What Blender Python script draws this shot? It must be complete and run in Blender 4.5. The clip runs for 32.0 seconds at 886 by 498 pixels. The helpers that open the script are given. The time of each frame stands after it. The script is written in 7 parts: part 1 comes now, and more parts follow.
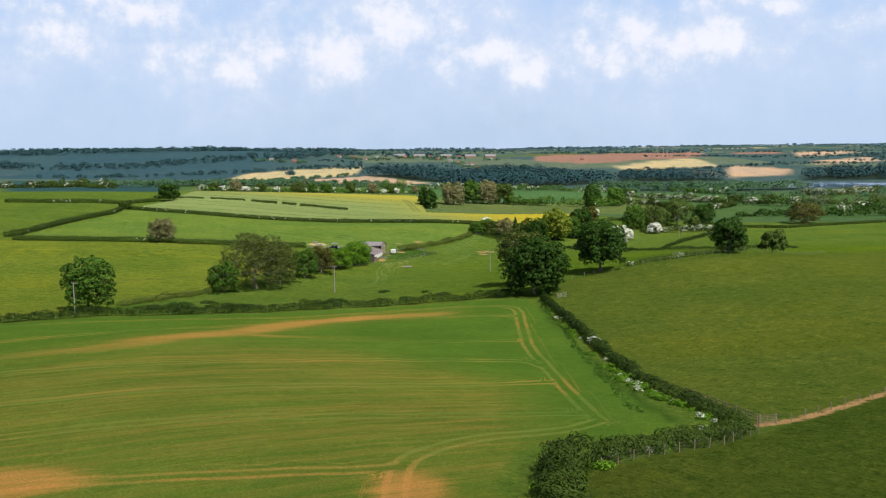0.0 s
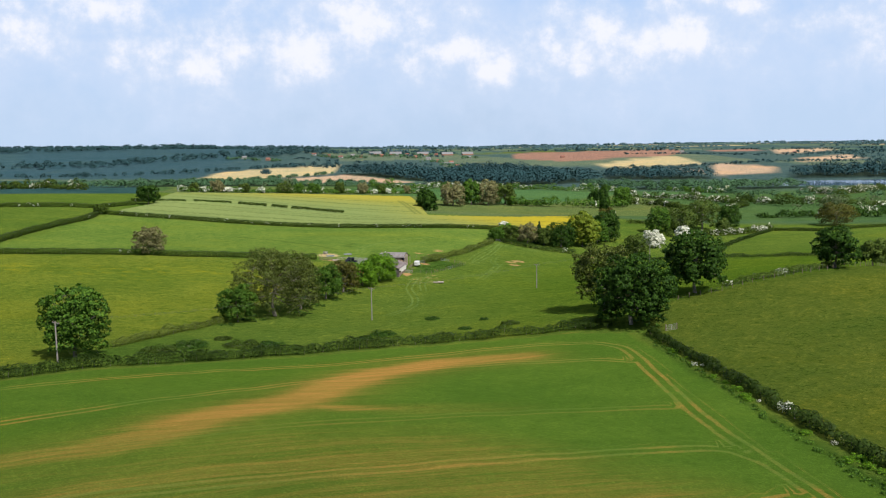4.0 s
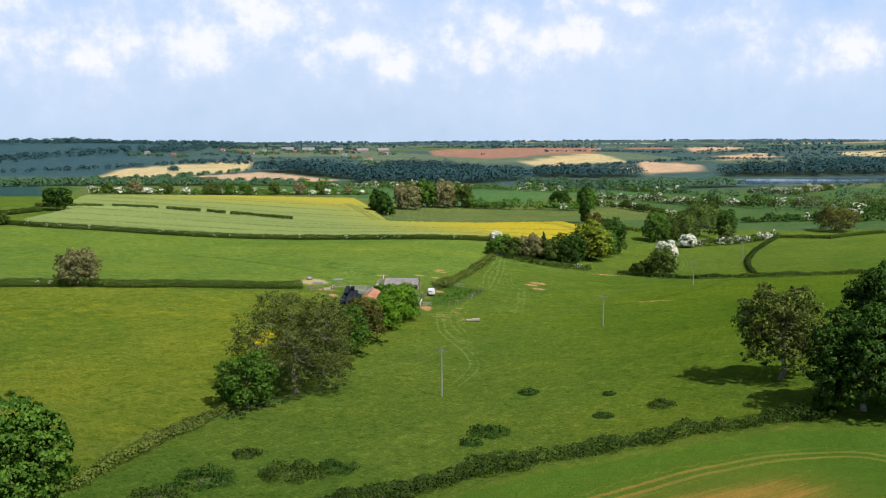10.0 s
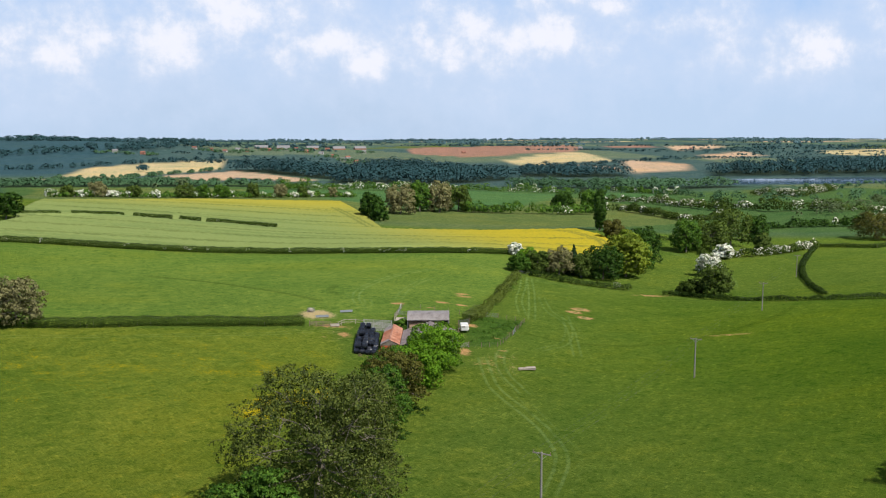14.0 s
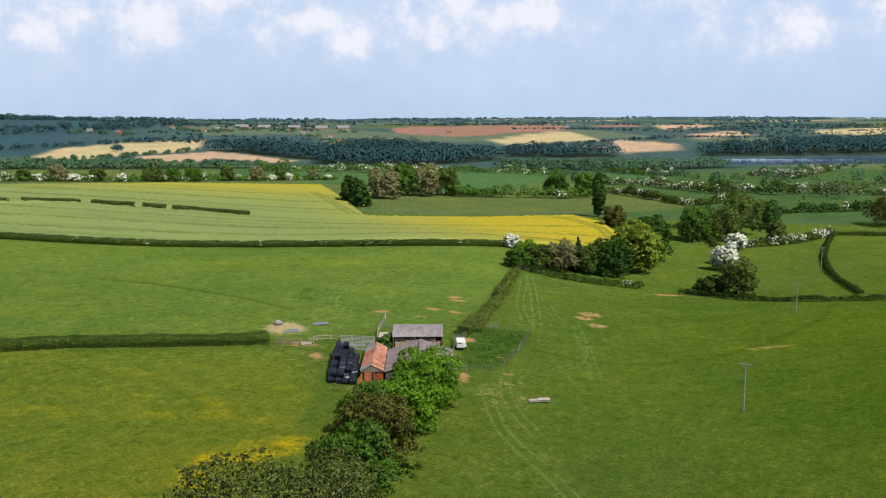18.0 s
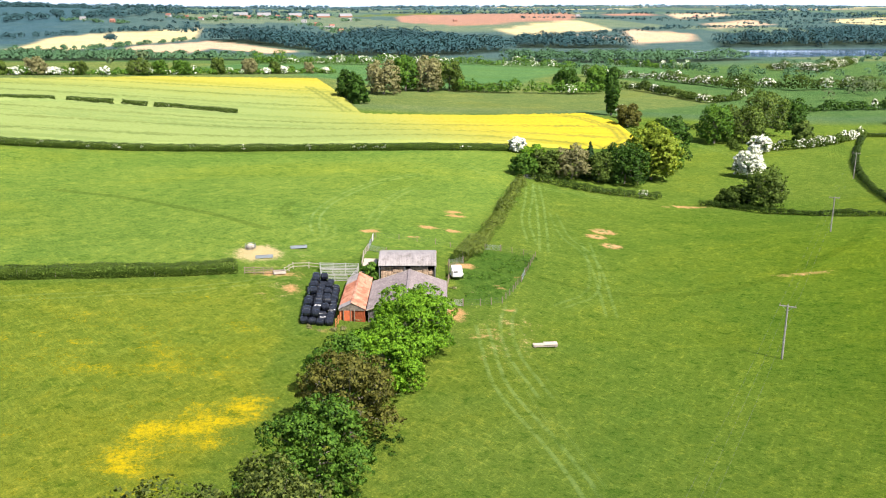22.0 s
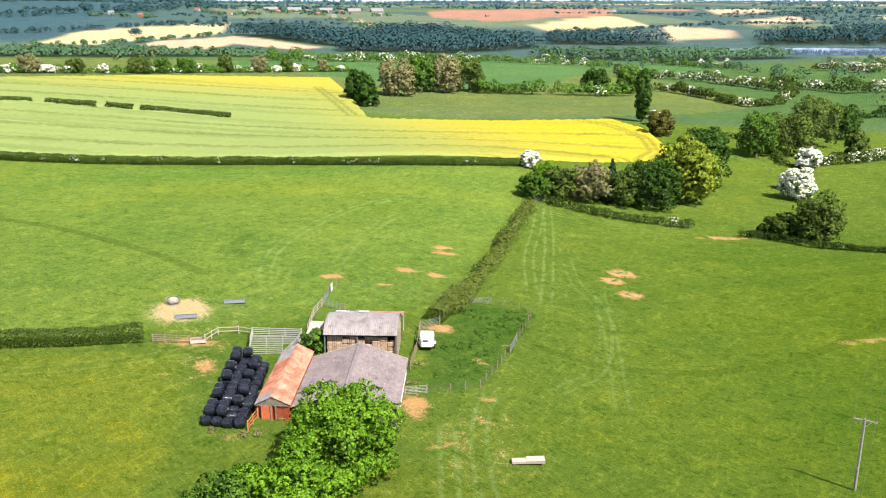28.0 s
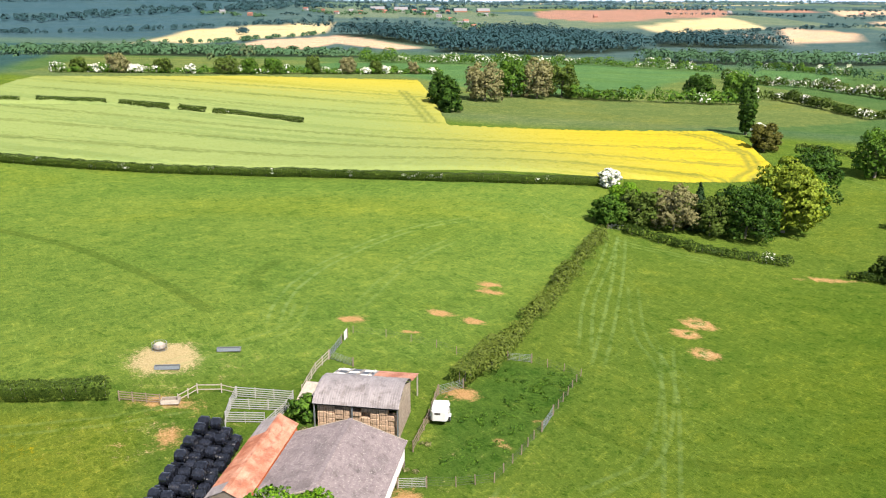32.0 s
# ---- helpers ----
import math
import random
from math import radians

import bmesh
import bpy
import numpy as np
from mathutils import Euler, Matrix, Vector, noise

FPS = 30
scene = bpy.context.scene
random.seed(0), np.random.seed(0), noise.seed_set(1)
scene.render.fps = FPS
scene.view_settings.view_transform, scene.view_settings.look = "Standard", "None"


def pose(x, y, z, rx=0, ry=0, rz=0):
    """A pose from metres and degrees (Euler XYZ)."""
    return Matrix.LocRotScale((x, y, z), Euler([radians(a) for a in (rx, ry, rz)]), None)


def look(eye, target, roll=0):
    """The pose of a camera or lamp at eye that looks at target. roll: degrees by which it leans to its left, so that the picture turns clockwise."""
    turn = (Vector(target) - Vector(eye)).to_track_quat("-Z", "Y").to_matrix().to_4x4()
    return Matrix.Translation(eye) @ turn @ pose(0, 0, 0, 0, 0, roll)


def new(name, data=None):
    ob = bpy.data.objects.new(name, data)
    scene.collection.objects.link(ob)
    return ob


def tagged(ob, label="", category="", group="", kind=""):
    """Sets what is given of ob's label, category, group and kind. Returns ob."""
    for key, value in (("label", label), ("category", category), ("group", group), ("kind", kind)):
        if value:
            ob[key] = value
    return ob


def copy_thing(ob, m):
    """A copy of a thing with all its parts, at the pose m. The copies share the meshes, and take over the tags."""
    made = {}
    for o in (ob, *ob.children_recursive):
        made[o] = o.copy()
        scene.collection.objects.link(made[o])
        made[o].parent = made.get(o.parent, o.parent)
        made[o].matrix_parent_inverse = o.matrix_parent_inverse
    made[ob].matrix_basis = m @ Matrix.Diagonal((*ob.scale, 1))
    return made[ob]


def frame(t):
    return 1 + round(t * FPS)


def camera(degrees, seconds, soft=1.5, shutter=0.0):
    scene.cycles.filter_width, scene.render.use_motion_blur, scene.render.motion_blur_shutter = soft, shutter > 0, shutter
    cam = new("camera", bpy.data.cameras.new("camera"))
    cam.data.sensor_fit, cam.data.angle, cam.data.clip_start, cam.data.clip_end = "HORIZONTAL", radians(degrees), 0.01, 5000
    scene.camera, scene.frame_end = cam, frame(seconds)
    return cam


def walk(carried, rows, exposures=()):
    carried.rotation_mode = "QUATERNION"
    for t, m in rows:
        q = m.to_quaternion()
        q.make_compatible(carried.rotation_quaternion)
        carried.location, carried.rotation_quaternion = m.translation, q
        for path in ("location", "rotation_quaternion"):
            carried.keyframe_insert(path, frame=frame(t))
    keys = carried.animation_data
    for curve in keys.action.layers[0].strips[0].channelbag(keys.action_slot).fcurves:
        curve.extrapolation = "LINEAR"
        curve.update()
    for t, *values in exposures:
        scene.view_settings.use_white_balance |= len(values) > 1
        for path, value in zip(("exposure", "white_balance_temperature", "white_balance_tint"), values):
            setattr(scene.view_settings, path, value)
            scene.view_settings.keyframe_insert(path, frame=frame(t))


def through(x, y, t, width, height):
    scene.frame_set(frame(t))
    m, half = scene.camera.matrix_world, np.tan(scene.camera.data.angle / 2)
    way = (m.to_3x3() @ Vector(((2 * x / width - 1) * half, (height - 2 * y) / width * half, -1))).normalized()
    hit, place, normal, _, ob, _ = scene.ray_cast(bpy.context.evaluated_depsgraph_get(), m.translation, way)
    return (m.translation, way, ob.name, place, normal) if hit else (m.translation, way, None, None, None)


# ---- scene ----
cam = camera(53.70, 32.0, soft=1.1)
PATH = [
    (0, (9.26, -18.11, 48.10), (9.175, 1.739, 45.671), -0.65),
    (0.5, (6.12, -12.06, 48.12), (6.090, 7.787, 45.678), -0.70),
    (1, (3.02, -6.02, 48.10), (3.002, 13.830, 45.649), -0.68),
    (1.5, (0.01, 0.00, 48.01), (0.021, 19.853, 45.552), -0.66),
    (2, (-2.99, 6.05, 47.88), (-2.970, 25.898, 45.428), -0.68),
    (2.5, (-5.95, 12.08, 47.77), (-5.735, 31.923, 45.305), -0.67),
    (3, (-8.89, 18.12, 47.71), (-8.431, 37.958, 45.245), -0.67),
    (3.5, (-11.79, 24.11, 47.70), (-11.228, 43.948, 45.226), -0.69),
    (5.5, (-23.44, 48.05, 47.74), (-22.445, 67.862, 45.223), -0.58),
    (6, (-26.47, 54.10, 47.77), (-25.318, 73.912, 45.253), -0.54),
    (6.5, (-29.47, 60.16, 47.75), (-28.096, 79.954, 45.225), -0.54),
    (7, (-32.53, 66.18, 47.68), (-30.996, 85.959, 45.144), -0.46),
    (7.5, (-35.55, 72.22, 47.66), (-33.802, 91.984, 45.127), -0.42),
    (8, (-38.31, 78.34, 47.72), (-36.339, 98.079, 45.169), -0.37),
    (8.5, (-40.84, 84.63, 47.77), (-38.544, 104.332, 45.198), -0.36),
    (9, (-43.24, 91.11, 47.63), (-40.723, 110.779, 45.056), -0.35),
    (9.5, (-45.39, 97.57, 47.49), (-42.679, 117.214, 44.916), -0.38),
    (10, (-47.42, 104.09, 47.45), (-44.548, 123.711, 44.860), -0.25),
    (10.5, (-49.24, 110.62, 47.42), (-46.147, 130.206, 44.830), -0.23),
    (11, (-50.80, 117.16, 47.38), (-47.698, 136.746, 44.779), -0.20),
    (11.5, (-52.08, 123.80, 47.32), (-48.829, 143.357, 44.712), -0.17),
    (12, (-53.16, 130.52, 47.22), (-49.835, 150.070, 44.617), -0.23),
    (12.5, (-53.88, 137.41, 47.22), (-50.562, 156.963, 44.603), -0.19),
    (13, (-54.37, 144.34, 47.22), (-50.986, 163.881, 44.602), -0.18),
    (13.5, (-54.67, 151.13, 47.22), (-51.166, 170.642, 44.597), -0.18),
    (14, (-54.71, 157.50, 47.26), (-51.225, 177.015, 44.622), -0.14),
    (14.5, (-54.48, 163.12, 47.35), (-50.777, 182.598, 44.728), -0.13),
    (16.5, (-52.37, 181.42, 47.25), (-48.479, 200.856, 44.611), -0.08),
    (17, (-51.61, 185.19, 47.26), (-47.734, 204.634, 44.608), -0.10),
    (17.5, (-50.92, 188.32, 47.25), (-47.058, 207.746, 44.498), -0.13),
    (18, (-50.27, 191.11, 47.24), (-46.445, 210.495, 44.134), -0.14),
    (18.5, (-49.63, 193.84, 47.28), (-45.819, 213.230, 44.181), -0.12),
    (19, (-48.99, 196.53, 47.34), (-45.199, 215.852, 43.825), -0.13),
    (19.5, (-48.23, 199.29, 47.47), (-44.487, 218.494, 43.303), -0.13),
    (20, (-47.41, 202.13, 47.58), (-43.694, 221.337, 43.425), -0.10),
    (20.5, (-46.56, 204.95, 47.61), (-42.869, 224.156, 43.413), -0.02),
    (21, (-45.67, 207.76, 47.59), (-41.997, 226.934, 43.243), -0.00),
    (21.5, (-44.69, 210.53, 47.61), (-41.056, 229.600, 42.793), -0.01),
    (22, (-43.65, 213.27, 47.61), (-40.073, 232.161, 42.111), -0.03),
    (22.5, (-42.63, 216.00, 47.60), (-39.075, 234.845, 41.922), -0.04),
    (23, (-41.56, 218.74, 47.60), (-38.005, 237.587, 41.931), -0.00),
    (23.5, (-40.45, 221.48, 47.60), (-36.893, 240.331, 41.941), 0.02),
    (24, (-39.22, 224.27, 47.58), (-35.664, 243.123, 41.928), 0.03),
    (24.5, (-37.95, 227.05, 47.53), (-34.384, 245.902, 41.893), -0.02),
    (26.5, (-32.62, 237.74, 47.39), (-29.126, 256.617, 41.779), -0.03),
    (27, (-31.22, 240.42, 47.35), (-27.928, 259.339, 41.748), 0.02),
    (27.5, (-29.78, 243.02, 47.34), (-26.728, 261.971, 41.741), 0.05),
    (28, (-28.28, 245.62, 47.37), (-25.461, 264.611, 41.765), 0.09),
    (28.5, (-26.76, 248.17, 47.43), (-24.261, 267.202, 41.822), 0.13),
    (29, (-25.24, 250.73, 47.45), (-22.932, 269.791, 41.836), 0.18),
    (29.5, (-23.79, 253.32, 47.46), (-21.700, 272.404, 41.852), 0.22),
    (30, (-22.24, 255.92, 47.47), (-20.460, 275.032, 41.869), 0.25),
    (30.5, (-20.72, 258.41, 47.51), (-19.345, 277.564, 41.902), 0.26),
    (31, (-19.17, 260.91, 47.53), (-18.033, 280.074, 41.915), 0.26),
    (31.5, (-17.55, 263.48, 47.63), (-16.778, 282.658, 42.009), 0.25),
    (32, (-16.02, 265.98, 47.66), (-15.527, 285.170, 42.046), 0.21),
]
walk(cam, [(t, look(eye, target, roll)) for t, eye, target, roll in PATH],
     exposures=[(0.0, 0.50, 6500, 10), (6.0, 0.56, 6500, 10), (10.0, 0.58, 6500, 10), (17.2, 0.44, 6500, 10), (18.6, 0.50, 6500, 10), (20.0, 0.68, 6500, 11), (21.3, 0.74, 6500, 11), (21.55, 0.97, 6550, 12), (22.0, 1.54, 6650, 13), (22.6, 1.62, 6650, 13), (27.0, 1.56, 6700, 13), (32.0, 1.39, 6750, 14)])

# ---- sky, sun and exposure ----
SUN_TO = Vector((0.58, -0.81, 1.30)).normalized()   # the way to the sun: behind the start, to the right
world = bpy.data.worlds.new("sky")
scene.world = world
world.use_nodes = True
wn, wl = world.node_tree.nodes, world.node_tree.links
wn.clear()


def wnode(kind, **values):
    n = wn.new(kind)
    for key, value in values.items():
        n.inputs[key].default_value = value
    return n


def wmath(op, a, b=None, clamp=False):
    n = wn.new("ShaderNodeMath")
    n.operation, n.use_clamp = op, clamp
    for slot, v in enumerate((a, b)):
        if v is None:
            continue
        if isinstance(v, (int, float)):
            n.inputs[slot].default_value = v
        else:
            wl.new(v, n.inputs[slot])
    return n.outputs[0]


sky = wn.new("ShaderNodeTexSky")
sky.sky_type, sky.sun_disc = "NISHITA", False
sky.sun_elevation = math.asin(SUN_TO.z)
sky.sun_rotation = math.atan2(SUN_TO.x, SUN_TO.y)
sky.air_density, sky.dust_density, sky.ozone_density = 1.0, 1.6, 1.0
coord = wn.new("ShaderNodeTexCoord")
split = wn.new("ShaderNodeSeparateXYZ")
wl.new(coord.outputs["Generated"], split.inputs[0])
up = split.outputs["Z"]
# Cumulus overhead: noise over the sky's directions.
layer = wn.new("ShaderNodeMapping")
layer.inputs["Scale"].default_value = (6.0, 6.0, 13.0)
layer.inputs["Location"].default_value = (0.35, 0.0, 0.25)
wl.new(coord.outputs["Generated"], layer.inputs["Vector"])
puffs = wnode("ShaderNodeTexNoise", Scale=1.0, Detail=10.0, Roughness=0.58, Distortion=0.15)
wl.new(layer.outputs[0], puffs.inputs["Vector"])
shadowed = wnode("ShaderNodeTexNoise", Scale=2.3, Detail=8.0, Roughness=0.6)
wl.new(layer.outputs[0], shadowed.inputs["Vector"])
veil = wnode("ShaderNodeTexNoise", Scale=0.55, Detail=5.0, Roughness=0.5)
wl.new(layer.outputs[0], veil.inputs["Vector"])
# The bank of cumulus over the valley, in the two slopes of the line of sight (across, up).
ahead = wmath("MAXIMUM", split.outputs["Y"], 0.05)
slope = wn.new("ShaderNodeCombineXYZ")
wl.new(wmath("DIVIDE", split.outputs["X"], ahead), slope.inputs[0])
wl.new(wmath("DIVIDE", up, ahead), slope.inputs[1])
billow = wnode("ShaderNodeTexNoise", Scale=22.0, Detail=8.0, Roughness=0.62)
wl.new(slope.outputs[0], billow.inputs["Vector"])
swirl = wnode("ShaderNodeTexNoise", Scale=11.0, Detail=3.0, Roughness=0.5)
wl.new(slope.outputs[0], swirl.inputs["Vector"])


def wvec(op, a, b):
    n = wn.new("ShaderNodeVectorMath")
    n.operation = op
    for slot, v in enumerate((a, b)):
        if isinstance(v, tuple):
            n.inputs[slot].default_value = v
        else:
            wl.new(v, n.inputs[slot])
    return n


bent = wvec("ADD", slope.outputs[0], wvec("MULTIPLY", wvec("SUBTRACT", swirl.outputs["Color"], (0.5, 0.5, 0.5)).outputs[0], (0.09, 0.045, 0.0)).outputs[0]).outputs[0]
nearest = None
for cu, cv, ru, rv in ((-0.05, 0.134, 0.085, 0.030), (-0.125, 0.100, 0.075, 0.026), (-0.232, 0.096, 0.055, 0.030), (-0.345, 0.152, 0.085, 0.022), (0.050, 0.094, 0.085, 0.022), (0.095, 0.078, 0.05, 0.016),
                       (0.198, 0.106, 0.065, 0.034), (0.295, 0.106, 0.070, 0.028), (0.437, 0.124, 0.040, 0.014), (-0.440, 0.122, 0.060, 0.022), (0.525, 0.118, 0.034, 0.026), (0.640, 0.104, 0.055, 0.022),
                       (-0.30, 0.106, 0.045, 0.018), (0.33, 0.150, 0.060, 0.016), (-0.60, 0.110, 0.090, 0.030), (0.80, 0.125, 0.080, 0.026)):
    d = wvec("LENGTH", wvec("MULTIPLY", wvec("SUBTRACT", bent, (cu, cv, 0.0)).outputs[0], (0.78 / ru, 0.74 / rv, 0.0)).outputs[0], (0, 0, 0)).outputs["Value"]
    nearest = d if nearest is None else wmath("MINIMUM", nearest, d)


def wrange(v, lo, hi, a, b):
    n = wn.new("ShaderNodeMapRange")
    n.interpolation_type = "SMOOTHSTEP"
    for key, value in (("From Min", lo), ("From Max", hi), ("To Min", a), ("To Max", b)):
        n.inputs[key].default_value = value
    wl.new(v, n.inputs["Value"])
    return n.outputs[0]


def wmix(f, a, b):
    n = wn.new("ShaderNodeMix")
    n.data_type = "RGBA"
    wl.new(f, n.inputs[0])
    for slot, v in ((6, a), (7, b)):
        if isinstance(v, tuple):
            n.inputs[slot].default_value = (*v, 1.0)
        else:
            wl.new(v, n.inputs[slot])
    return n.outputs[2]


haze = wmix(wrange(up, 0.0, 0.16, 0.0, 1.0), (7.2, 9.2, 12.1), (6.5, 9.0, 13.0))
deep = wmix(wrange(veil.outputs[0], 0.38, 0.60, 0.0, 1.0), (5.0, 8.2, 13.4), (6.9, 9.1, 12.9))
haze = wmix(wrange(up, 0.05, 0.16, 0.0, 1.0), haze, deep)
milky = wmath("MULTIPLY", wrange(veil.outputs[0], 0.30, 0.66, 0.90, 1.0), wrange(up, 0.22, 0.55, 1.0, 0.15))
blue = wmix(milky, sky.outputs[0], haze)
whites = wmix(wrange(shadowed.outputs[0], 0.36, 0.60, 0.0, 1.0), (9.6, 10.6, 13.2), (13.0, 13.2, 14.2))
overhead = wmath("MULTIPLY", wrange(puffs.outputs[0], 0.46, 0.62, 0.0, 0.7), wmath("MULTIPLY", wrange(up, 0.17, 0.22, 0.0, 1.0), wrange(up, 0.35, 0.6, 1.0, 0.5)))
white_out = wmix(overhead, blue, whites)
body = wmath("ADD", wmath("SUBTRACT", 1.15, nearest), wmath("MULTIPLY", wmath("SUBTRACT", billow.outputs[0], 0.5), 3.8))
ahead_only = wrange(split.outputs["Y"], 0.3, 0.5, 0.0, 1.0)
skirt = wmath("MULTIPLY", wrange(body, -2.2, 0.5, 0.0, 0.65), ahead_only)
white_out = wmix(skirt, white_out, (8.7, 10.2, 12.9))
crown_lit = wmix(wrange(body, 0.2, 1.1, 0.0, 1.0), (10.2, 11.2, 13.2), (12.8, 12.9, 14.0))
cover = wmath("MULTIPLY", wrange(body, -0.2, 1.25, 0.0, 0.9), ahead_only)
white_out = wmix(cover, white_out, crown_lit)
back = wnode("ShaderNodeBackground", Strength=0.0515)
wl.new(white_out, back.inputs["Color"])
wout = wn.new("ShaderNodeOutputWorld")
wl.new(back.outputs[0], wout.inputs["Surface"])

sun = new("sun", bpy.data.lights.new("sun", "SUN"))
sun.data.energy, sun.data.angle, sun.data.color = 5.0, radians(0.6), (1.0, 0.955, 0.88)
sun.matrix_world = look(SUN_TO * 50, (0, 0, 0))

# ---- materials ----
def material(name):
    m = bpy.data.materials.new(name)
    m.use_nodes = True
    return m, m.node_tree.nodes, m.node_tree.links, m.node_tree.nodes["Principled BSDF"]


class Net:
    """Short hand for wiring shader nodes."""

    def __init__(self, m):
        self.n, self.l = m.node_tree.nodes, m.node_tree.links

    def put(self, socket, v):
        if hasattr(v, "is_output"):
            self.l.new(v, socket)
        else:
            socket.default_value = v

    def math(self, op, a, b=0.0, clamp=False):
        n = self.n.new("ShaderNodeMath")
        n.operation, n.use_clamp = op, clamp
        self.put(n.inputs[0], a), self.put(n.inputs[1], b)
        return n.outputs[0]

    def noise(self, vector, scale, detail=3.0, rough=0.55, distortion=0.0):
        n = self.n.new("ShaderNodeTexNoise")
        self.l.new(vector, n.inputs["Vector"])
        for key, v in (("Scale", scale), ("Detail", detail), ("Roughness", rough), ("Distortion", distortion)):
            n.inputs[key].default_value = v
        return n.outputs[0]

    def ramp(self, v, lo, hi, a=0.0, b=1.0):
        n = self.n.new("ShaderNodeMapRange")
        n.interpolation_type = "SMOOTHSTEP"
        self.put(n.inputs["Value"], v)
        for key, w in (("From Min", lo), ("From Max", hi), ("To Min", a), ("To Max", b)):
            n.inputs[key].default_value = w
        return n.outputs[0]

    def mix(self, f, a, b, blend="MIX"):
        n = self.n.new("ShaderNodeMix")
        n.data_type, n.blend_type = "RGBA", blend
        self.put(n.inputs[0], f)
        for slot, v in ((6, a), (7, b)):
            self.put(n.inputs[slot], (*v, 1.0) if isinstance(v, tuple) and len(v) == 3 else v)
        return n.outputs[2]

    def where(self):
        return self.n.new("ShaderNodeNewGeometry").outputs["Position"]

    def island(self):
        return self.n.new("ShaderNodeNewGeometry").outputs["Random Per Island"]

    def scaled(self, vector, x, y, z, turn=0.0):
        """Stretches a pattern; turn is the way, in radians, along which its long side lies."""
        if turn:
            r = self.n.new("ShaderNodeMapping")
            self.l.new(vector, r.inputs["Vector"])
            r.inputs["Rotation"].default_value = (0, 0, -turn)
            vector = r.outputs[0]
        n = self.n.new("ShaderNodeMapping")
        self.l.new(vector, n.inputs["Vector"])
        n.inputs["Scale"].default_value = (x, y, z)
        return n.outputs[0]

    def attribute(self, name):
        n = self.n.new("ShaderNodeAttribute")
        n.attribute_name = name
        return n.outputs["Fac"]

    def bump(self, height, strength, distance):
        n = self.n.new("ShaderNodeBump")
        n.inputs["Strength"].default_value, n.inputs["Distance"].default_value = strength, distance
        self.l.new(height, n.inputs["Height"])
        return n.outputs[0]


def leaf_material(name, dark, light, shine=0.55, through=0.25, vary=0.6):
    m, n, l, p = material(name)
    w = Net(m)
    big = w.noise(w.where(), 0.5, 4.0, 0.65)
    tone = w.math("ADD", w.math("MULTIPLY", w.island(), vary), w.math("MULTIPLY", big, 1.1 - vary))
    colour = w.mix(w.ramp(tone, 0.15, 0.95), dark, light)
    l.new(colour, p.inputs["Base Color"])
    p.inputs["Roughness"].default_value = shine
    p.inputs["Specular IOR Level"].default_value = 0.06
    glow = n.new("ShaderNodeBsdfTranslucent")
    l.new(w.mix(1.0, colour, (1.65, 1.7, 0.9), "MULTIPLY"), glow.inputs["Color"])
    both = n.new("ShaderNodeMixShader")
    both.inputs[0].default_value = through
    l.new(p.outputs[0], both.inputs[1]), l.new(glow.outputs[0], both.inputs[2])
    l.new(both.outputs[0], n["Material Output"].inputs["Surface"])
    return m


def plain(name, colour, rough=0.7, metal=0.0, vary=0.25, scale=3.0, bump=0.0, other=None):
    m, n, l, p = material(name)
    w = Net(m)
    spots = w.math("ADD", w.math("MULTIPLY", w.noise(w.where(), scale, 5.0), 0.6), w.math("MULTIPLY", w.noise(w.where(), scale * 7, 3.0), 0.4))
    dim = tuple(c * (1 - vary) for c in colour) if other is None else other
    l.new(w.mix(w.ramp(spots, 0.35, 0.65), dim, colour), p.inputs["Base Color"])
    p.inputs["Roughness"].default_value, p.inputs["Metallic"].default_value = rough, metal
    if bump:
        l.new(w.bump(spots, bump, 0.05), p.inputs["Normal"])
    return m


LEAF_DARK = leaf_material("dark_green_leaves", (0.0085, 0.026, 0.0045), (0.044, 0.096, 0.012))
LEAF_MID = leaf_material("mid_green_leaves", (0.020, 0.058, 0.008), (0.082, 0.158, 0.018))
LEAF_BRIGHT = leaf_material("bright_green_leaves", (0.034, 0.100, 0.007), (0.140, 0.262, 0.016))
LEAF_OLIVE = leaf_material("olive_young_leaves", (0.025, 0.048, 0.008), (0.090, 0.130, 0.024))
LEAF_ASH = leaf_material("grey_olive_ash_leaves", (0.026, 0.042, 0.009), (0.108, 0.132, 0.028), vary=0.7)
LEAF_YOUNG = leaf_material("young_olive_hedge_leaves", (0.038, 0.060, 0.010), (0.120, 0.152, 0.026), vary=0.5)
LEAF_YELLOW = leaf_material("yellow_green_leaves", (0.075, 0.118, 0.011), (0.205, 0.250, 0.028))
LEAF_BROWN = leaf_material("brown_young_leaves", (0.036, 0.040, 0.009), (0.108, 0.106, 0.022))
LEAF_TAN = leaf_material("tan_young_leaves", (0.090, 0.090, 0.038), (0.200, 0.190, 0.088), vary=0.45)
LEAF_HEDGE = leaf_material("clipped_hedge_leaves", (0.014, 0.030, 0.005), (0.058, 0.090, 0.013), vary=0.35)
LEAF_THORN = leaf_material("dark_thorn_leaves", (0.009, 0.021, 0.004), (0.040, 0.070, 0.010), vary=0.4)
# Distant woods: blue of the haze mixed into the leaf colour.
LEAF_FAR_HAZED = leaf_material("haze_tinted_wood_leaves", (0.014, 0.040, 0.047), (0.027, 0.063, 0.066), vary=0.15, through=0.08)
# Horizon trees: paler and bluer still, with distance haze painted in.
LEAF_HORIZON_HAZED = leaf_material("haze_tinted_copse_leaves", (0.042, 0.086, 0.102), (0.060, 0.110, 0.122), vary=0.15, through=0.08)
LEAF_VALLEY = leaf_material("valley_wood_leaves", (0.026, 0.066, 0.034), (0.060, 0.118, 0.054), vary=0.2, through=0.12)
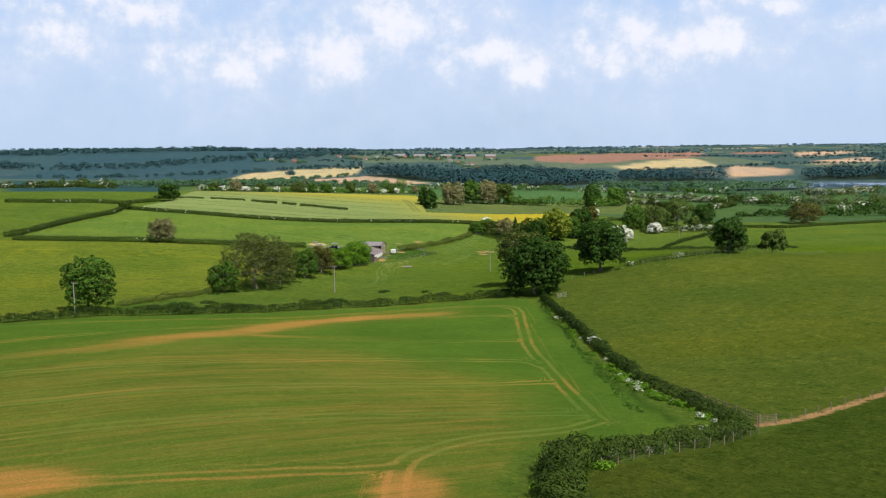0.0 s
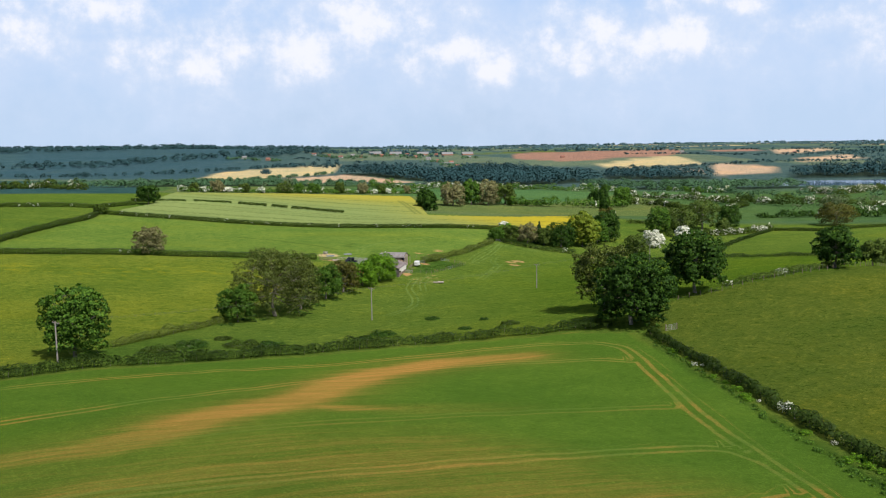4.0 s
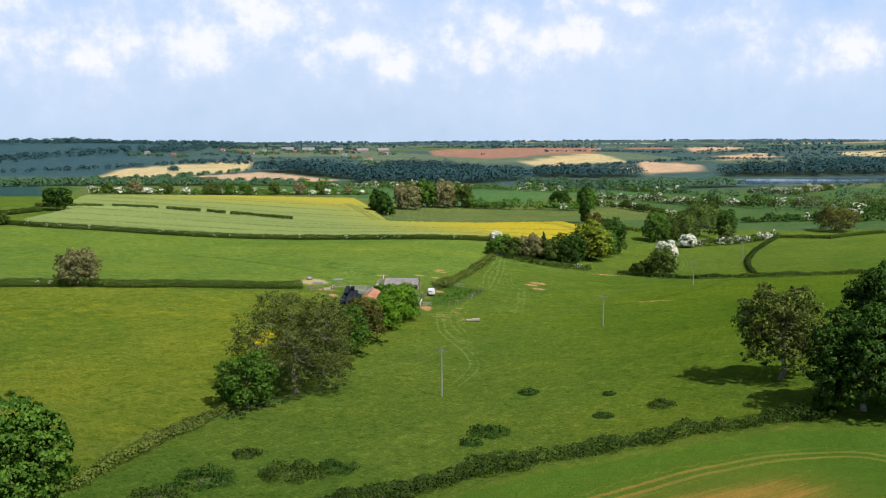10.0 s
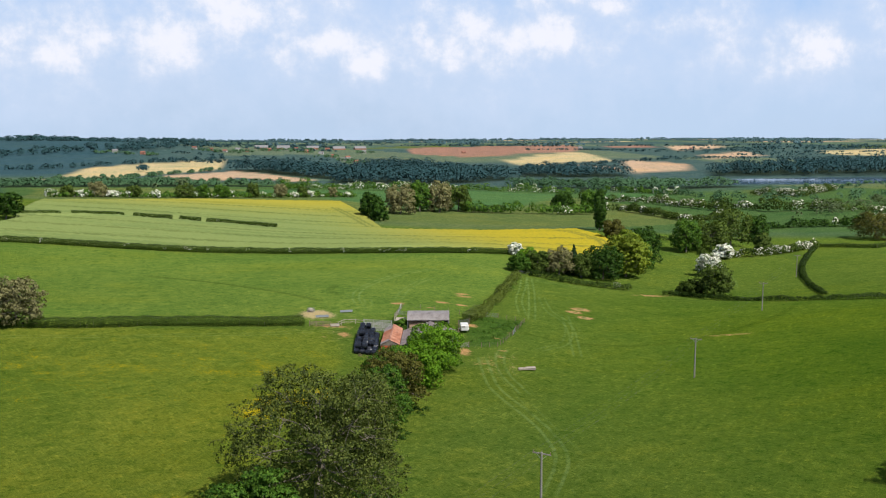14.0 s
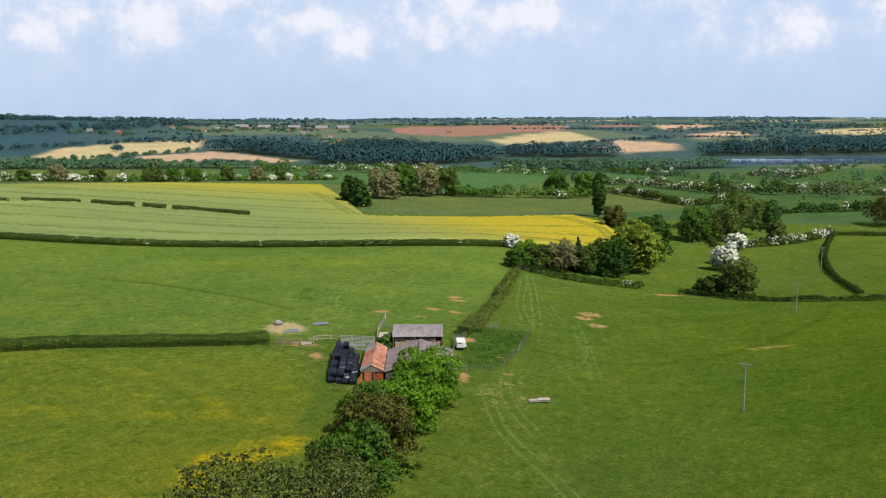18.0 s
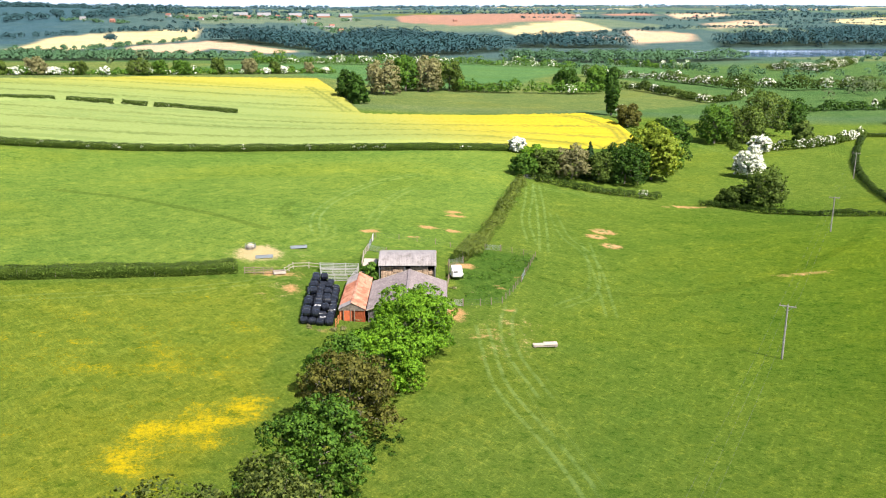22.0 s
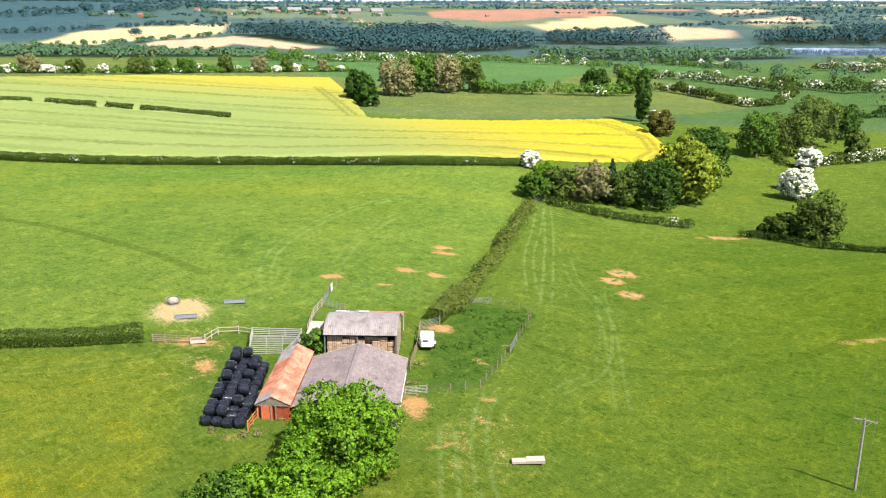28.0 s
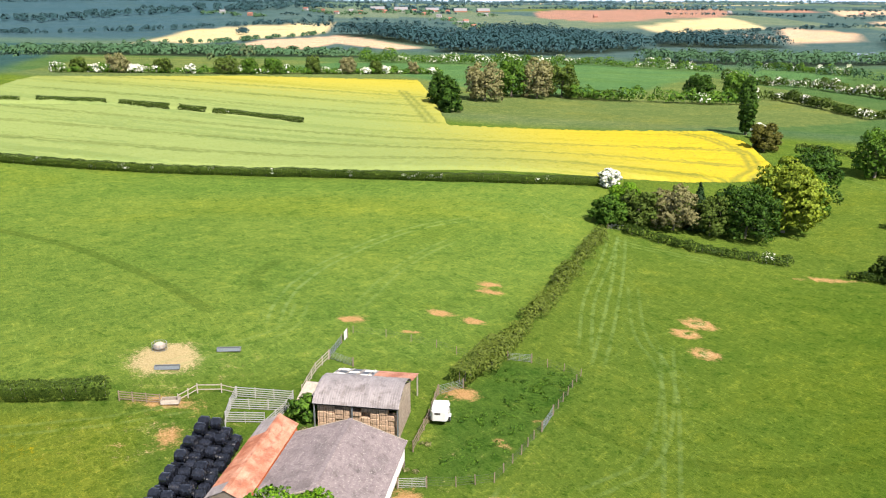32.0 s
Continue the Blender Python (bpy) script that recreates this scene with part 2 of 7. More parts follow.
LEAF_MOSS = leaf_material("olive_wood_leaves", (0.040, 0.062, 0.028), (0.090, 0.118, 0.052), vary=0.35, through=0.12)
BLOSSOM = leaf_material("white_may_blossom", (0.38, 0.40, 0.31), (0.78, 0.77, 0.70), through=0.1, vary=0.6)
CONIFER = leaf_material("conifer_needles", (0.0096, 0.0272, 0.0096), (0.024, 0.052, 0.0176))
BARK = plain("grey_brown_bark", (0.19, 0.165, 0.125), 0.9, vary=0.5, scale=2.0, bump=0.4)

# ---- the lie of the land: broad hills, rises, and small swells (x, y, height) ----
HILLS = [
    (-2600, -200, -1.5), (-1300, -200, 19.6), (-100, -200, 15.8), (1000, -200, 19.1), (2300, -200, 7.4), (-2600, 900, -4),
    (-1300, 900, -6), (-100, 900, -22.4), (1000, 900, -24.3), (2300, 900, -3.5), (-2600, 2000, 4), (-1300, 2000, 18.8),
    (-100, 2000, -0.2), (1000, 2000, 1.7), (2300, 2000, 3.9), (-2600, 3300, 4.5), (-1300, 3300, 24.0), (-100, 3300, -3.4),
    (1000, 3300, 8.9), (2300, 3300, 5.2), (-2600, 4700, 4.6), (-1300, 4700, 9.6), (-100, 4700, 7.3), (1000, 4700, 10.3),
    (2300, 4700, 17.2),
]
RISES = [
    (-420, 250, 20.5), (-300, 560, 13.3), (-200, 300, -10.4), (-200, 620, 5.7), (-200, 1000, 5.7), (0, 60, -2.2),
    (0, 850, 7), (60, 640, -6.2), (0, 1150, -0.2), (190, 60, 9), (190, 260, -1.3), (220, 500, -1.7),
    (260, 800, -1.2), (450, 800, 6.3), (450, 1150, -6.6), (650, 1150, 5.5), (480, 1550, -10.2), (620, 1700, 8.4),
    (120, 1750, -1), (-260, 1600, -4.7), (-700, 1650, -16.7), (-700, 2150, 7.1), (520, 2050, 9.3), (-420, 2100, 14.2),
    (850, 1200, -5.3), (300, 2300, -3.5), (-30, 1450, -2.3),
]
SWELLS = [
    (-85, 150, 2.3), (-90, 195, -0.8), (-60, 240, -0.3), (-28, 255, -1.8), (15, 70, 1.9), (35, 110, -4.7),
    (20, 155, 0.8), (-30, 110, 4), (38, 215, -1.4), (95, 270, 6.6), (60, 250, 1.2), (27, 320, -3.4),
    (-6, 328, -0.9), (-40, 340, -2.1), (-14, 357, 3.2), (35, 372, -3), (80, 392, 0.3), (67, 440, -4.7),
    (125, 500, -2.3), (-45, 380, 2.1), (-120, 345, 1.9), (-98, 486, 0.4), (-45, 485, -0.8), (9, 482, 3.1),
    (33, 484, 3), (-60, 593, -1.2), (-2, 613, -0.5), (109, 600, 2.9), (85, 420, -0.2), (-20, 180, -1.2),
]
LAKE = (775.0, 1305.0, 232.0, 96.0, -23.0)   # middle, half axes, water level


def heights(x, y):
    """The ground's height over arrays of places."""
    z = np.full(np.shape(x), 5.0)
    for some, r in ((HILLS, 950.0), (RISES, 190.0), (SWELLS, 42.0)):
        for cx, cy, h in some:
            z += h * np.exp(-((x - cx) ** 2 + (y - cy) ** 2) / (2 * r * r))
    z -= 27.0 * np.clip((y - 1700.0) / 3000.0, 0, 1.1) ** 2      # far plain lowered so the horizon fits the camera's view
    q = ((x - LAKE[0]) / LAKE[2]) ** 2 + ((y - LAKE[1]) / LAKE[3]) ** 2
    wet = 1 / (1 + np.exp(np.clip((q - 1.0) * 6, -50, 50)))
    return z * (1 - wet) + (LAKE[4] - 2.5) * wet


def land(x, y):
    return float(heights(np.array([float(x)]), np.array([float(y)]))[0])

# ---- mesh tools ----
def mesh_of(name, verts, faces, mats, normals=None, slots=None, smooth=False):
    """A mesh from arrays; faces all have the same number of corners."""
    verts, faces = np.asarray(verts, np.float32), np.asarray(faces, np.int32)
    me = bpy.data.meshes.new(name)
    k = faces.shape[1]
    me.vertices.add(len(verts))
    me.vertices.foreach_set("co", verts.ravel())
    me.loops.add(faces.size)
    me.loops.foreach_set("vertex_index", faces.ravel())
    me.polygons.add(len(faces))
    me.polygons.foreach_set("loop_start", np.arange(len(faces), dtype=np.int32) * k)
    me.polygons.foreach_set("loop_total", np.full(len(faces), k, np.int32))
    if slots is not None:
        me.polygons.foreach_set("material_index", np.asarray(slots, np.int32))
    if smooth or normals is not None:
        me.polygons.foreach_set("use_smooth", np.ones(len(faces), bool))
    me.update(calc_edges=True)
    for m in mats if isinstance(mats, (list, tuple)) else [mats]:
        me.materials.append(m)
    if normals is not None:
        me.normals_split_custom_set_from_vertices(np.asarray(normals, np.float32).tolist())
    return me


def part(name, data, mat, parent, label="", at=None):
    """Links a bmesh or a mesh as one part under a thing."""
    if isinstance(data, bmesh.types.BMesh):
        me = bpy.data.meshes.new(name)
        data.to_mesh(me)
        data.free()
        me.materials.append(mat)
        data = me
    ob = new(name, data)
    ob.parent = parent
    if at is not None:
        ob.matrix_basis = at
    if label:
        ob["label"] = label
    return ob


def box(bm, size, at=(0, 0, 0), turn=None, bevel=0.0):
    """Adds a box, its edges rounded by bevel, to bm."""
    m = Matrix.Translation(at) @ (turn.to_4x4() if turn is not None else Matrix())
    made = bmesh.ops.create_cube(bm, size=1.0, matrix=m @ Matrix.Diagonal((*size, 1)))["verts"]
    if bevel:
        bmesh.ops.bevel(bm, geom=list({e for v in made for e in v.link_edges}), offset=bevel, segments=1, affect="EDGES")
    return bm


def boxed(size, at=(0, 0, 0), turn=None, bevel=0.0):
    return box(bmesh.new(), size, at, turn, bevel)


def bar(bm, a, b, width, depth=None, bevel=0.0):
    """A square bar from a to b."""
    a, b = Vector(a), Vector(b)
    way = b - a
    turn = way.to_track_quat("X", "Z").to_matrix()
    return box(bm, (way.length, width, depth or width), (a + b) / 2, turn, bevel)


def tube(bm, a, b, ra, rb, sides=8):
    a, b = Vector(a), Vector(b)
    way = b - a
    m = Matrix.Translation((a + b) / 2) @ way.to_track_quat("Z", "Y").to_matrix().to_4x4()
    bmesh.ops.create_cone(bm, cap_ends=True, segments=sides, radius1=ra, radius2=rb, depth=way.length, matrix=m)
    return bm


# ---- leaves, trees and hedges ----
def unit(v):
    return v / (np.linalg.norm(v, axis=1)[:, None] + 1e-9)


def leaf_cloud(rng, lobes, count, size, fill=0.35, jitter=0.22, tufted=True):
    """Small folded leaf sprays over the shells of lobes (x, y, z, rx, ry, rz), gathered into tufts with dark gaps between them.
    Returns verts, faces and the normals of a soft crown."""
    lobes = np.asarray(lobes, float)
    area = lobes[:, 3] * lobes[:, 4] + lobes[:, 3] * lobes[:, 5] + lobes[:, 4] * lobes[:, 5]
    tufts = max(count // 14, 4 * len(lobes))
    tufted = tufted and count >= 6 * tufts
    many = tufts if tufted else count
    pick = rng.choice(len(lobes), many, p=area / area.sum())
    d = unit(rng.normal(size=(many, 3)))
    d[:, 2] = np.where(d[:, 2] < -0.55, -d[:, 2], d[:, 2])
    lumps = 1 + 0.10 * np.sin(d[:, 0] * 6 + pick * 1.7) * np.sin(d[:, 1] * 7 + pick) + 0.07 * np.sin(d[:, 2] * 11 + pick)
    r = np.where(rng.random(many) < fill, rng.uniform(0.55, 0.95, many), rng.normal(1.0, 0.055, many)) * lumps
    c = lobes[pick, :3] + d * lobes[pick, 3:] * r[:, None]
    nrm = unit(d / lobes[pick, 3:])
    out = unit(c - lobes[:, :3].mean(0))
    if tufted:
        reach = 0.58 * math.sqrt(area.sum() * 4.2 / tufts) * rng.uniform(0.55, 1.35, tufts)
        reach = np.minimum(reach, 0.75 * lobes[pick, 3:].min(1))
        t = np.concatenate([np.arange(tufts), rng.choice(tufts, count - tufts, p=reach ** 2 / (reach ** 2).sum())])
        e = unit(rng.normal(size=(count, 3)) + 0.85 * nrm[t] + np.array([0, 0, 0.25]))
        c = c[t] + e * np.array([1, 1, 0.72]) * (reach[t] * rng.uniform(0.55, 1.08, count))[:, None]
        soft = 0.60 * e + 0.30 * nrm[t] + 0.15 * out[t] + np.array([0, 0, 0.12])
        nrm = unit(e + 0.5 * nrm[t])
    else:
        soft = 0.65 * nrm + 0.35 * out + np.array([0, 0, 0.25])
    soft = unit(soft + rng.normal(0, jitter, (count, 3)))
    face = unit(nrm + rng.normal(0, min(0.55, 2.5 * jitter), (count, 3)))
    side = unit(np.cross(face, rng.normal(size=(count, 3))))
    along_leaf = np.cross(face, side)
    s = size * rng.uniform(0.55, 1.35, count)[:, None]
    fold = face * s * 0.22
    v = np.stack([c - along_leaf * s, c + side * s * 0.75 - fold, c + along_leaf * s, c - side * s * 0.75 - fold], 1)
    return v.reshape(-1, 3), np.arange(4 * count).reshape(-1, 4), np.repeat(soft, 4, 0)


def crown_lobes(rng, height, width, low, form):
    """Overlapping lumps that make up a crown between the heights low and height."""
    lobes, r0, mid = [], width / 2, (height + low) / 2
    half = (height - low) / 2
    if form == "column":
        for k in range(9):
            z = low + (height - low) * (k + 0.6) / 9.4
            r = r0 * (0.55 + 0.45 * math.sin(math.pi * (k + 1) / 10.5))
            lobes.append((rng.normal(0, r0 * 0.12), rng.normal(0, r0 * 0.12), z, r, r, half / 5))
        return lobes
    if form == "cone":
        for k in range(10):
            f = k / 9
            r = r0 * (1.05 - 0.93 * f)
            lobes.append((rng.normal(0, 0.08 * r0), rng.normal(0, 0.08 * r0), low + (height - low) * (0.05 + 0.9 * f), r, r, half / 6))
        return lobes
    core = 0.46 if form == "open" else 0.62
    lobes.append((0, 0, mid - half * 0.05, r0 * core, r0 * core, half * (core + 0.1)))
    n = {"dome": 30, "open": 24, "bush": 14}[form]
    for k in range(n):
        a, u = 2.4 * k + rng.uniform(-0.3, 0.3), (k + 0.5) / n
        e = -0.75 + 1.65 * u
        ring = math.sqrt(max(0.05, 1 - min(0.98, abs(e)) ** (2.2 if e > 0 else 3.0)))
        reach = rng.uniform(0.64, 0.84) if form != "open" else rng.uniform(0.58, 0.90)
        s = rng.uniform(0.20, 0.36) * r0 * (1.0 if form == "dome" else 1.08)
        x, y, z = r0 * ring * reach * math.cos(a), r0 * ring * reach * math.sin(a), mid + half * e * 0.80
        lobes.append((x, y, z, s, s, s * rng.uniform(0.65, 0.9) * min(1.3, max(0.6, half / r0))))
    return lobes


def tree_thing(name, height, width, leaf, form="dome", low=0.22, leaves=5200, size=0.30, seed=1, label="", category="tree", trunk=None, bare=0.0, group=""):
    """A tree at the origin: a tapered trunk with limbs, and a crown of small leaf sprays."""
    rng = np.random.default_rng(seed)
    tree = new(name)
    lowz = height * low
    reach_down = lowz - 0.16 * height if form in ("dome", "open", "bush") else lowz
    bm = bmesh.new()
    girth = trunk or max(0.10, height * 0.024)
    top = height * (0.62 if form not in ("cone", "column") else 0.93)
    spots = [Vector((0, 0, -0.35))] + [Vector((rng.normal(0, width * 0.02), rng.normal(0, width * 0.02), top * f)) for f in (0.18, 0.42, 0.7, 1.0)]
    for k, (a, b) in enumerate(zip(spots, spots[1:])):
        tube(bm, a, b, girth * (1.25, 0.95, 0.75, 0.5)[k], girth * (0.95, 0.75, 0.5, 0.2)[k], 8)
    lobes = crown_lobes(rng, height, width, reach_down, form)
    if form in ("dome", "open", "bush"):
        for k, lobe in enumerate(lobes[1:]):
            start = spots[2].lerp(spots[4], min(1.0, max(0.0, (lobe[2] - lowz) / (height - lowz))) * 0.8)
            end = Vector(lobe[:3])
            elbow = start.lerp(end, 0.5) + Vector((0, 0, -0.05 * height + 0.10 * height * rng.random()))
            tube(bm, start, elbow, girth * 0.34, girth * 0.20, 5)
            tube(bm, elbow, end, girth * 0.20, girth * 0.07, 5)
            for j in range(2 + int(bare * 5)):
                tip = end + Vector(rng.normal(0, 1, 3)).normalized() * lobe[3] * rng.uniform(0.7, 1.1 + 0.2 * bare)
                tube(bm, end.lerp(elbow, rng.random() * 0.5), tip, girth * 0.08, girth * 0.025, 4)
    part("trunk", bm, BARK, tree, "grey-brown bark on trunk and limbs")
    if leaf is BLOSSOM:
        v, f, nn = leaf_cloud(rng, lobes, int(leaves * 0.8), size, 0.1)
        part("blossom", mesh_of("blossom", v, f, BLOSSOM, nn), BLOSSOM, tree, "white may blossom")
        leaf, leaves = LEAF_MID, leaves // 5
    v, f, nn = leaf_cloud(rng, lobes, leaves, size, 0.35 if form == "dome" else 0.45, tufted=leaves >= 5000 and height > 3 and form not in ("column", "cone"))
    part("crown", mesh_of("crown", v, f, leaf, nn), leaf, tree)
    return tagged(tree, label, category, group)


def stand(tree, x, y, turn=0.0, scale=1.0, tall=1.0, sink=0.0):
    """Sets a thing on the ground at x, y."""
    tree.matrix_basis = pose(x, y, land(x, y) - sink, 0, 0, turn) @ Matrix.Diagonal((scale, scale, scale * tall, 1))
    return tree


def again(tree, x, y, turn=0.0, scale=1.0, tall=1.0, label="", sink=0.0):
    made = copy_thing(tree, Matrix())
    if label:
        made["label"] = label
    return stand(made, x, y, turn, scale, tall, sink)


def along(points, step):
    """Points every step metres along a broken line, each with the way it runs."""
    out = []
    for (ax, ay), (bx, by) in zip(points, points[1:]):
        d = math.hypot(bx - ax, by - ay)
        n = max(1, round(d / step))
        for k in range(n):
            f = (k + 0.5) / n
            out.append((ax + (bx - ax) * f, ay + (by - ay) * f, math.atan2(by - ay, bx - ax), d / n))
    return out


def clipped_cloud(rng, points, height, width, count, size, rough, seed):
    """Leaf sprays over the flat top and upright sides of a clipped hedge."""
    legs = [math.hypot(b[0] - a[0], b[1] - a[1]) for a, b in zip(points, points[1:])]
    pick = rng.choice(len(legs), count, p=np.array(legs) / sum(legs))
    a, b = np.array(points, float)[pick], np.array(points, float)[pick + 1]
    f = rng.random(count)[:, None]
    run = (b - a) / np.linalg.norm(b - a, axis=1)[:, None]
    across = np.stack([-run[:, 1], run[:, 0]], 1)
    u = rng.uniform(-(height + width / 2), height + width / 2, count)       # unrolled profile: sides and top
    top = np.abs(u) < width / 2
    off = np.where(top, u, np.sign(u) * width / 2)
    up = np.where(top, height, height - (np.abs(u) - width / 2))
    c = a + (b - a) * f
    wave = np.sin(c[:, 0] * 0.31 + seed) * np.sin(c[:, 1] * 0.23 + seed * 2) + 0.6 * np.sin(c[:, 0] * 0.9 + c[:, 1] * 0.7) + 0.5 * np.sin(c[:, 0] * 2.1 - c[:, 1] * 1.6)
    up = up * (1 + rough * 0.42 * wave) + rng.normal(0, 0.03, count) * height * 0.6
    off = off * (1 + rough * 0.3 * np.sin(c[:, 0] * 0.55 + c[:, 1] * 0.8 + seed)) * (1 - 0.16 * (up / height) ** 4) * (0.60 + 0.40 * np.clip(up / height / 0.7, 0, 1)) + rng.normal(0, 0.025, count) * width
    c = c + across * off[:, None]
    z = heights(c[:, 0], c[:, 1]) + np.maximum(up, 0.05)
    c = np.concatenate([c, z[:, None]], 1)
    out = np.concatenate([across * np.sign(off)[:, None], np.zeros((count, 1))], 1)
    sky = np.array([[0, 0, 1.0]])
    share = np.where(top, 1.0, np.clip((up / height - 0.8) * 2, 0, 0.5) + 0.08)[:, None]
    nrm = out * (1 - share) + sky * (share - 0.55 * np.clip(1 - up / height / 0.7, 0, 1)[:, None] * ~top[:, None]) + rng.normal(0, 0.10, (count, 3))
    nrm /= np.linalg.norm(nrm, axis=1)[:, None]
    face = nrm + rng.normal(0, 0.16, (count, 3))
    face /= np.linalg.norm(face, axis=1)[:, None]
    side = np.cross(face, rng.normal(size=(count, 3)))
    side /= np.linalg.norm(side, axis=1)[:, None]
    way = np.cross(face, side)
    s = size * rng.uniform(0.6, 1.4, count)[:, None]
    fold = face * s * 0.2
    v = np.stack([c - way * s, c + side * s * 0.75 - fold, c + way * s, c - side * s * 0.75 - fold], 1)
    return v.reshape(-1, 3), np.arange(4 * count).reshape(-1, 4), np.repeat(nrm, 4, 0)


def hedge_thing(name, points, height, width, leaf, per_metre=60, size=0.22, seed=3, label="", bloom=0.0, rough=0.25, group="", category="hedge"):
    """A hedge along a line on the ground: stems within, leaf sprays over a boxy, uneven body, and here and there may blossom."""
    rng = np.random.default_rng(seed)
    hedge = new(name)
    lobes, stems = [], bmesh.new()
    for x, y, a, d in along(points, width * 0.55):
        h = height * (1 + rough * (noise.noise((x * 0.13, y * 0.13, seed * 1.3)) + 0.7 * rng.normal(0, 0.35)))
        h = max(0.45 * height, h)
        w = width * max(0.55, 1 + 0.5 * rough * rng.normal())
        x, y = x - math.sin(a) * rng.normal(0, 0.12 * width), y + math.cos(a) * rng.normal(0, 0.12 * width)
        lobes.append((x, y, land(x, y) + h * 0.48, w * 0.52, w * 0.52, h * 0.53))
        if rng.random() < 0.6:
            tube(stems, (x, y, land(x, y) - 0.1), (x + rng.normal(0, 0.15), y + rng.normal(0, 0.15), land(x, y) + h * 0.75), 0.05, 0.02, 4)
    length = sum(math.hypot(b[0] - a[0], b[1] - a[1]) for a, b in zip(points, points[1:]))
    lobes = np.array(lobes)
    hedge.matrix_basis = pose(points[0][0], points[0][1], land(*points[0]))
    shift = np.array([points[0][0], points[0][1], land(*points[0])])
    bmesh.ops.translate(stems, verts=stems.verts, vec=-Vector(shift))
    part("stems", stems, BARK, hedge)["kind"] = "stuff"
    if rough <= 0.3:
        v, f, nn = clipped_cloud(rng, points, height, width, int(length * per_metre), size, rough, seed)
    else:
        v, f, nn = leaf_cloud(rng, lobes, int(length * per_metre), size, 0.1, 0.12, tufted=False)
    # A long hedge has no middle to bulge from: its normals lean out of each lump and up.
    part("foliage", mesh_of("foliage", v - shift, f, leaf, nn), leaf, hedge)
    if bloom:
        few = lobes[rng.random(len(lobes)) < bloom * (0.55 if rough > 0.6 else 1.0)]
        if len(few):
            if rough <= 0.3:
                few = np.concatenate([few + np.stack([rng.normal(0, 0.5, len(few)), rng.normal(0, 0.3, len(few)), few[:, 5] * rng.uniform(-0.3, 0.7, len(few)), *[few[:, j] * -rng.uniform(0.4, 0.75) for j in (3, 4, 5)]], 1) for _ in range(2)])
            else:
                few = few * [1, 1, 1, 1.04, 1.04, 1.04] + [0, 0, 0.1, 0, 0, 0]
            v, f, nn = leaf_cloud(rng, few, max(20, int(len(few) * width * 0.55 * per_metre * 0.6)), size * 0.8, 0.0, tufted=False)
            part("blossom", mesh_of("blossom", v - shift, f, BLOSSOM, nn), BLOSSOM, hedge, "white may blossom")
    return tagged(hedge, label, category, group)

# ---- ground: one sheet to the horizon, fields told apart by what grows on them, far ones tinted for haze ----
def grown(start, step, end, rate):
    out = [start]
    while abs(out[-1]) < abs(end) and len(out) < 400:
        step *= rate
        out.append(out[-1] + step)
    return out[1:]


def inside(poly, x, y):
    """The distance into a polygon, negative outside."""
    hit, far = np.zeros(x.shape, bool), np.full(x.shape, 1e9)
    for (ax, ay), (bx, by) in zip(poly, poly[1:] + poly[:1]):
        dx, dy = bx - ax, by - ay
        f = np.clip(((x - ax) * dx + (y - ay) * dy) / (dx * dx + dy * dy + 1e-9), 0, 1)
        far = np.minimum(far, np.hypot(x - ax - f * dx, y - ay - f * dy))
        cross = ((ay > y) != (by > y)) & (x < dx * (y - ay) / (dy if dy else 1e-9) + ax)
        hit ^= cross
    return np.where(hit, far, -far)


def near_line(points, x, y):
    far = np.full(x.shape, 1e9)
    for (ax, ay), (bx, by) in zip(points, points[1:]):
        dx, dy = bx - ax, by - ay
        f = np.clip(((x - ax) * dx + (y - ay) * dy) / (dx * dx + dy * dy + 1e-9), 0, 1)
        far = np.minimum(far, np.hypot(x - ax - f * dx, y - ay - f * dy))
    return far


ARABLE = [(-86, 161), (-80, 169), (-70, 180.5), (-58.5, 186.6), (-45.6, 195.4), (-37, 199.6), (-18.5, 210.2), (0.4, 216), (20, 219), (32.5, 213), (32.6, 197), (33.6, 161),
          (36.2, 116), (38.6, 91), (37, 86), (22.2, 76.5), (16.8, 71.5), (14.6, 63.4), (14.8, 40), (0, -120), (-320, -120), (-320, 110)]
PASTURE = [(36, 216), (44, 240), (62, 246), (82, 254), (100, 262), (116, 276), (168, 346), (420, 380), (420, 96), (72, 104), (49, 89), (45, 107), (40, 112), (37, 146), (35.5, 175)]
LOWER = [(46, 83), (34, 75), (23, 67), (19, 58), (16, -60), (420, -60), (420, 96), (72, 103.5), (53, 90)]
MEADOW = [(-61, 251), (-55, 290), (-48, 315), (-44, 335), (-46, 354), (-95, 351), (-170, 335), (-300, 300), (-300, 160), (-88, 170), (-79, 200), (-68, 232)]
RAPE = [(-137, 488), (-116, 490), (-86, 494), (-47, 497), (34, 498), (58, 507), (84, 522), (99, 545), (104, 580), (99, 607), (-5, 609), (-11, 706), (-17, 772),
        (-109, 728), (-184, 652), (-178, 600), (-168, 545), (-172, 500), (-160, 485)]
ROUGH = [(-15.5, 344.5), (-8.6, 346), (-5.1, 352), (-1.7, 358), (2.6, 367.6), (5.3, 373.5), (0.8, 375.5), (-6, 376), (-9, 368), (-14, 364), (-14, 352)]
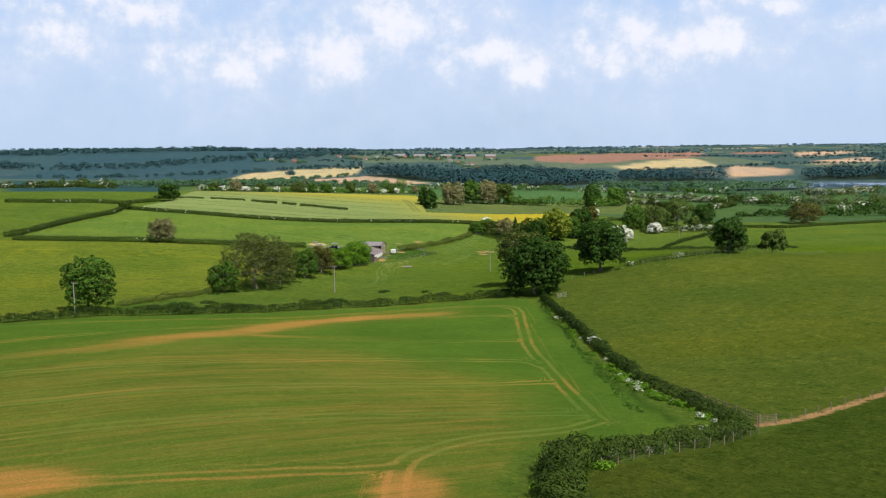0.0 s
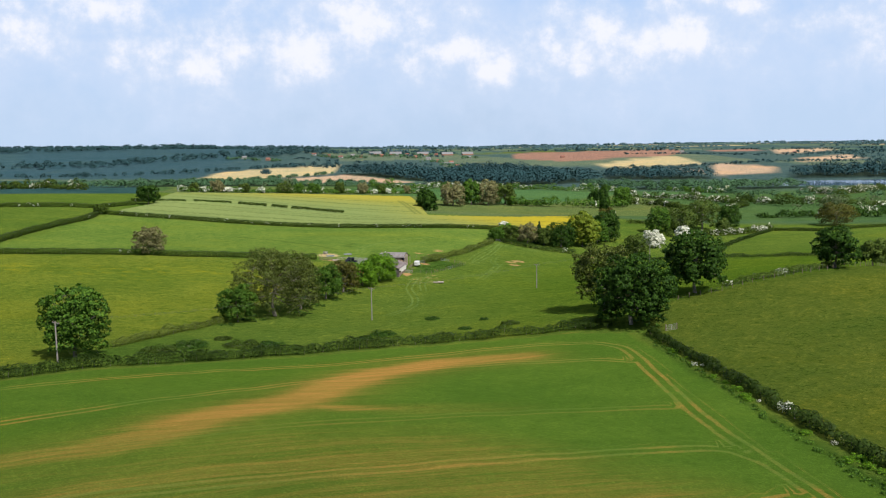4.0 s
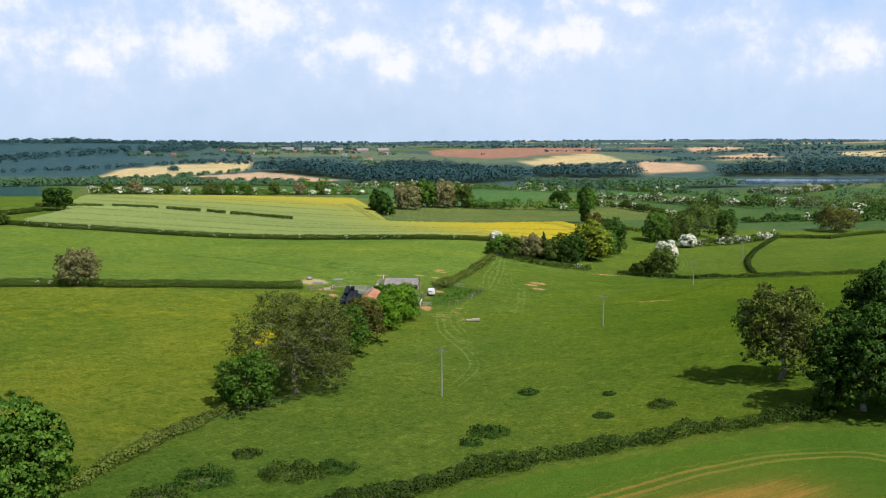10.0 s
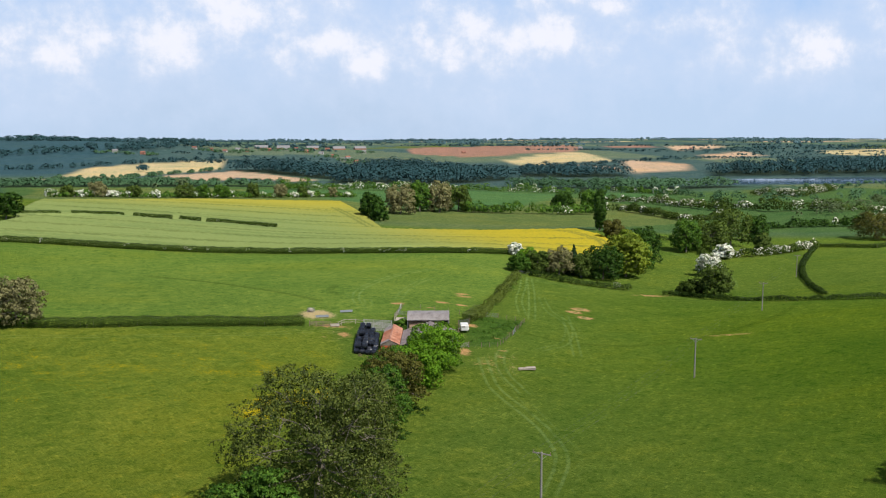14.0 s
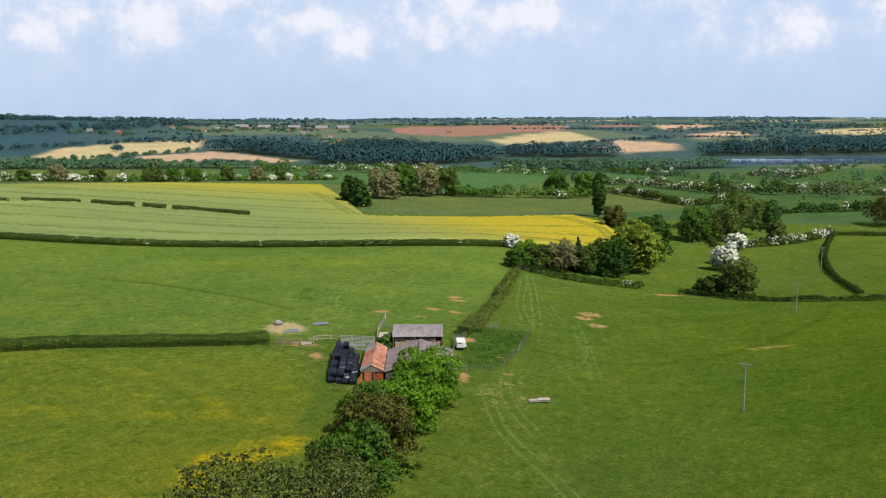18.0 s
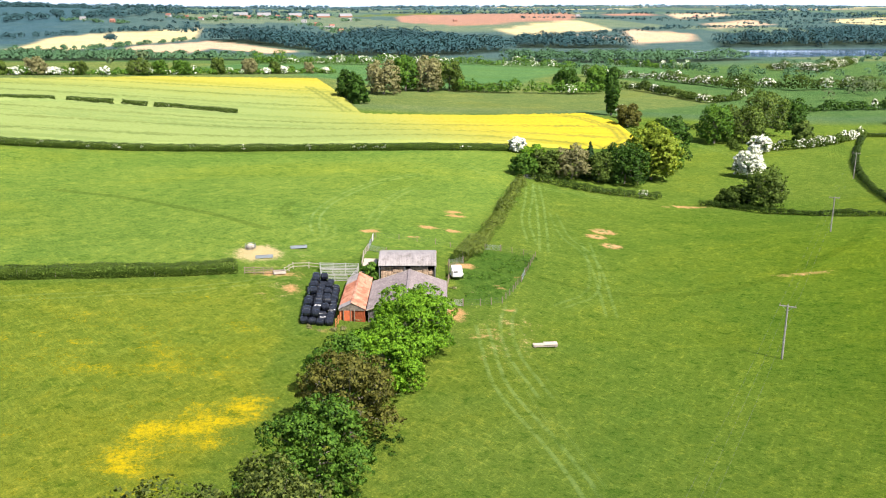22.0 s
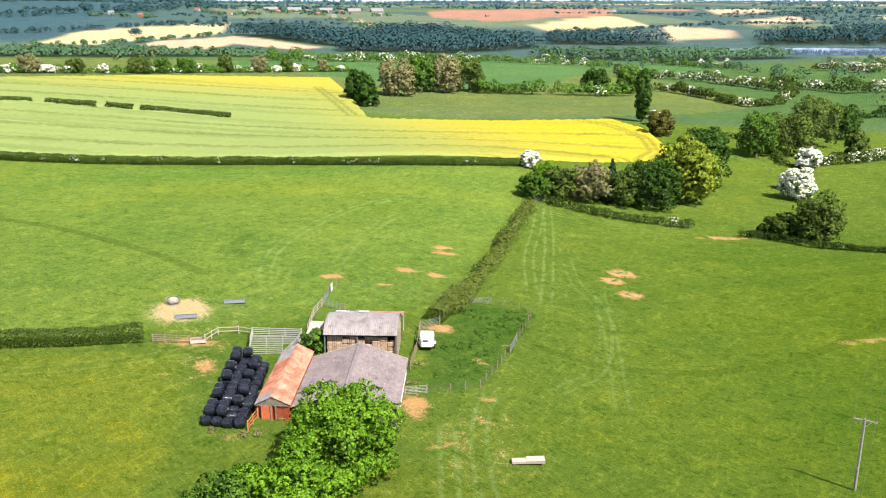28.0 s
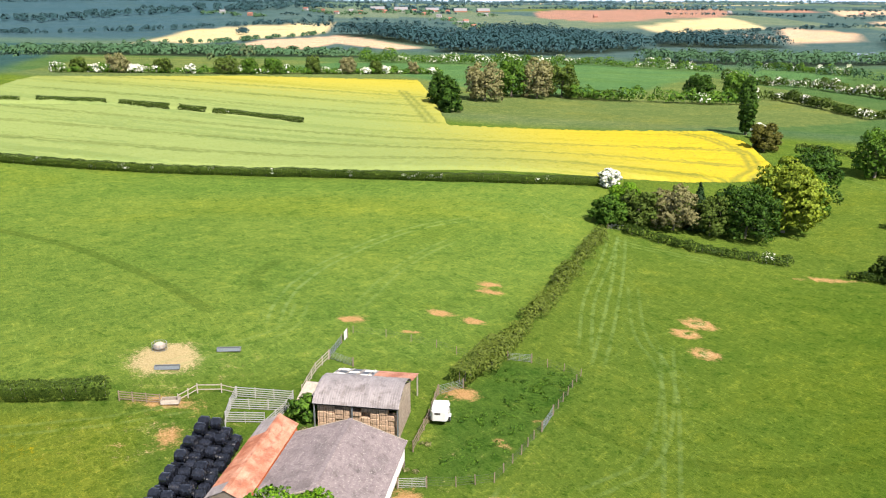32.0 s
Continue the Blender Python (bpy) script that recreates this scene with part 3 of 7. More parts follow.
WOODLAND = [
    ([(-150, 1590), (-110, 1610), (-40, 1600), (15, 1520), (3, 1361), (-89, 1540)], 11, 0.05, LEAF_FAR_HAZED, (14, 20), 2.0, "dark wood beside the pale stubble field"),
    ([(12, 1400), (120, 1690), (170, 1640), (285, 1470), (270, 1400), (126, 1227), (3, 1205)], 12, 0.12, LEAF_FAR_HAZED, (13, 21), 2.0, "dark broadleaf woodland on the valley side"),
    ([(330, 1560), (400, 1600), (470, 1560), (490, 1520), (480, 1480), (307, 1490)], 12, 0.1, LEAF_FAR_HAZED, (13, 20), 2.0, "dark wood below the pale fields"),
    ([(640, 1520), (760, 1530), (930, 1600), (1140, 1640), (1000, 1420), (905, 1400), (744, 1408), (605, 1430)], 14, 0.1, LEAF_FAR_HAZED, (13, 20), 2.2, "dark woodland on the lake's far bank"),
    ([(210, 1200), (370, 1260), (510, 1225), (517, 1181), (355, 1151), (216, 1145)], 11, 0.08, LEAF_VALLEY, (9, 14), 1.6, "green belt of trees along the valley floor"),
    ([(-360, 960), (-300, 1065), (-190, 1030), (-120, 1010), (-60, 1015), (-62, 975), (-180, 915)], 9, 0.10, LEAF_VALLEY, (4, 8), 1.4, "olive belt of trees behind the rape field"),
    ([(-190, 900), (-130, 915), (-90, 900), (-120, 850), (-190, 830)], 14, 0.75, LEAF_MOSS, (5, 9), 1.5, "olive copse with gaps in the valley"),
    ([(524, 1142), (612, 1150), (743, 1229), (783, 1252), (637, 1065), (481, 1059)], 15, 0.45, LEAF_VALLEY, (3, 5.5), 1.0, "low green trees short of the lake shore"),
]
FAR_FIELDS = [
    ("straw", [(-332, 1332), (-330, 1228), (-370, 1625), (-302, 1715), (-164, 1812), (-160, 1617), (-246, 1459), (-270, 1284)]),
    ("peach", [(-224, 1195), (-222, 1447), (-132, 1580), (-88, 1512), (-12, 1323), (-48, 1248), (-123, 1400), (-142, 1120)]),
    ("red", [(220, 2070), (257, 2428), (300, 2520), (788, 2720), (700, 2300), (558, 1993), (388, 1936), (303, 1925)]),
    ("straw", [(354, 1799), (482, 1929), (570, 1970), (556, 1738), (487, 1731), (371, 1701)]),
    ("peach", [(579, 1754), (662, 1652), (624, 1563), (513, 1528), (529, 1603)]),
    ("peach", [(1011, 2516), (1214, 2607), (1114, 2368), (894, 2193)]),
    ("peach", [(830, 1934), (1049, 2147), (976, 1933), (753, 1744)]),
    ("peach", [(471, 1676), (528, 1668), (510, 1600), (465, 1625)]),
    ("straw", [(1235, 2129), (1501, 2177), (1214, 1807), (1150, 1979)]),
    ("teal", [(-279, 553), (-199, 640), (-372, 1199), (-652, 1296)]),
    ("pale", [(67, 2366), (281, 2640), (788, 2850), (262, 2500)]),
    ("peach", [(1500, 2900), (1850, 2960), (1900, 2860), (1560, 2780)]), ("straw", [(700, 3100), (1150, 3160), (1120, 3020), (760, 2980)]), ("peach", [(1300, 3500), (1800, 3560), (1750, 3400), (1280, 3380)]),
    ("straw", [(150, 3300), (520, 3360), (560, 3240), (180, 3180)]), ("pale", [(1500, 2400), (1800, 2450), (1700, 2250), (1420, 2260)]), ("straw", [(2000, 3300), (2500, 3360), (2400, 3160), (1980, 3150)]),
    ("peach", [(500, 3700), (1000, 3800), (1100, 3640), (560, 3600)]), ("red", [(800, 2500), (1000, 2640), (960, 2460), (840, 2400)]),
    ("green", [(-120, 775), (-75, 895), (-31, 918), (38, 950), (126, 1026), (227, 980), (100, 770), (20, 842), (-34, 824)]),
    ("green", [(-34, 800), (40, 960), (125, 1030), (227, 984), (100, 760), (20, 740), (-16, 790)]),
    ("green", [(228, 985), (310, 1060), (327, 960), (260, 850)]),
    ("pale", [(396, 948), (401, 882), (548, 1045), (470, 1100)]),
]
# The blue-green one carries a tint of distance haze.
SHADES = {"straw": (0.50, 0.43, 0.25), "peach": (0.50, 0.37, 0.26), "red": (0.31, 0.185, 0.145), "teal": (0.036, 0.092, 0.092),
          "pale": (0.10, 0.14, 0.045), "green": (0.078, 0.170, 0.062)}
xs = np.array(sorted(set(grown(-190, -1.4, -4700, 1.032)) | set(np.arange(-190, -70, 1.4).tolist()) | set(np.arange(-70, 45, 1.3).tolist()) | set(np.arange(45, 181, 1.4).tolist()) | set(grown(180, 1.4, 4700, 1.027))))
ys = np.array(sorted(set(grown(45, -1.3, -1800, 1.07)) | set(np.arange(45, 521, 1.3).tolist()) | set(grown(520, 1.3, 4950, 1.034))))
gx, gy = np.meshgrid(xs, ys)
fx, fy = gx.ravel(), gy.ravel()
fz = heights(fx, fy)
# A little unevenness underfoot.
fz += 0.10 * np.sin(fx * 0.31 + np.sin(fy * 0.11) * 2) * np.sin(fy * 0.27 + np.sin(fx * 0.13) * 2)
nx, ny = len(xs), len(ys)
q = (np.arange(ny - 1)[:, None] * nx + np.arange(nx - 1)[None, :]).ravel()
ground_mesh = mesh_of("ground", np.stack([fx, fy, fz], 1), np.stack([q, q + 1, q + nx + 1, q + nx], 1), [], smooth=True)


def blend(shade, mask, colour):
    return shade * (1 - mask[:, None]) + np.array(colour) * mask[:, None]


def edge(d, soft=1.0):
    return np.clip(d / soft * 0.5 + 0.5, 0, 1)


def cell_field(x, y):
    """Far fields of differing green: leaning cells, each with one tone of its own."""
    u, v = (x + 0.35 * y) / 230.0, (y - 0.30 * x) / 330.0
    ci, cj = np.floor(u + 0.25 * np.sin(v * 1.7)), np.floor(v + 0.2 * np.sin(u * 1.3))
    return (np.abs(np.sin(ci * 12.9898 + cj * 78.233)) * 43758.5453) % 1.0


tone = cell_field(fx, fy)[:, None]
# Far greens lean to blue: distance haze put into the field colours.
far_hazed_green = np.where(tone < 0.45, np.array([[0.062, 0.112, 0.112]]), np.where(tone < 0.8, np.array([[0.086, 0.146, 0.108]]), np.array([[0.118, 0.166, 0.116]])))
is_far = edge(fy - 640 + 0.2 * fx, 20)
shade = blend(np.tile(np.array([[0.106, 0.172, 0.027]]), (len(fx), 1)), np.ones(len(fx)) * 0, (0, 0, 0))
shade = shade * (1 - is_far[:, None]) + far_hazed_green * is_far[:, None]
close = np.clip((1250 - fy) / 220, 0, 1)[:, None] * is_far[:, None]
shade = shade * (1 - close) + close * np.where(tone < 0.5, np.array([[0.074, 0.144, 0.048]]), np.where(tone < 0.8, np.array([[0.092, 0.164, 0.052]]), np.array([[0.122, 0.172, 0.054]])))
# The left hillside gets a stronger painted haze tint.
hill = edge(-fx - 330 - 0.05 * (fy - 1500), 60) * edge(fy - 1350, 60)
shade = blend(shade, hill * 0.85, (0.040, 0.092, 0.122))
for kind, poly in FAR_FIELDS:
    shade = blend(shade, edge(inside(poly, fx, fy), 6), SHADES[kind])
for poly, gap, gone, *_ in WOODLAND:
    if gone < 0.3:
        shade = blend(shade, edge(inside(poly, fx, fy) + 3, 10) * 0.9, (0.022, 0.036, 0.026))   # dark wood floor: litter and the trees' shade, painted into the ground
shade = blend(shade, edge(inside(MEADOW, fx, fy)), (0.142, 0.198, 0.026))
shade = blend(shade, edge(inside(PASTURE, fx, fy)), (0.104, 0.126, 0.024))
shade = blend(shade, edge(inside(LOWER, fx, fy)), (0.068, 0.104, 0.016))
SHEEP = [(14, 245), (18, 330), (60, 410), (230, 400), (230, 230), (44, 225)]
shade = blend(shade, edge(inside(SHEEP, fx, fy), 30), (0.094, 0.162, 0.016))
shade = blend(shade, edge(inside(PASTURE, fx, fy)), (0.098, 0.142, 0.022))
UPPER = [(-172, 347), (-100, 353), (-60, 359), (-45, 362), (-12, 374), (8, 412), (22, 447), (30, 483), (-60, 484), (-172, 480)]
shade = blend(shade, edge(inside(UPPER, fx, fy), 4), (0.138, 0.224, 0.040))
arable = edge(inside(ARABLE, fx, fy), 0.8)
shade = blend(shade, arable, (0.096, 0.186, 0.024))
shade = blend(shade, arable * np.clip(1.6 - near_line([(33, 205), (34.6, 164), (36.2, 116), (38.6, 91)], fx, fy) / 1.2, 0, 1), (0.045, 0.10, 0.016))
shade = blend(shade, edge(inside(ROUGH, fx, fy)), (0.066, 0.134, 0.022))
soil, straw, flower = (np.zeros(len(fx)) for _ in range(3))
# The ridge of the arable field, where the crop is thin over red-brown soil.
spine = [(-110, 70), (-80, 98), (-57.5, 116), (-51.4, 119.9), (-45.8, 127.3), (-41.9, 136.4), (-36.5, 144), (-31, 152), (-27, 166), (-20, 180), (-8, 192), (6, 196)]
d = near_line(spine, fx, fy)
thin = np.clip(1.2 - d / 13.0, 0, 1) ** 2.0
soil = np.maximum(soil, thin * np.interp(fy, [90, 115, 135, 190, 200], [0.15, 0.34, 0.66, 0.74, 0.42]) * arable)
soil = np.maximum(soil, np.clip(1.2 - near_line([(-33, 148), (-24.3, 145.7), (-14.2, 146.4), (2, 150)], fx, fy) / 4.0, 0, 1) * 0.55 * np.clip((6 - fx) / 30, 0, 1) * arable)
# South of the ridge the crop is patchy all over, on the near headland most.
south = np.clip((np.interp(fx, [-110, -57, -36, -10, 20, 40], [66, 112, 138, 142, 122, 100]) - fy) / 14, 0, 1) * np.clip((27 - fx) / 12, 0, 1) * arable
soil = np.maximum(soil, south * np.interp(fy, [55, 80, 100], [0.30, 0.37, 0.39]))
soil = np.maximum(soil, np.clip(1.3 - np.hypot(fx - 5.5, (fy - 60) / 1.3) / 5, 0, 0.8))
soil = np.maximum(soil, np.clip(1.2 - np.hypot((fx + 33) / 2, fy - 61.5) / 6, 0, 0.75))
soil = np.maximum(soil, np.clip(1.2 - near_line([(48, 88.6), (53, 90.4), (60.7, 96), (73, 104.5), (100, 120)], fx, fy) / 1.5, 0, 0.9))
soil = np.maximum(soil, np.clip(1.3 - near_line(ARABLE[:11], fx, fy) / 1.0, 0, 0.26))
# Bare and muddy places in the grass.
for x, y, rx, ry, much in ((29.5, 399.6, 2.9, 2.7, 1.2), (25.9, 394.4, 2.4, 2.1, 1.2), (26.4, 386.3, 2.6, 2.5, 1.2), (66, 431, 7, 1.6, 0.9), (57, 430, 8, 0.7, 0.6),
                           (57, 361.6, 8.5, 0.9, 0.9), (-17.6, 340.6, 1.9, 3.2, 1.1), (-12.5, 331, 6, 12, 0.34), (-44, 355, 9, 4, 0.36), (-7.5, 353.9, 1.6, 1.4, 0.7), (-15.6, 331.5, 2.6, 1.8, 0.62), (-16.6, 324, 2.2, 1.5, 0.55), (-8.1, 342.9, 1.4, 0.8, 0.85), (-42.9, 350, 1.7, 2.2, 0.95), (-47, 348, 2.6, 0.8, 0.55), (-53, 351, 2.6, 0.8, 0.5), (-11.5, 365, 3.2, 2.0, 0.9), (-13, 331, 1.0, 9, 0.55), (-10.6, 333, 0.8, 8, 0.5),
                           (-9, 337, 5, 1.6, 0.45), (-45, 357.6, 4.5, 1.6, 0.9), (-42.8, 348.7, 2.0, 2.2, 0.6), (-40, 333, 4, 0.9, 0.7), (-7, 350.5, 1.8, 1.6, 0.55),
                           (-2.0, 359.5, 1.6, 1.2, 0.6), (-26, 385.7, 2.3, 1.5, 1.1), (-17.4, 383, 1.5, 0.9, 0.9), (-13.1, 391.4, 2.3, 1.5, 1.15), (-8.5, 389.4, 2.0, 1.6, 1.15), (-4.8, 404, 2.4, 1.5, 1.15), (-4.2, 407.8, 2.6, 1.3, 1.15), (-7, 396, 1.0, 0.6, 0.6), (-20, 381, 0.8, 0.5, 0.5),
                            (-55, 286, 1.0, 0.6, 0.4), (27, 319, 1.0, 0.8, 0.5), (-26, 252.7, 0.9, 0.7, 0.7), (3, 240.5, 5, 0.6, 0.4),
                           (-33, 344, 3, 7, 0.4), (41, 455, 3.0, 1.2, 0.6), (102, 575, 7, 10, 0.5), (-6, 600, 2, 3, 0.3), (0, 492, 30, 0.8, 0.4)):
    soil = np.maximum(soil, np.clip(1.25 - np.hypot((fx - x) / rx, (fy - y) / ry) * 0.75, 0, 1) * much)
for x, y, r in ((29.5, 399.6, 1.0), (25.9, 394.4, 0.7), (26.4, 386.3, 0.9)):
    hole = np.clip(1.3 - np.hypot(fx - x, fy - y) / r, 0, 1)
    soil = soil * (1 - hole)
for x, y, rx, ry, much in ((-48, 368.5, 4.0, 4.6, 1.2), (29.5, 399.6, 2.4, 2.2, 0.62), (25.9, 394.4, 1.9, 1.7, 0.6), (26.4, 386.3, 2.1, 2.0, 0.62), (-43, 362, 5, 3, 0.30), (-46, 366, 7, 6, 0.30), (-70, 351, 30, 1.6, 0.22), (-25, 345, 42, 40, 0.24), (-46, 366, 16, 12, 0.34), (-12, 334, 14, 20, 0.31), (-44, 349, 16, 8, 0.34)):
    straw = np.maximum(straw, np.clip(1.3 - np.hypot((fx - x) / rx, (fy - y) / ry) * 0.8, 0, 1) * much)
meadow = edge(inside(MEADOW, fx, fy), 6)
flower = meadow * (0.11 + 0.11 * np.clip(1 - np.abs(fy - 318 - 0.15 * (fx + 100)) / 26, 0, 1))
for x, y, rx, ry, much in ((-46.0, 309.0, 6.0, 7.5, 0.95), (-51.5, 304, 6.5, 8.5, 0.64), (-58, 300, 9, 12, 0.34), (-66, 321, 14, 6, 0.28), (-80, 323, 14, 4, 0.26)):
    flower = np.maximum(flower, meadow * np.clip(1.35 - np.hypot((fx - x) / rx, (fy - y) / ry), 0, 1) * much)
# Wheel marks: the signed distance to the middle of the nearest lane, and how plain its two ruts are.
def eased(points):
    """The broken line with its corners cut twice."""
    for _ in range(2):
        cut_line = [points[0]]
        for (ax, ay), (bx, by) in zip(points, points[1:]):
            cut_line += [(ax * 0.75 + bx * 0.25, ay * 0.75 + by * 0.25), (ax * 0.25 + bx * 0.75, ay * 0.25 + by * 0.75)]
        points = cut_line + [points[-1]]
    return points


def lanes(paths):
    off, much = np.full(len(fx), 8.0), np.zeros(len(fx))
    for strength, points in paths:
        points = eased(points)
        for k, ((ax, ay), (bx, by)) in enumerate(zip(points, points[1:])):
            here = np.flatnonzero((fx > min(ax, bx) - 6) & (fx < max(ax, bx) + 6) & (fy > min(ay, by) - 6) & (fy < max(ay, by) + 6))
            px, py = fx[here] - ax, fy[here] - ay
            dx, dy = bx - ax, by - ay
            length = math.hypot(dx, dy)
            run, d = (px * dx + py * dy) / length, (px * dy - py * dx) / length
            past = np.maximum(np.maximum(-run, run - length), 0)
            ends = past / (2.5 if k in (0, len(points) - 2) else 1.2)
            m = strength * np.clip(2.2 - np.abs(d) / 1.9, 0, 1) * np.clip(1 - ends, 0, 1)
            better = m * (3 - np.minimum(np.abs(d), 3)) > much[here] * (3 - np.minimum(np.abs(off[here]), 3))
            off[here], much[here] = np.where(better, d, off[here]), np.where(better, m, much[here])
    return off, much


CROP_LANES = [
    (0.60, [(-112, 126), (-92, 146), (-78, 159.5), (-63.5, 169.9), (-57.1, 173.7), (-49.3, 179.1), (-42.7, 181.6), (-35.6, 185.4), (-27.3, 190.2), (-15.7, 196.8), (-2.7, 203.6), (10.5, 207), (21.2, 206), (26.1, 200.9), (26.8, 191.4), (26.1, 180.9), (25.2, 160), (24.6, 145), (26, 128.8), (26.9, 113.7), (27.6, 100), (28.6, 89.5)]),
    (0.60, [(-95, 108), (-72, 130), (-50, 150), (-38, 162), (-29.4, 169.8), (-21.7, 177.5), (-13.5, 182.9), (-5, 186.3), (3.4, 188.1), (11.6, 188.4), (19.6, 188.1), (25.1, 185.4)]),
    (0.66, [(-90, 93), (-54.7, 104.8), (-39.5, 108.6), (-23.5, 114), (-1.9, 123.8), (14.8, 130.6), (22.7, 133), (25.6, 127.3)]),
    (0.66, [(-90, 72), (-46.3, 88), (-36.5, 91.4), (-26.1, 95.2), (-8.5, 100.5), (11.6, 108.3), (24.1, 114.7)]),
    (0.55, [(-80, 60), (-22.7, 81.6), (3.1, 86), (21, 92.4), (26.6, 93.6)]),
    (0.35, [(-60, 119), (-45.5, 126), (-19.3, 139.4), (8, 150.1), (21.6, 151.9)]),
    (0.80, [(4.3, 48), (4.3, 58.8), (4.2, 66), (6, 71.8), (12.9, 78.4), (23.3, 83.8), (28.4, 89.9)]),
    (0.75, [(-70, 56), (-33, 60.8), (-17.6, 62.6), (-4.3, 64.6), (3.9, 66.2)]),
]
GRASS_LANES = [
    (0.75, [(-37, 383), (-37.2, 390.5), (-35.8, 401.4), (-31.5, 415.7), (-23.9, 431), (-14.9, 442.2), (-5.8, 448.5)]),
    (0.45, [(-25.4, 391.7), (-23.7, 398.8), (-20.8, 409.5), (-16, 422.4), (-10.5, 431.2)]),
    (0.45, [(9.5, 463.2), (13.6, 451.1)]), (0.55, [(24.7, 444.3), (19.3, 426.1), (12.2, 405.9), (8, 385)]), (0.45, [(23.0, 443), (30.3, 439.6), (44, 436)]),
    (0.35, [(22, 414), (17.2, 390.2), (18.5, 381.9), (17, 370.7), (13.5, 358.2), (9, 342)]), (0.50, [(-14.5, 335), (-16.2, 322), (-17, 314), (-16, 306.3), (-14.9, 297), (-14.6, 285), (-16, 274), (-21.9, 262)]),
    (0.50, [(119, 540), (124, 515), (122, 490), (112, 462), (104, 446)]),
]
GRASS_LANES_TOO = [
    (0.50, [(26.3, 443.3), (21.5, 423.6), (14.7, 399), (9, 379.5)]), (0.35, [(20.7, 386.8), (16.6, 370.5), (10, 352), (2, 346)]),
    (0.35, [(-43, 356), (-56, 350), (-85, 345), (-120, 340)]), (0.35, [(-48, 366), (-42, 372), (-34, 380), (-34, 390)]),
    (0.45, [(-8, 343), (-10.5, 337), (-12.5, 325), (-12, 312)]),
]
DARK_LANES = [(0.8, [(-94.7, 425), (-82, 419), (-69.6, 409.5), (-56.8, 397.6), (-47.2, 386)]), (0.55, [(-42, 396), (-43.5, 404), (-41, 412)]), (0.5, [(2, 360), (14, 352), (30, 352), (52, 361), (80, 380), (96, 396)])]
for key, paths in (("crop_lane", CROP_LANES), ("grass_lane", GRASS_LANES), ("grass_lane_too", GRASS_LANES_TOO), ("dark_lane", DARK_LANES)):
    off, much = lanes(paths)
    for name, values in ((key, off), (key + "_much", much)):
        ground_mesh.attributes.new(name, "FLOAT", "POINT").data.foreach_set("value", values.astype(np.float32))
rows_on = arable
for key, values in (("soil", soil), ("straw", straw), ("flower", flower), ("rows", rows_on), ("rape", edge(inside(RAPE, fx, fy), 2))):
    ground_mesh.attributes.new(key, "FLOAT", "POINT").data.foreach_set("value", values.astype(np.float32))
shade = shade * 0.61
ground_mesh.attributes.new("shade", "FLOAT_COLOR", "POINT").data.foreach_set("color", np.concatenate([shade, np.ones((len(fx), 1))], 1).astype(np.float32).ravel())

GROUND, n, l, p = material("grass_and_soil")
w = Net(GROUND)
at = w.where()
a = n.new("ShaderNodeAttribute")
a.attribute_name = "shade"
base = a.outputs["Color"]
wide, tuft, fine = w.noise(at, 0.045, 5.0, 0.6), w.noise(at, 1.5, 8.0, 0.80), w.noise(at, 5.0, 5.0, 0.75)
wisp = w.noise(w.scaled(at, 0.30, 1.1, 0.5, 0.9), 1.0, 6.0, 0.7, 0.8)
patch = w.noise(w.scaled(at, 0.10, 0.22, 0.1, 0.4), 1.0, 4.0, 0.6)
base = w.mix(w.ramp(wide, 0.30, 0.72), w.mix(1.0, base, (0.88, 0.93, 0.92), "MULTIPLY"), w.mix(1.0, base, (1.12, 1.07, 1.06), "MULTIPLY"))
broad = w.noise(w.scaled(at, 0.011, 0.026, 0.02, 0.25), 1.0, 6.0, 0.62, 0.6)
streak = w.noise(w.scaled(at, 0.02, 0.11, 0.05, 0.12), 1.0, 5.0, 0.62, 0.4)
near_grass = w.math("SUBTRACT", 1.0, w.math("MULTIPLY", w.attribute("rows"), 0.6))
base = w.mix(w.math("MULTIPLY", w.ramp(broad, 0.50, 0.66), w.math("MULTIPLY", near_grass, 0.34)), base, w.mix(1.0, base, (1.42, 1.12, 0.70), "MULTIPLY"))
base = w.mix(w.math("MULTIPLY", w.ramp(broad, 0.49, 0.34), w.math("MULTIPLY", near_grass, 0.40)), base, w.mix(1.0, base, (0.60, 0.80, 0.78), "MULTIPLY"))
base = w.mix(w.ramp(streak, 0.50, 0.64, 0.0, 0.12), base, w.mix(1.0, base, (0.62, 0.74, 0.66), "MULTIPLY"))
base = w.mix(w.ramp(streak, 0.48, 0.36, 0.0, 0.14), base, w.mix(1.0, base, (1.30, 1.18, 1.05), "MULTIPLY"))
base = w.mix(w.math("MULTIPLY", w.ramp(patch, 0.52, 0.72), 0.22), base, w.mix(1.0, base, (1.45, 1.25, 1.2), "MULTIPLY"))
blades = w.noise(w.scaled(at, 0.55, 2.6, 1.0, 2.1), 1.0, 5.0, 0.7, 0.5)
mottle = w.noise(at, 0.42, 7.0, 0.76, 0.5)
calm = w.math("SUBTRACT", 1.0, w.math("MULTIPLY", w.attribute("rows"), 0.62))
base = w.mix(w.math("MULTIPLY", calm, w.ramp(mottle, 0.47, 0.36, 0.0, 0.85)), base, w.mix(1.0, base, (0.56, 0.72, 0.62), "MULTIPLY"))
base = w.mix(w.math("MULTIPLY", calm, w.ramp(mottle, 0.52, 0.63, 0.0, 0.75)), base, w.mix(1.0, base, (1.42, 1.22, 1.15), "MULTIPLY"))
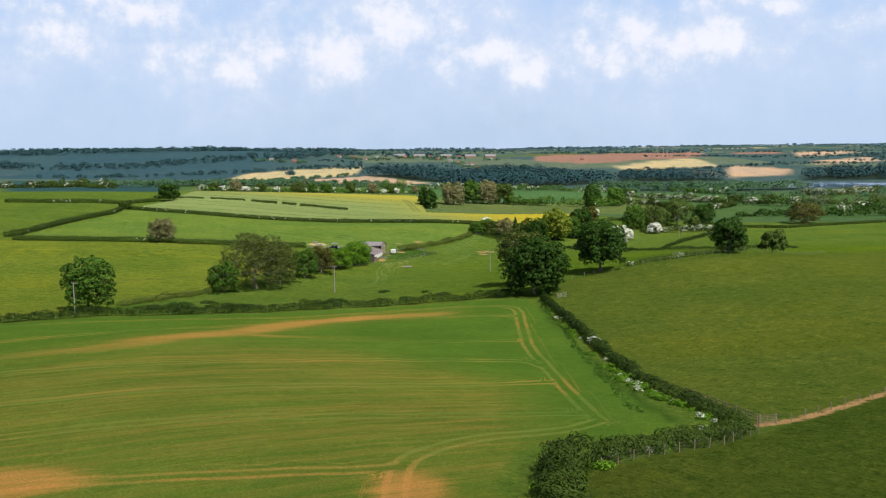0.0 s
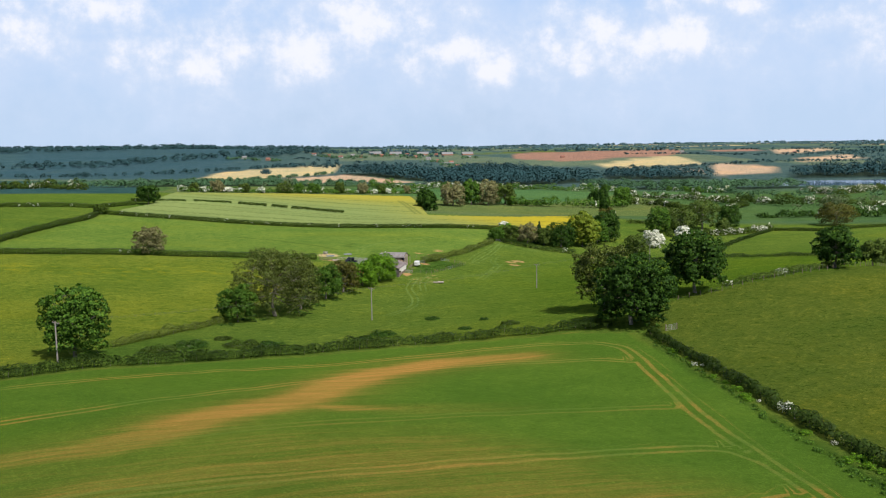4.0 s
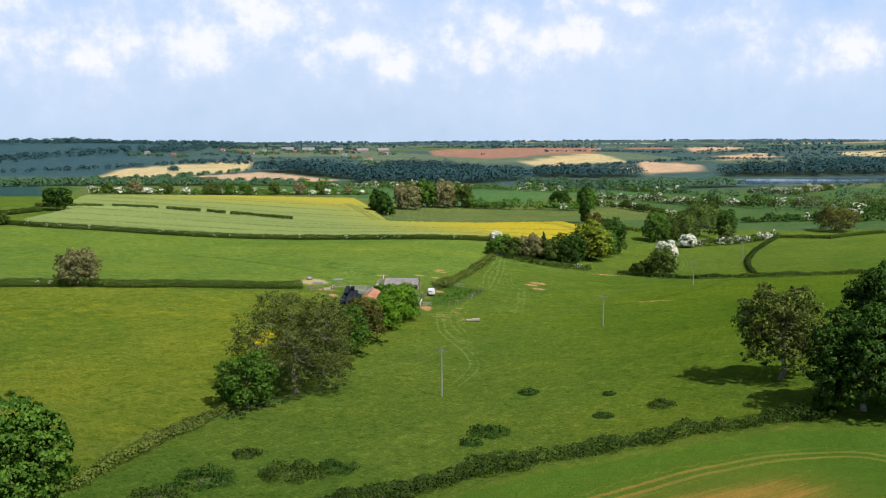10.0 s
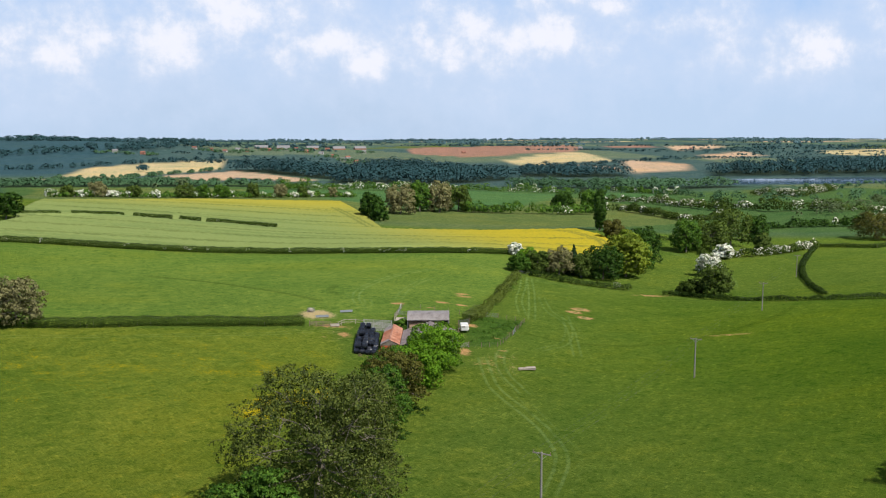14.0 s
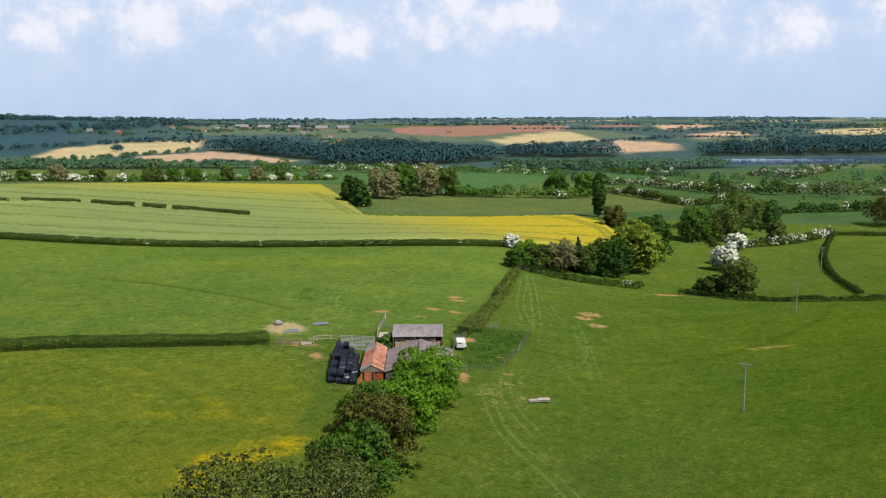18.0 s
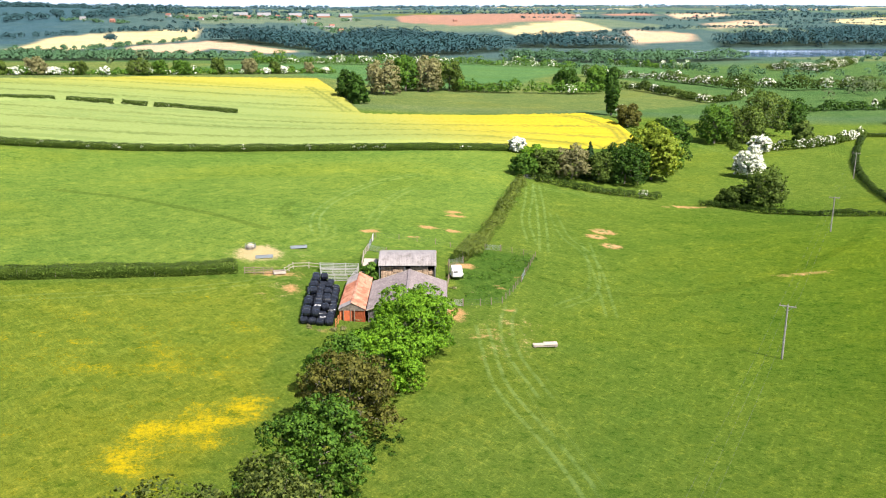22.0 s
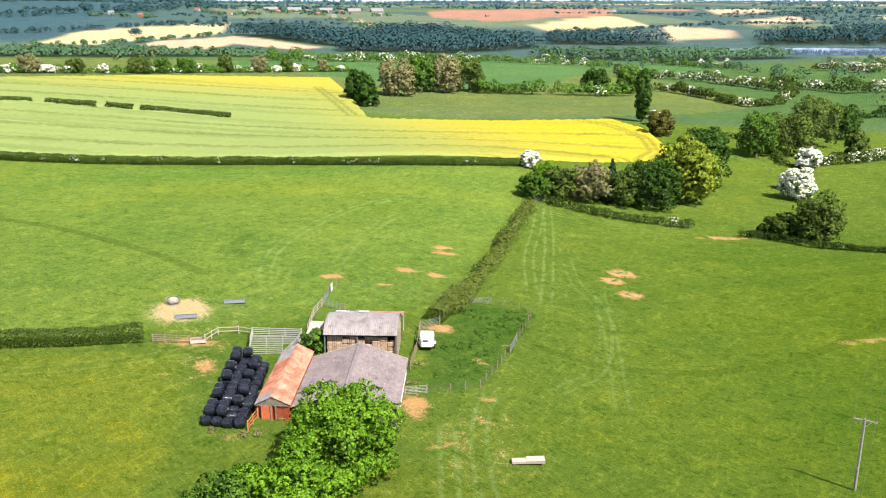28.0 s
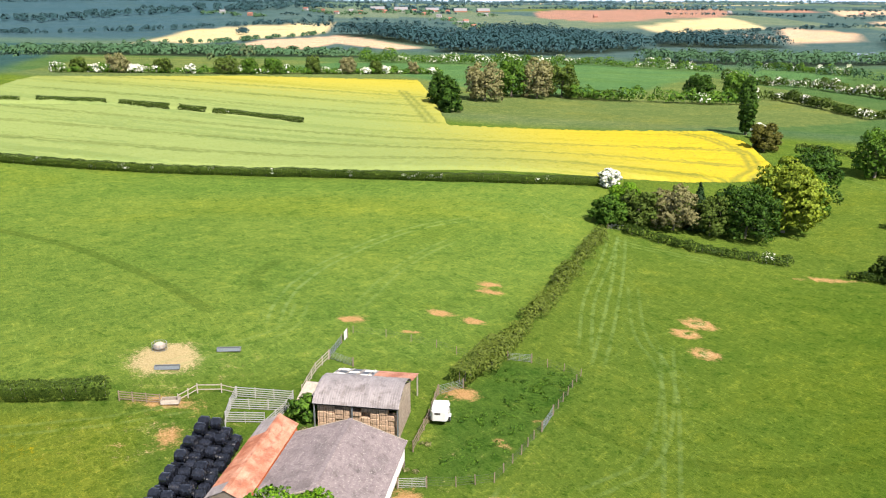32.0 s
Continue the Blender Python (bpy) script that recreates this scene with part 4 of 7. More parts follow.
base = w.mix(w.math("MULTIPLY", calm, w.ramp(tuft, 0.50, 0.62, 0.0, 0.70)), base, w.mix(1.0, base, (0.40, 0.53, 0.44), "MULTIPLY"))
base = w.mix(w.math("MULTIPLY", calm, w.ramp(wisp, 0.51, 0.64, 0.0, 0.45)), base, w.mix(1.0, base, (1.70, 1.45, 1.55), "MULTIPLY"))
base = w.mix(w.math("MULTIPLY", calm, w.ramp(blades, 0.53, 0.63, 0.0, 0.6)), base, w.mix(1.0, base, (1.60, 1.45, 1.60), "MULTIPLY"))
base = w.mix(w.math("MULTIPLY", w.ramp(fine, 0.50, 0.62), 0.8), base, w.mix(1.0, base, (1.65, 1.45, 1.25), "MULTIPLY"))
# Drill rows of the young crop, thin where the soil shows.
lines = w.noise(w.scaled(at, 0.018, 0.55, 0.3, radians(22)), 1.0, 7.0, 0.85)
thin_rows = w.math("MULTIPLY", w.attribute("rows"), w.math("MULTIPLY", w.ramp(lines, 0.36, 0.70, 0.25, 1.0), w.attribute("soil")))
crumb = w.math("ADD", w.math("MULTIPLY", tuft, 0.5), w.math("MULTIPLY", fine, 0.5))
soil_edge = w.ramp(w.math("ADD", w.attribute("soil"), w.math("ADD", w.math("MULTIPLY", w.math("SUBTRACT", crumb, 0.5), 0.35), w.math("MULTIPLY", w.math("SUBTRACT", lines, 0.5), 1.15))), 0.15, 1.15)
sharp = w.ramp(w.math("ADD", w.attribute("soil"), w.math("ADD", w.math("MULTIPLY", w.math("SUBTRACT", crumb, 0.5), 1.6), w.math("MULTIPLY", w.math("SUBTRACT", mottle, 0.5), 1.8))), 0.45, 0.95)
dun = w.mix(w.ramp(fine, 0.35, 0.7), (0.29, 0.160, 0.066), (0.44, 0.265, 0.125))
soil_edge = w.math("ADD", w.math("MULTIPLY", soil_edge, w.attribute("rows")), w.math("MULTIPLY", sharp, w.math("SUBTRACT", 1.0, w.attribute("rows"))))
soil_all = w.math("MAXIMUM", soil_edge, w.math("MULTIPLY", thin_rows, 0.5, True))
clay = w.mix(w.ramp(fine, 0.35, 0.7), (0.40, 0.172, 0.044), (0.56, 0.272, 0.080))
base = w.mix(w.math("MULTIPLY", soil_all, 0.92), base, w.mix(w.attribute("rows"), dun, clay))
hay_edge = w.ramp(w.math("ADD", w.attribute("straw"), w.math("ADD", w.math("MULTIPLY", w.math("SUBTRACT", crumb, 0.5), 2.0), w.math("MULTIPLY", w.math("SUBTRACT", mottle, 0.5), 1.3))), 0.42, 0.85)
base = w.mix(w.math("MULTIPLY", hay_edge, 0.9), base, w.mix(w.ramp(fine, 0.3, 0.7), (0.29, 0.22, 0.105), (0.46, 0.36, 0.20)))
bloom_noise = w.math("ADD", w.math("MULTIPLY", w.noise(w.scaled(at, 1.0, 1.6, 1.0), 0.16, 4.0, 0.6), 0.6), w.math("MULTIPLY", fine, 0.4))
cups = w.ramp(w.math("ADD", w.attribute("flower"), w.math("ADD", w.math("MULTIPLY", w.math("SUBTRACT", bloom_noise, 0.5), 1.1), w.math("MULTIPLY", w.math("SUBTRACT", tuft, 0.5), 0.9))), 0.22, 0.55)
base = w.mix(w.math("MULTIPLY", cups, 0.9), base, (0.42, 0.31, 0.006))


def ruts(key, half, wide):
    """Two worn lines, half a gauge either side of a lane's middle."""
    d = w.math("ABSOLUTE", w.math("SUBTRACT", w.math("ABSOLUTE", w.math("ADD", w.attribute(key), w.math("MULTIPLY", w.math("SUBTRACT", mottle, 0.5), 0.7))), half))
    return w.math("MULTIPLY", w.ramp(d, wide, wide * 0.35), w.attribute(key + "_much"))


base = w.mix(w.math("MULTIPLY", ruts("crop_lane", 0.95, 0.55), w.ramp(crumb, 0.38, 0.58, 0.25, 0.70)), base, w.mix(w.ramp(broad, 0.42, 0.56), (0.15, 0.20, 0.042), clay))
for key in ("grass_lane", "grass_lane_too"):
    base = w.mix(w.math("MULTIPLY", ruts(key, 0.9, 0.42), w.ramp(mottle, 0.40, 0.58, 0.10, 0.70)), base, (0.155, 0.225, 0.075))
base = w.mix(w.math("MULTIPLY", ruts("dark_lane", 0.5, 0.9), 0.6), base, w.mix(1.0, base, (0.45, 0.52, 0.45), "MULTIPLY"))
base = w.mix(w.math("MULTIPLY", w.attribute("rape"), 0.6), base, (0.07, 0.08, 0.022))
l.new(base, p.inputs["Base Color"])
p.inputs["Roughness"].default_value = 0.9
p.inputs["Specular IOR Level"].default_value = 0.0
l.new(w.bump(w.math("ADD", w.math("MULTIPLY", tuft, 1.0), w.math("MULTIPLY", fine, 0.8)), 0.8, 0.6), p.inputs["Normal"])
ground_mesh.materials.append(GROUND)
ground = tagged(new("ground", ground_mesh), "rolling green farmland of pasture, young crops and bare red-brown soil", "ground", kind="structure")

# ---- the lake ----
m, n, l, p = material("lake_water")
w = Net(m)
p.inputs["Base Color"].default_value = (0.05, 0.09, 0.15, 1)
p.inputs["Roughness"].default_value = 0.08
l.new(w.bump(w.noise(w.where(), 0.3, 4.0), 0.04, 0.2), p.inputs["Normal"])
ang = np.linspace(0, 2 * math.pi, 73)[:-1]
ring = np.stack([LAKE[0] + 1.25 * LAKE[2] * np.cos(ang), LAKE[1] + 1.35 * LAKE[3] * np.sin(ang), np.full(72, LAKE[4])], 1)
fan = np.vstack([[LAKE[0], LAKE[1], LAKE[4]], ring])
k = np.arange(72)
tagged(new("water", mesh_of("water", fan, np.stack([np.zeros(72, int), 1 + k, 1 + (k + 1) % 72], 1), m)), "grey-blue lake water between wooded banks", "lake", kind="structure")

# ---- oilseed rape, a crop that stands about a metre over the ground ----
RAPE_MAT, n, l, p = material("flowering_rape")
w = Net(RAPE_MAT)
at = w.where()
sep = n.new("ShaderNodeSeparateXYZ")
l.new(at, sep.inputs[0])
east = w.ramp(w.math("ADD", sep.outputs["X"], w.math("MULTIPLY", sep.outputs["Y"], 0.22)), 60.0, 240.0)
north = w.ramp(sep.outputs["Y"], 590.0, 760.0)
rows = w.math("ADD", w.math("MULTIPLY", w.noise(w.scaled(at, 0.004, 0.13, 0.05, radians(-2)), 1.0, 4.0, 0.7), 0.65), w.math("MULTIPLY", w.noise(w.scaled(at, 0.006, 0.36, 0.3, radians(-2)), 1.0, 4.0, 0.6), 0.35))
clump = w.noise(at, 0.9, 5.0, 0.7)
amount = w.math("ADD", w.math("MAXIMUM", w.math("MULTIPLY", east, 0.85), w.math("MULTIPLY", north, 0.5)), w.math("MULTIPLY", w.math("ADD", rows, clump), 0.55))
colour = w.mix(w.ramp(amount, 0.50, 1.30), (0.150, 0.190, 0.064), (0.310, 0.246, 0.018))
colour = w.mix(w.ramp(clump, 0.47, 0.70, 0.0, 0.5), colour, (0.10, 0.145, 0.035))
colour = w.mix(w.math("MULTIPLY", w.attribute("tram"), 0.6), colour, (0.075, 0.095, 0.026))
colour = w.mix(w.ramp(rows, 0.49, 0.58, 0.0, 0.5), colour, w.mix(1.0, colour, (0.55, 0.68, 0.7), "MULTIPLY"))
l.new(colour, p.inputs["Base Color"])
p.inputs["Roughness"].default_value = 0.9
p.inputs["Specular IOR Level"].default_value = 0.0
l.new(w.bump(w.math("ADD", clump, w.math("MULTIPLY", w.noise(at, 3.0, 3.0), 0.5)), 0.6, 0.6), p.inputs["Normal"])


WHEELINGS = [[(70, 508), (88, 535), (94, 560), (90, 585), (80, 606)], [(73, 507), (91, 534), (97, 560), (93, 586), (84, 607)], [(-10, 612), (-15, 650), (-24, 710)], [(-13.5, 612), (-18.5, 650), (-27, 710)]]
WHEELINGS += [[(-165, y0 - 4), (-60, y0 + 2), (60, y0 + 3), (96, y0 + 1)] for y0 in (511, 513.6, 537, 539.6, 563, 565.6)] + [[(-165, y0 - 10), (-90, y0), (-14, y0 + 6)] for y0 in (620, 623, 650, 653, 682, 685)]


def crop_sheet(name, poly, step, tall, mat, label, gaps=()):
    """A crop as a raised sheet with an uneven top and sides down to the soil."""
    x0, y0 = min(c[0] for c in poly), min(c[1] for c in poly)
    x1, y1 = max(c[0] for c in poly), max(c[1] for c in poly)
    X, Y = np.meshgrid(np.arange(x0 - 4, x1 + 4.1, step), np.arange(y0 - 4, y1 + 4.1, step))
    d = inside(poly, X.ravel(), Y.ravel())
    for line, wide in gaps:
        d = np.minimum(d, near_line(line, X.ravel(), Y.ravel()) - wide)
    rng = np.random.default_rng(5)
    z = heights(X.ravel(), Y.ravel()) + np.where(d > 0, tall * np.clip(d / step + 0.15, 0, 1) * (1 + 0.16 * rng.normal(size=d.size)), -0.5)
    r, c = X.shape
    q = (np.arange(r - 1)[:, None] * c + np.arange(c - 1)[None, :]).ravel()
    f = np.stack([q, q + 1, q + c + 1, q + c], 1)
    f = f[(d[f] > -step * 1.2).all(1) & (d[f] > 0).any(1)]
    used, back = np.unique(f, return_inverse=True)
    v = np.stack([X.ravel(), Y.ravel(), z], 1)[used]
    me = mesh_of(name, v, back.reshape(-1, 4), mat, smooth=True)
    tram = np.zeros(len(v))
    for line in WHEELINGS:
        tram = np.maximum(tram, np.clip(1.7 - near_line(line, v[:, 0], v[:, 1]) / 0.75, 0, 1))
    me.attributes.new("tram", "FLOAT", "POINT").data.foreach_set("value", tram.astype(np.float32))
    return tagged(new(name, me), label, "crop field", kind="stuff")


crop_sheet("oilseed_rape_crop", RAPE, 1.25, 1.0, RAPE_MAT, "flowering oilseed rape crop, bright yellow fading to green", 
           gaps=[([(-160, 566), (-128, 588), (-106, 592), (-60, 590)], 2.2)])

# ---- field trees near the path ----
big = tree_thing("sycamore_tree", 16.8, 17.5, LEAF_DARK, "dome", 0.02, 30000, 0.24, 11, "broad dark-green sycamore with a dense domed crown by the field corner")
stand(big, 33.5, 220.8, 20)
twin = tree_thing("sycamore_tree", 16.5, 14.5, LEAF_DARK, "dome", 0.12, 16000, 0.28, 12, "tall dark-green sycamore standing behind the pasture fence")
stand(twin, 56.5, 247.5, 70)
stand(tree_thing("ash_tree", 17.5, 13.5, LEAF_ASH, "open", 0.10, 14000, 0.23, 13, "tall olive-green ash with an open, uneven crown"), 31.5, 241.5)
stand(tree_thing("field_maple_tree", 14.6, 12.6, LEAF_MID, "open", 0.10, 16000, 0.23, 14, "green hedgerow tree with limbs showing, beside the power pole"), -79.0, 193.5)
stand(tree_thing("oak_tree", 11.4, 12.0, LEAF_DARK, "dome", 0.10, 5500, 0.36, 15, "round dark-green oak at the edge of the horse pasture"), 101.5, 265.5)
stand(tree_thing("hawthorn_tree", 8.6, 9.5, LEAF_OLIVE, "bush", 0.08, 3600, 0.34, 16, "low brownish-green tree beside the pasture fence"), 124, 288)
# The line of trees that runs up to the farm.
stand(tree_thing("hazel_tree", 10.2, 9.6, LEAF_MID, "bush", 0.03, 24000, 0.14, 21, "bright-green bushy young tree at the wood's edge"), -59.2, 246.5)
stand(tree_thing("ash_tree", 18.8, 20.0, LEAF_ASH, "open", 0.06, 40000, 0.135, 22, "large olive-green ash with pale limbs showing through", bare=0.9), -51.5, 257.5)
stand(tree_thing("ash_tree", 14.0, 12.0, LEAF_ASH, "open", 0.08, 18000, 0.14, 27, "olive-green ash with a thin young crown", bare=0.7), -46.5, 270, 50)
stand(tree_thing("sycamore_tree", 11.0, 10.0, LEAF_MID, "bush", 0.04, 24000, 0.135, 23, "green bushy tree in the line below the farm"), -41.5, 289.5)
stand(tree_thing("field_maple_tree", 8.0, 7.6, LEAF_MID, "dome", 0.04, 14000, 0.14, 30, "green maple beside the brown one"), -37.6, 312.0)
stand(tree_thing("field_maple_tree", 10.2, 10.2, LEAF_BROWN, "open", 0.05, 14000, 0.16, 24, "brown-tinged maple just coming into leaf", bare=0.8), -37.4, 302.0)
stand(tree_thing("sycamore_tree", 9.0, 11.5, LEAF_BRIGHT, "bush", 0.04, 30000, 0.125, 25, "fresh green sycamore beside the brown maple"), -32.0, 315.0)
stand(tree_thing("sycamore_tree", 9.4, 12.4, LEAF_BRIGHT, "dome", 0.04, 46000, 0.12, 26, "fresh bright-green sycamore beside the cattle shed"), -26.6, 326.2)
stand(tree_thing("elder_shrub", 4.6, 5.5, LEAF_MID, "bush", 0.0, 2600, 0.22, 28, "green elder shrub under the trees", "shrub"), -49, 284)
stand(tree_thing("elder_shrub", 3.0, 3.6, LEAF_MID, "bush", 0.0, 1500, 0.20, 29, "small green shrub between the barn and the red shed", "shrub"), -29.3, 355.5)
may = tree_thing("hawthorn_tree", 10.6, 10.8, LEAF_TAN, "open", 0.02, 9000, 0.22, 31, "round hawthorn with reddish-brown young leaves in the field hedge", bare=0.6)
stand(may, -111.5, 351.0)
stand(tree_thing("oak_tree", 12.2, 13.6, LEAF_DARK, "dome", 0.08, 5200, 0.42, 32, "dark round oak at the corner of the rape field"), -170.5, 548)
stand(tree_thing("thorn_shrub", 4.6, 8.0, LEAF_HEDGE, "bush", 0.0, 1500, 0.40, 33, "low wide thorn shrub where two hedges meet", "shrub"), -175.5, 484)

# ---- the copse at the rape field's corner and trees round it ----
for row in (("alder_tree", 25.4, 453.0, 6.2, 6.6, LEAF_MID, "bush", "low green alder at the end of the copse"), ("hazel_tree", 32.4, 455, 8.2, 8.2, LEAF_OLIVE, "bush", "olive hazel in the copse"),
            ("willow_tree", 40.5, 455, 9.6, 9.4, LEAF_TAN, "bush", "brownish young willow in the copse"), ("alder_tree", 48.8, 454.5, 9.0, 7.8, LEAF_OLIVE, "bush", "grey-green alder in the copse"),
            ("sycamore_tree", 57.3, 455.5, 11.8, 12.6, LEAF_DARK, "dome", "dark round sycamore in the copse"), ("oak_tree", 69.5, 464, 16.6, 14.0, LEAF_YELLOW, "dome", "yellow-green oak in young leaf in the copse"),
            ("sycamore_tree", 87.5, 492, 16.0, 12.5, LEAF_DARK, "dome", "tall dark sycamore behind the copse"), ("maple_tree", 106, 572, 10.2, 11.0, LEAF_BROWN, "bush", "reddish-brown maple at the rape field's end"),
            ("hazel_tree", 31, 462, 7.0, 7.0, LEAF_BRIGHT, "bush", "bright-green hazel in the copse"), ("sycamore_tree", 80, 478, 12.0, 11.0, LEAF_MID, "dome", "green sycamore behind the copse"),
            ("elder_shrub", 79.8, 432.5, 5.2, 7.4, LEAF_HEDGE, "bush", "dark elder shrub on the field hedge"), ("oak_tree", 87.0, 428.5, 10.8, 9.8, LEAF_OLIVE, "dome", "round olive-green oak on the field hedge"),
            ("hawthorn_tree", 106.5, 471.5, 9.6, 9.4, BLOSSOM, "bush", "hawthorn covered in white may blossom"), ("hawthorn_tree", 113, 484, 7.0, 7.6, BLOSSOM, "bush", "hawthorn covered in white may blossom"),
            ("hawthorn_tree", 137, 517, 7.2, 8.4, BLOSSOM, "bush", "hawthorn covered in white may blossom"), ("hawthorn_tree", 32.4, 485.0, 5.0, 5.6, BLOSSOM, "bush", "hawthorn white with blossom at the end of the rape hedge"),
            ("sycamore_tree", 128.5, 537, 16.8, 14.4, LEAF_MID, "dome", "green sycamore in the valley clump"), ("willow_tree", 142.5, 541, 15.4, 19.0, LEAF_OLIVE, "dome", "broad olive willow in the valley clump"),
            ("ash_tree", 160.5, 555, 20.0, 18.5, LEAF_OLIVE, "open", "tall olive ash in the valley clump"), ("sycamore_tree", 183.5, 572, 14.0, 15.0, LEAF_DARK, "dome", "dark sycamore in the valley clump"),
            ("hazel_tree", 166, 535, 9.0, 8.6, LEAF_OLIVE, "bush", "olive-green hazel in the valley clump"), ("oak_tree", 250, 567, 15.6, 24.0, LEAF_BROWN, "open", "spreading oak with reddish young leaves"),
            ("oak_tree", -5.5, 671, 15.0, 14.5, LEAF_DARK, "dome", "dark oak at the rape field's far corner"), ("holly_tree", -3.2, 652, 10.6, 10.0, LEAF_DARK, "bush", "dark holly at the rape field's corner"),
            ("ash_tree", 15, 700, 20, 19, LEAF_TAN, "open", "brown-tinged ash not yet in full leaf"), ("sycamore_tree", 31, 724, 21.4, 16.5, LEAF_MID, "dome", "tall green sycamore in the valley hedgerow"),
            ("ash_tree", 44, 724, 21.0, 17.5, LEAF_TAN, "open", "brown-tinged ash in the valley hedgerow"), ("ash_tree", 59, 735, 18.6, 17.0, LEAF_OLIVE, "open", "olive ash in the valley hedgerow"),
            ("sycamore_tree", 138, 752, 15.0, 17.0, LEAF_DARK, "dome", "dark sycamore in the valley hedgerow"), ("sycamore_tree", 158, 750, 16.0, 17.0, LEAF_MID, "dome", "green sycamore in the valley hedgerow")):
    name, x, y, h, wd, leaf, form, label = row
    if y < 500 and leaf is not BLOSSOM:
        h, wd = h * 1.04, wd * 1.16
    count = 16000 if leaf is LEAF_YELLOW and y < 500 else 11000 if y < 500 else 4600 if y < 600 else 3400
    stand(tree_thing(name, h, wd, leaf, form, 0.0, count, 0.23 * max(0.9, h / 10.5) if y < 500 else 0.42 if y < 640 else 0.62, int(x * 3 + y), label, "shrub" if "shrub" in name else "tree", bare=0.5 if form == "open" else 0.0), x, y, (x * 37) % 360)
stand(tree_thing("poplar_tree", 22.0, 6.6, LEAF_DARK, "column", 0.05, 3600, 0.55, 71, "narrow dark poplar rising beside the rape field"), 111.5, 606)
stand(tree_thing("spruce_tree", 10.8, 5.8, CONIFER, "cone", 0.03, 3600, 0.32, 72, "dark pointed spruce in the copse"), 46.6, 457)

# Single trees along the hedgerow behind the rape field.
for name, x, y, h, wd, leaf, form, label in (
        ("ash_tree", -166.5, 711.6, 9.8, 11.5, LEAF_TAN, "open", "tan young ash behind the rape field"), ("hawthorn_tree", -159.5, 716.3, 4.6, 8.5, BLOSSOM, "bush", "hawthorn white with blossom behind the rape field"),
        ("ash_tree", -147.7, 724.2, 8.0, 8.5, LEAF_OLIVE, "open", "olive ash behind the rape field"), ("hawthorn_tree", -136, 732, 5.0, 6.0, BLOSSOM, "bush", "hawthorn white with blossom behind the rape field"),
        ("ash_tree", -119.7, 743.3, 9.6, 13.0, LEAF_OLIVE, "open", "wide olive ash behind the rape field"), ("sycamore_tree", -109, 750.8, 9.2, 10.0, LEAF_MID, "dome", "green sycamore behind the rape field"),
        ("sycamore_tree", -97.8, 760.7, 9.2, 11.0, LEAF_MID, "dome", "broad green sycamore behind the rape field"), ("ash_tree", -77.6, 778.3, 11.0, 9.5, LEAF_OLIVE, "open", "thin young ash behind the rape field"),
        ("ash_tree", -59.3, 792.5, 10.0, 11.0, LEAF_TAN, "open", "tan young ash behind the rape field"), ("hawthorn_tree", -50, 799.5, 4.0, 7.0, BLOSSOM, "bush", "hawthorn white with blossom behind the rape field"),
        ("ash_tree", -43.3, 804.8, 8.6, 8.0, LEAF_OLIVE, "open", "olive ash behind the rape field"), ("hawthorn_tree", -37.5, 809.3, 5.0, 7.0, BLOSSOM, "bush", "hawthorn white with blossom behind the rape field"),
        ("maple_tree", -20.9, 819.4, 8.0, 7.5, LEAF_TAN, "bush", "small brownish maple behind the rape field"), ("hawthorn_tree", -8.7, 826.2, 4.6, 7.5, BLOSSOM, "bush", "hawthorn white with blossom behind the rape field"),
        ("hawthorn_tree", -175, 706, 4.4, 9.0, BLOSSOM, "bush", "hawthorn white with blossom behind the rape field"), ("ash_tree", -181, 700, 7.5, 8.0, LEAF_OLIVE, "open", "olive ash behind the rape field"),
        ("hawthorn_tree", 113.5, 596, 6.4, 6.0, BLOSSOM, "bush", "hawthorn in blossom at the poplar's foot")):
    stand(tree_thing(name, h, wd, leaf, form, 0.0, 2600, 0.40, int(900 - x), label, "tree", bare=0.4 if form == "open" else 0.0), x, y, (x * 53) % 360)

# ---- hedges ----
hedge_thing("hedge", [(-104, 140), (-90, 157), (-82.5, 168), (-70.5, 182.5), (-59.3, 188.6), (-46.3, 197.2), (-37.6, 201.6), (-28, 208), (-19, 212.2), (-9.5, 215.5), (0.2, 218), (10.6, 220.6), (20.3, 221), (29.8, 220.6)],
            2.0, 2.3, LEAF_THORN, 180, 0.14, 41, "long dark hedge along the top of the arable field", 0.0, 0.55)
hedge_thing("hedge", [(34.6, 210), (35.7, 190), (36.6, 175), (37.6, 146), (39.1, 126.5), (40.9, 111.5)], 1.6, 2.0, LEAF_THORN, 150, 0.15, 42, "trimmed hedge between the arable field and the horse pasture", 0.02, 0.4)
hedge_thing("hedge", [(40.9, 111.5), (42.6, 106), (44.4, 98), (45.0, 90), (45.6, 85), (40, 79.6), (34, 76.4), (28.2, 72.8), (24, 69.5)], 1.8, 2.5, LEAF_HEDGE, 220, 0.13, 43, "overgrown green hedge round the field corner", 0.02, 0.5)
hedge_thing("hedge", [(23, 68.5), (19.8, 65), (19.2, 58), (19.4, 50)], 2.6, 3.4, LEAF_HEDGE, 380, 0.14, 44, "tall bushy hedge with white flowers at its foot", 0.02, 0.45)
hedge_thing("hedge", [(-76.5, 206.5), (-73.8, 217), (-69.8, 226.5), (-66.2, 236.5), (-62.5, 244.5)], 1.5, 2.2, LEAF_YOUNG, 130, 0.15, 45, "brownish hedge along the meadow", 0.0, 0.45)
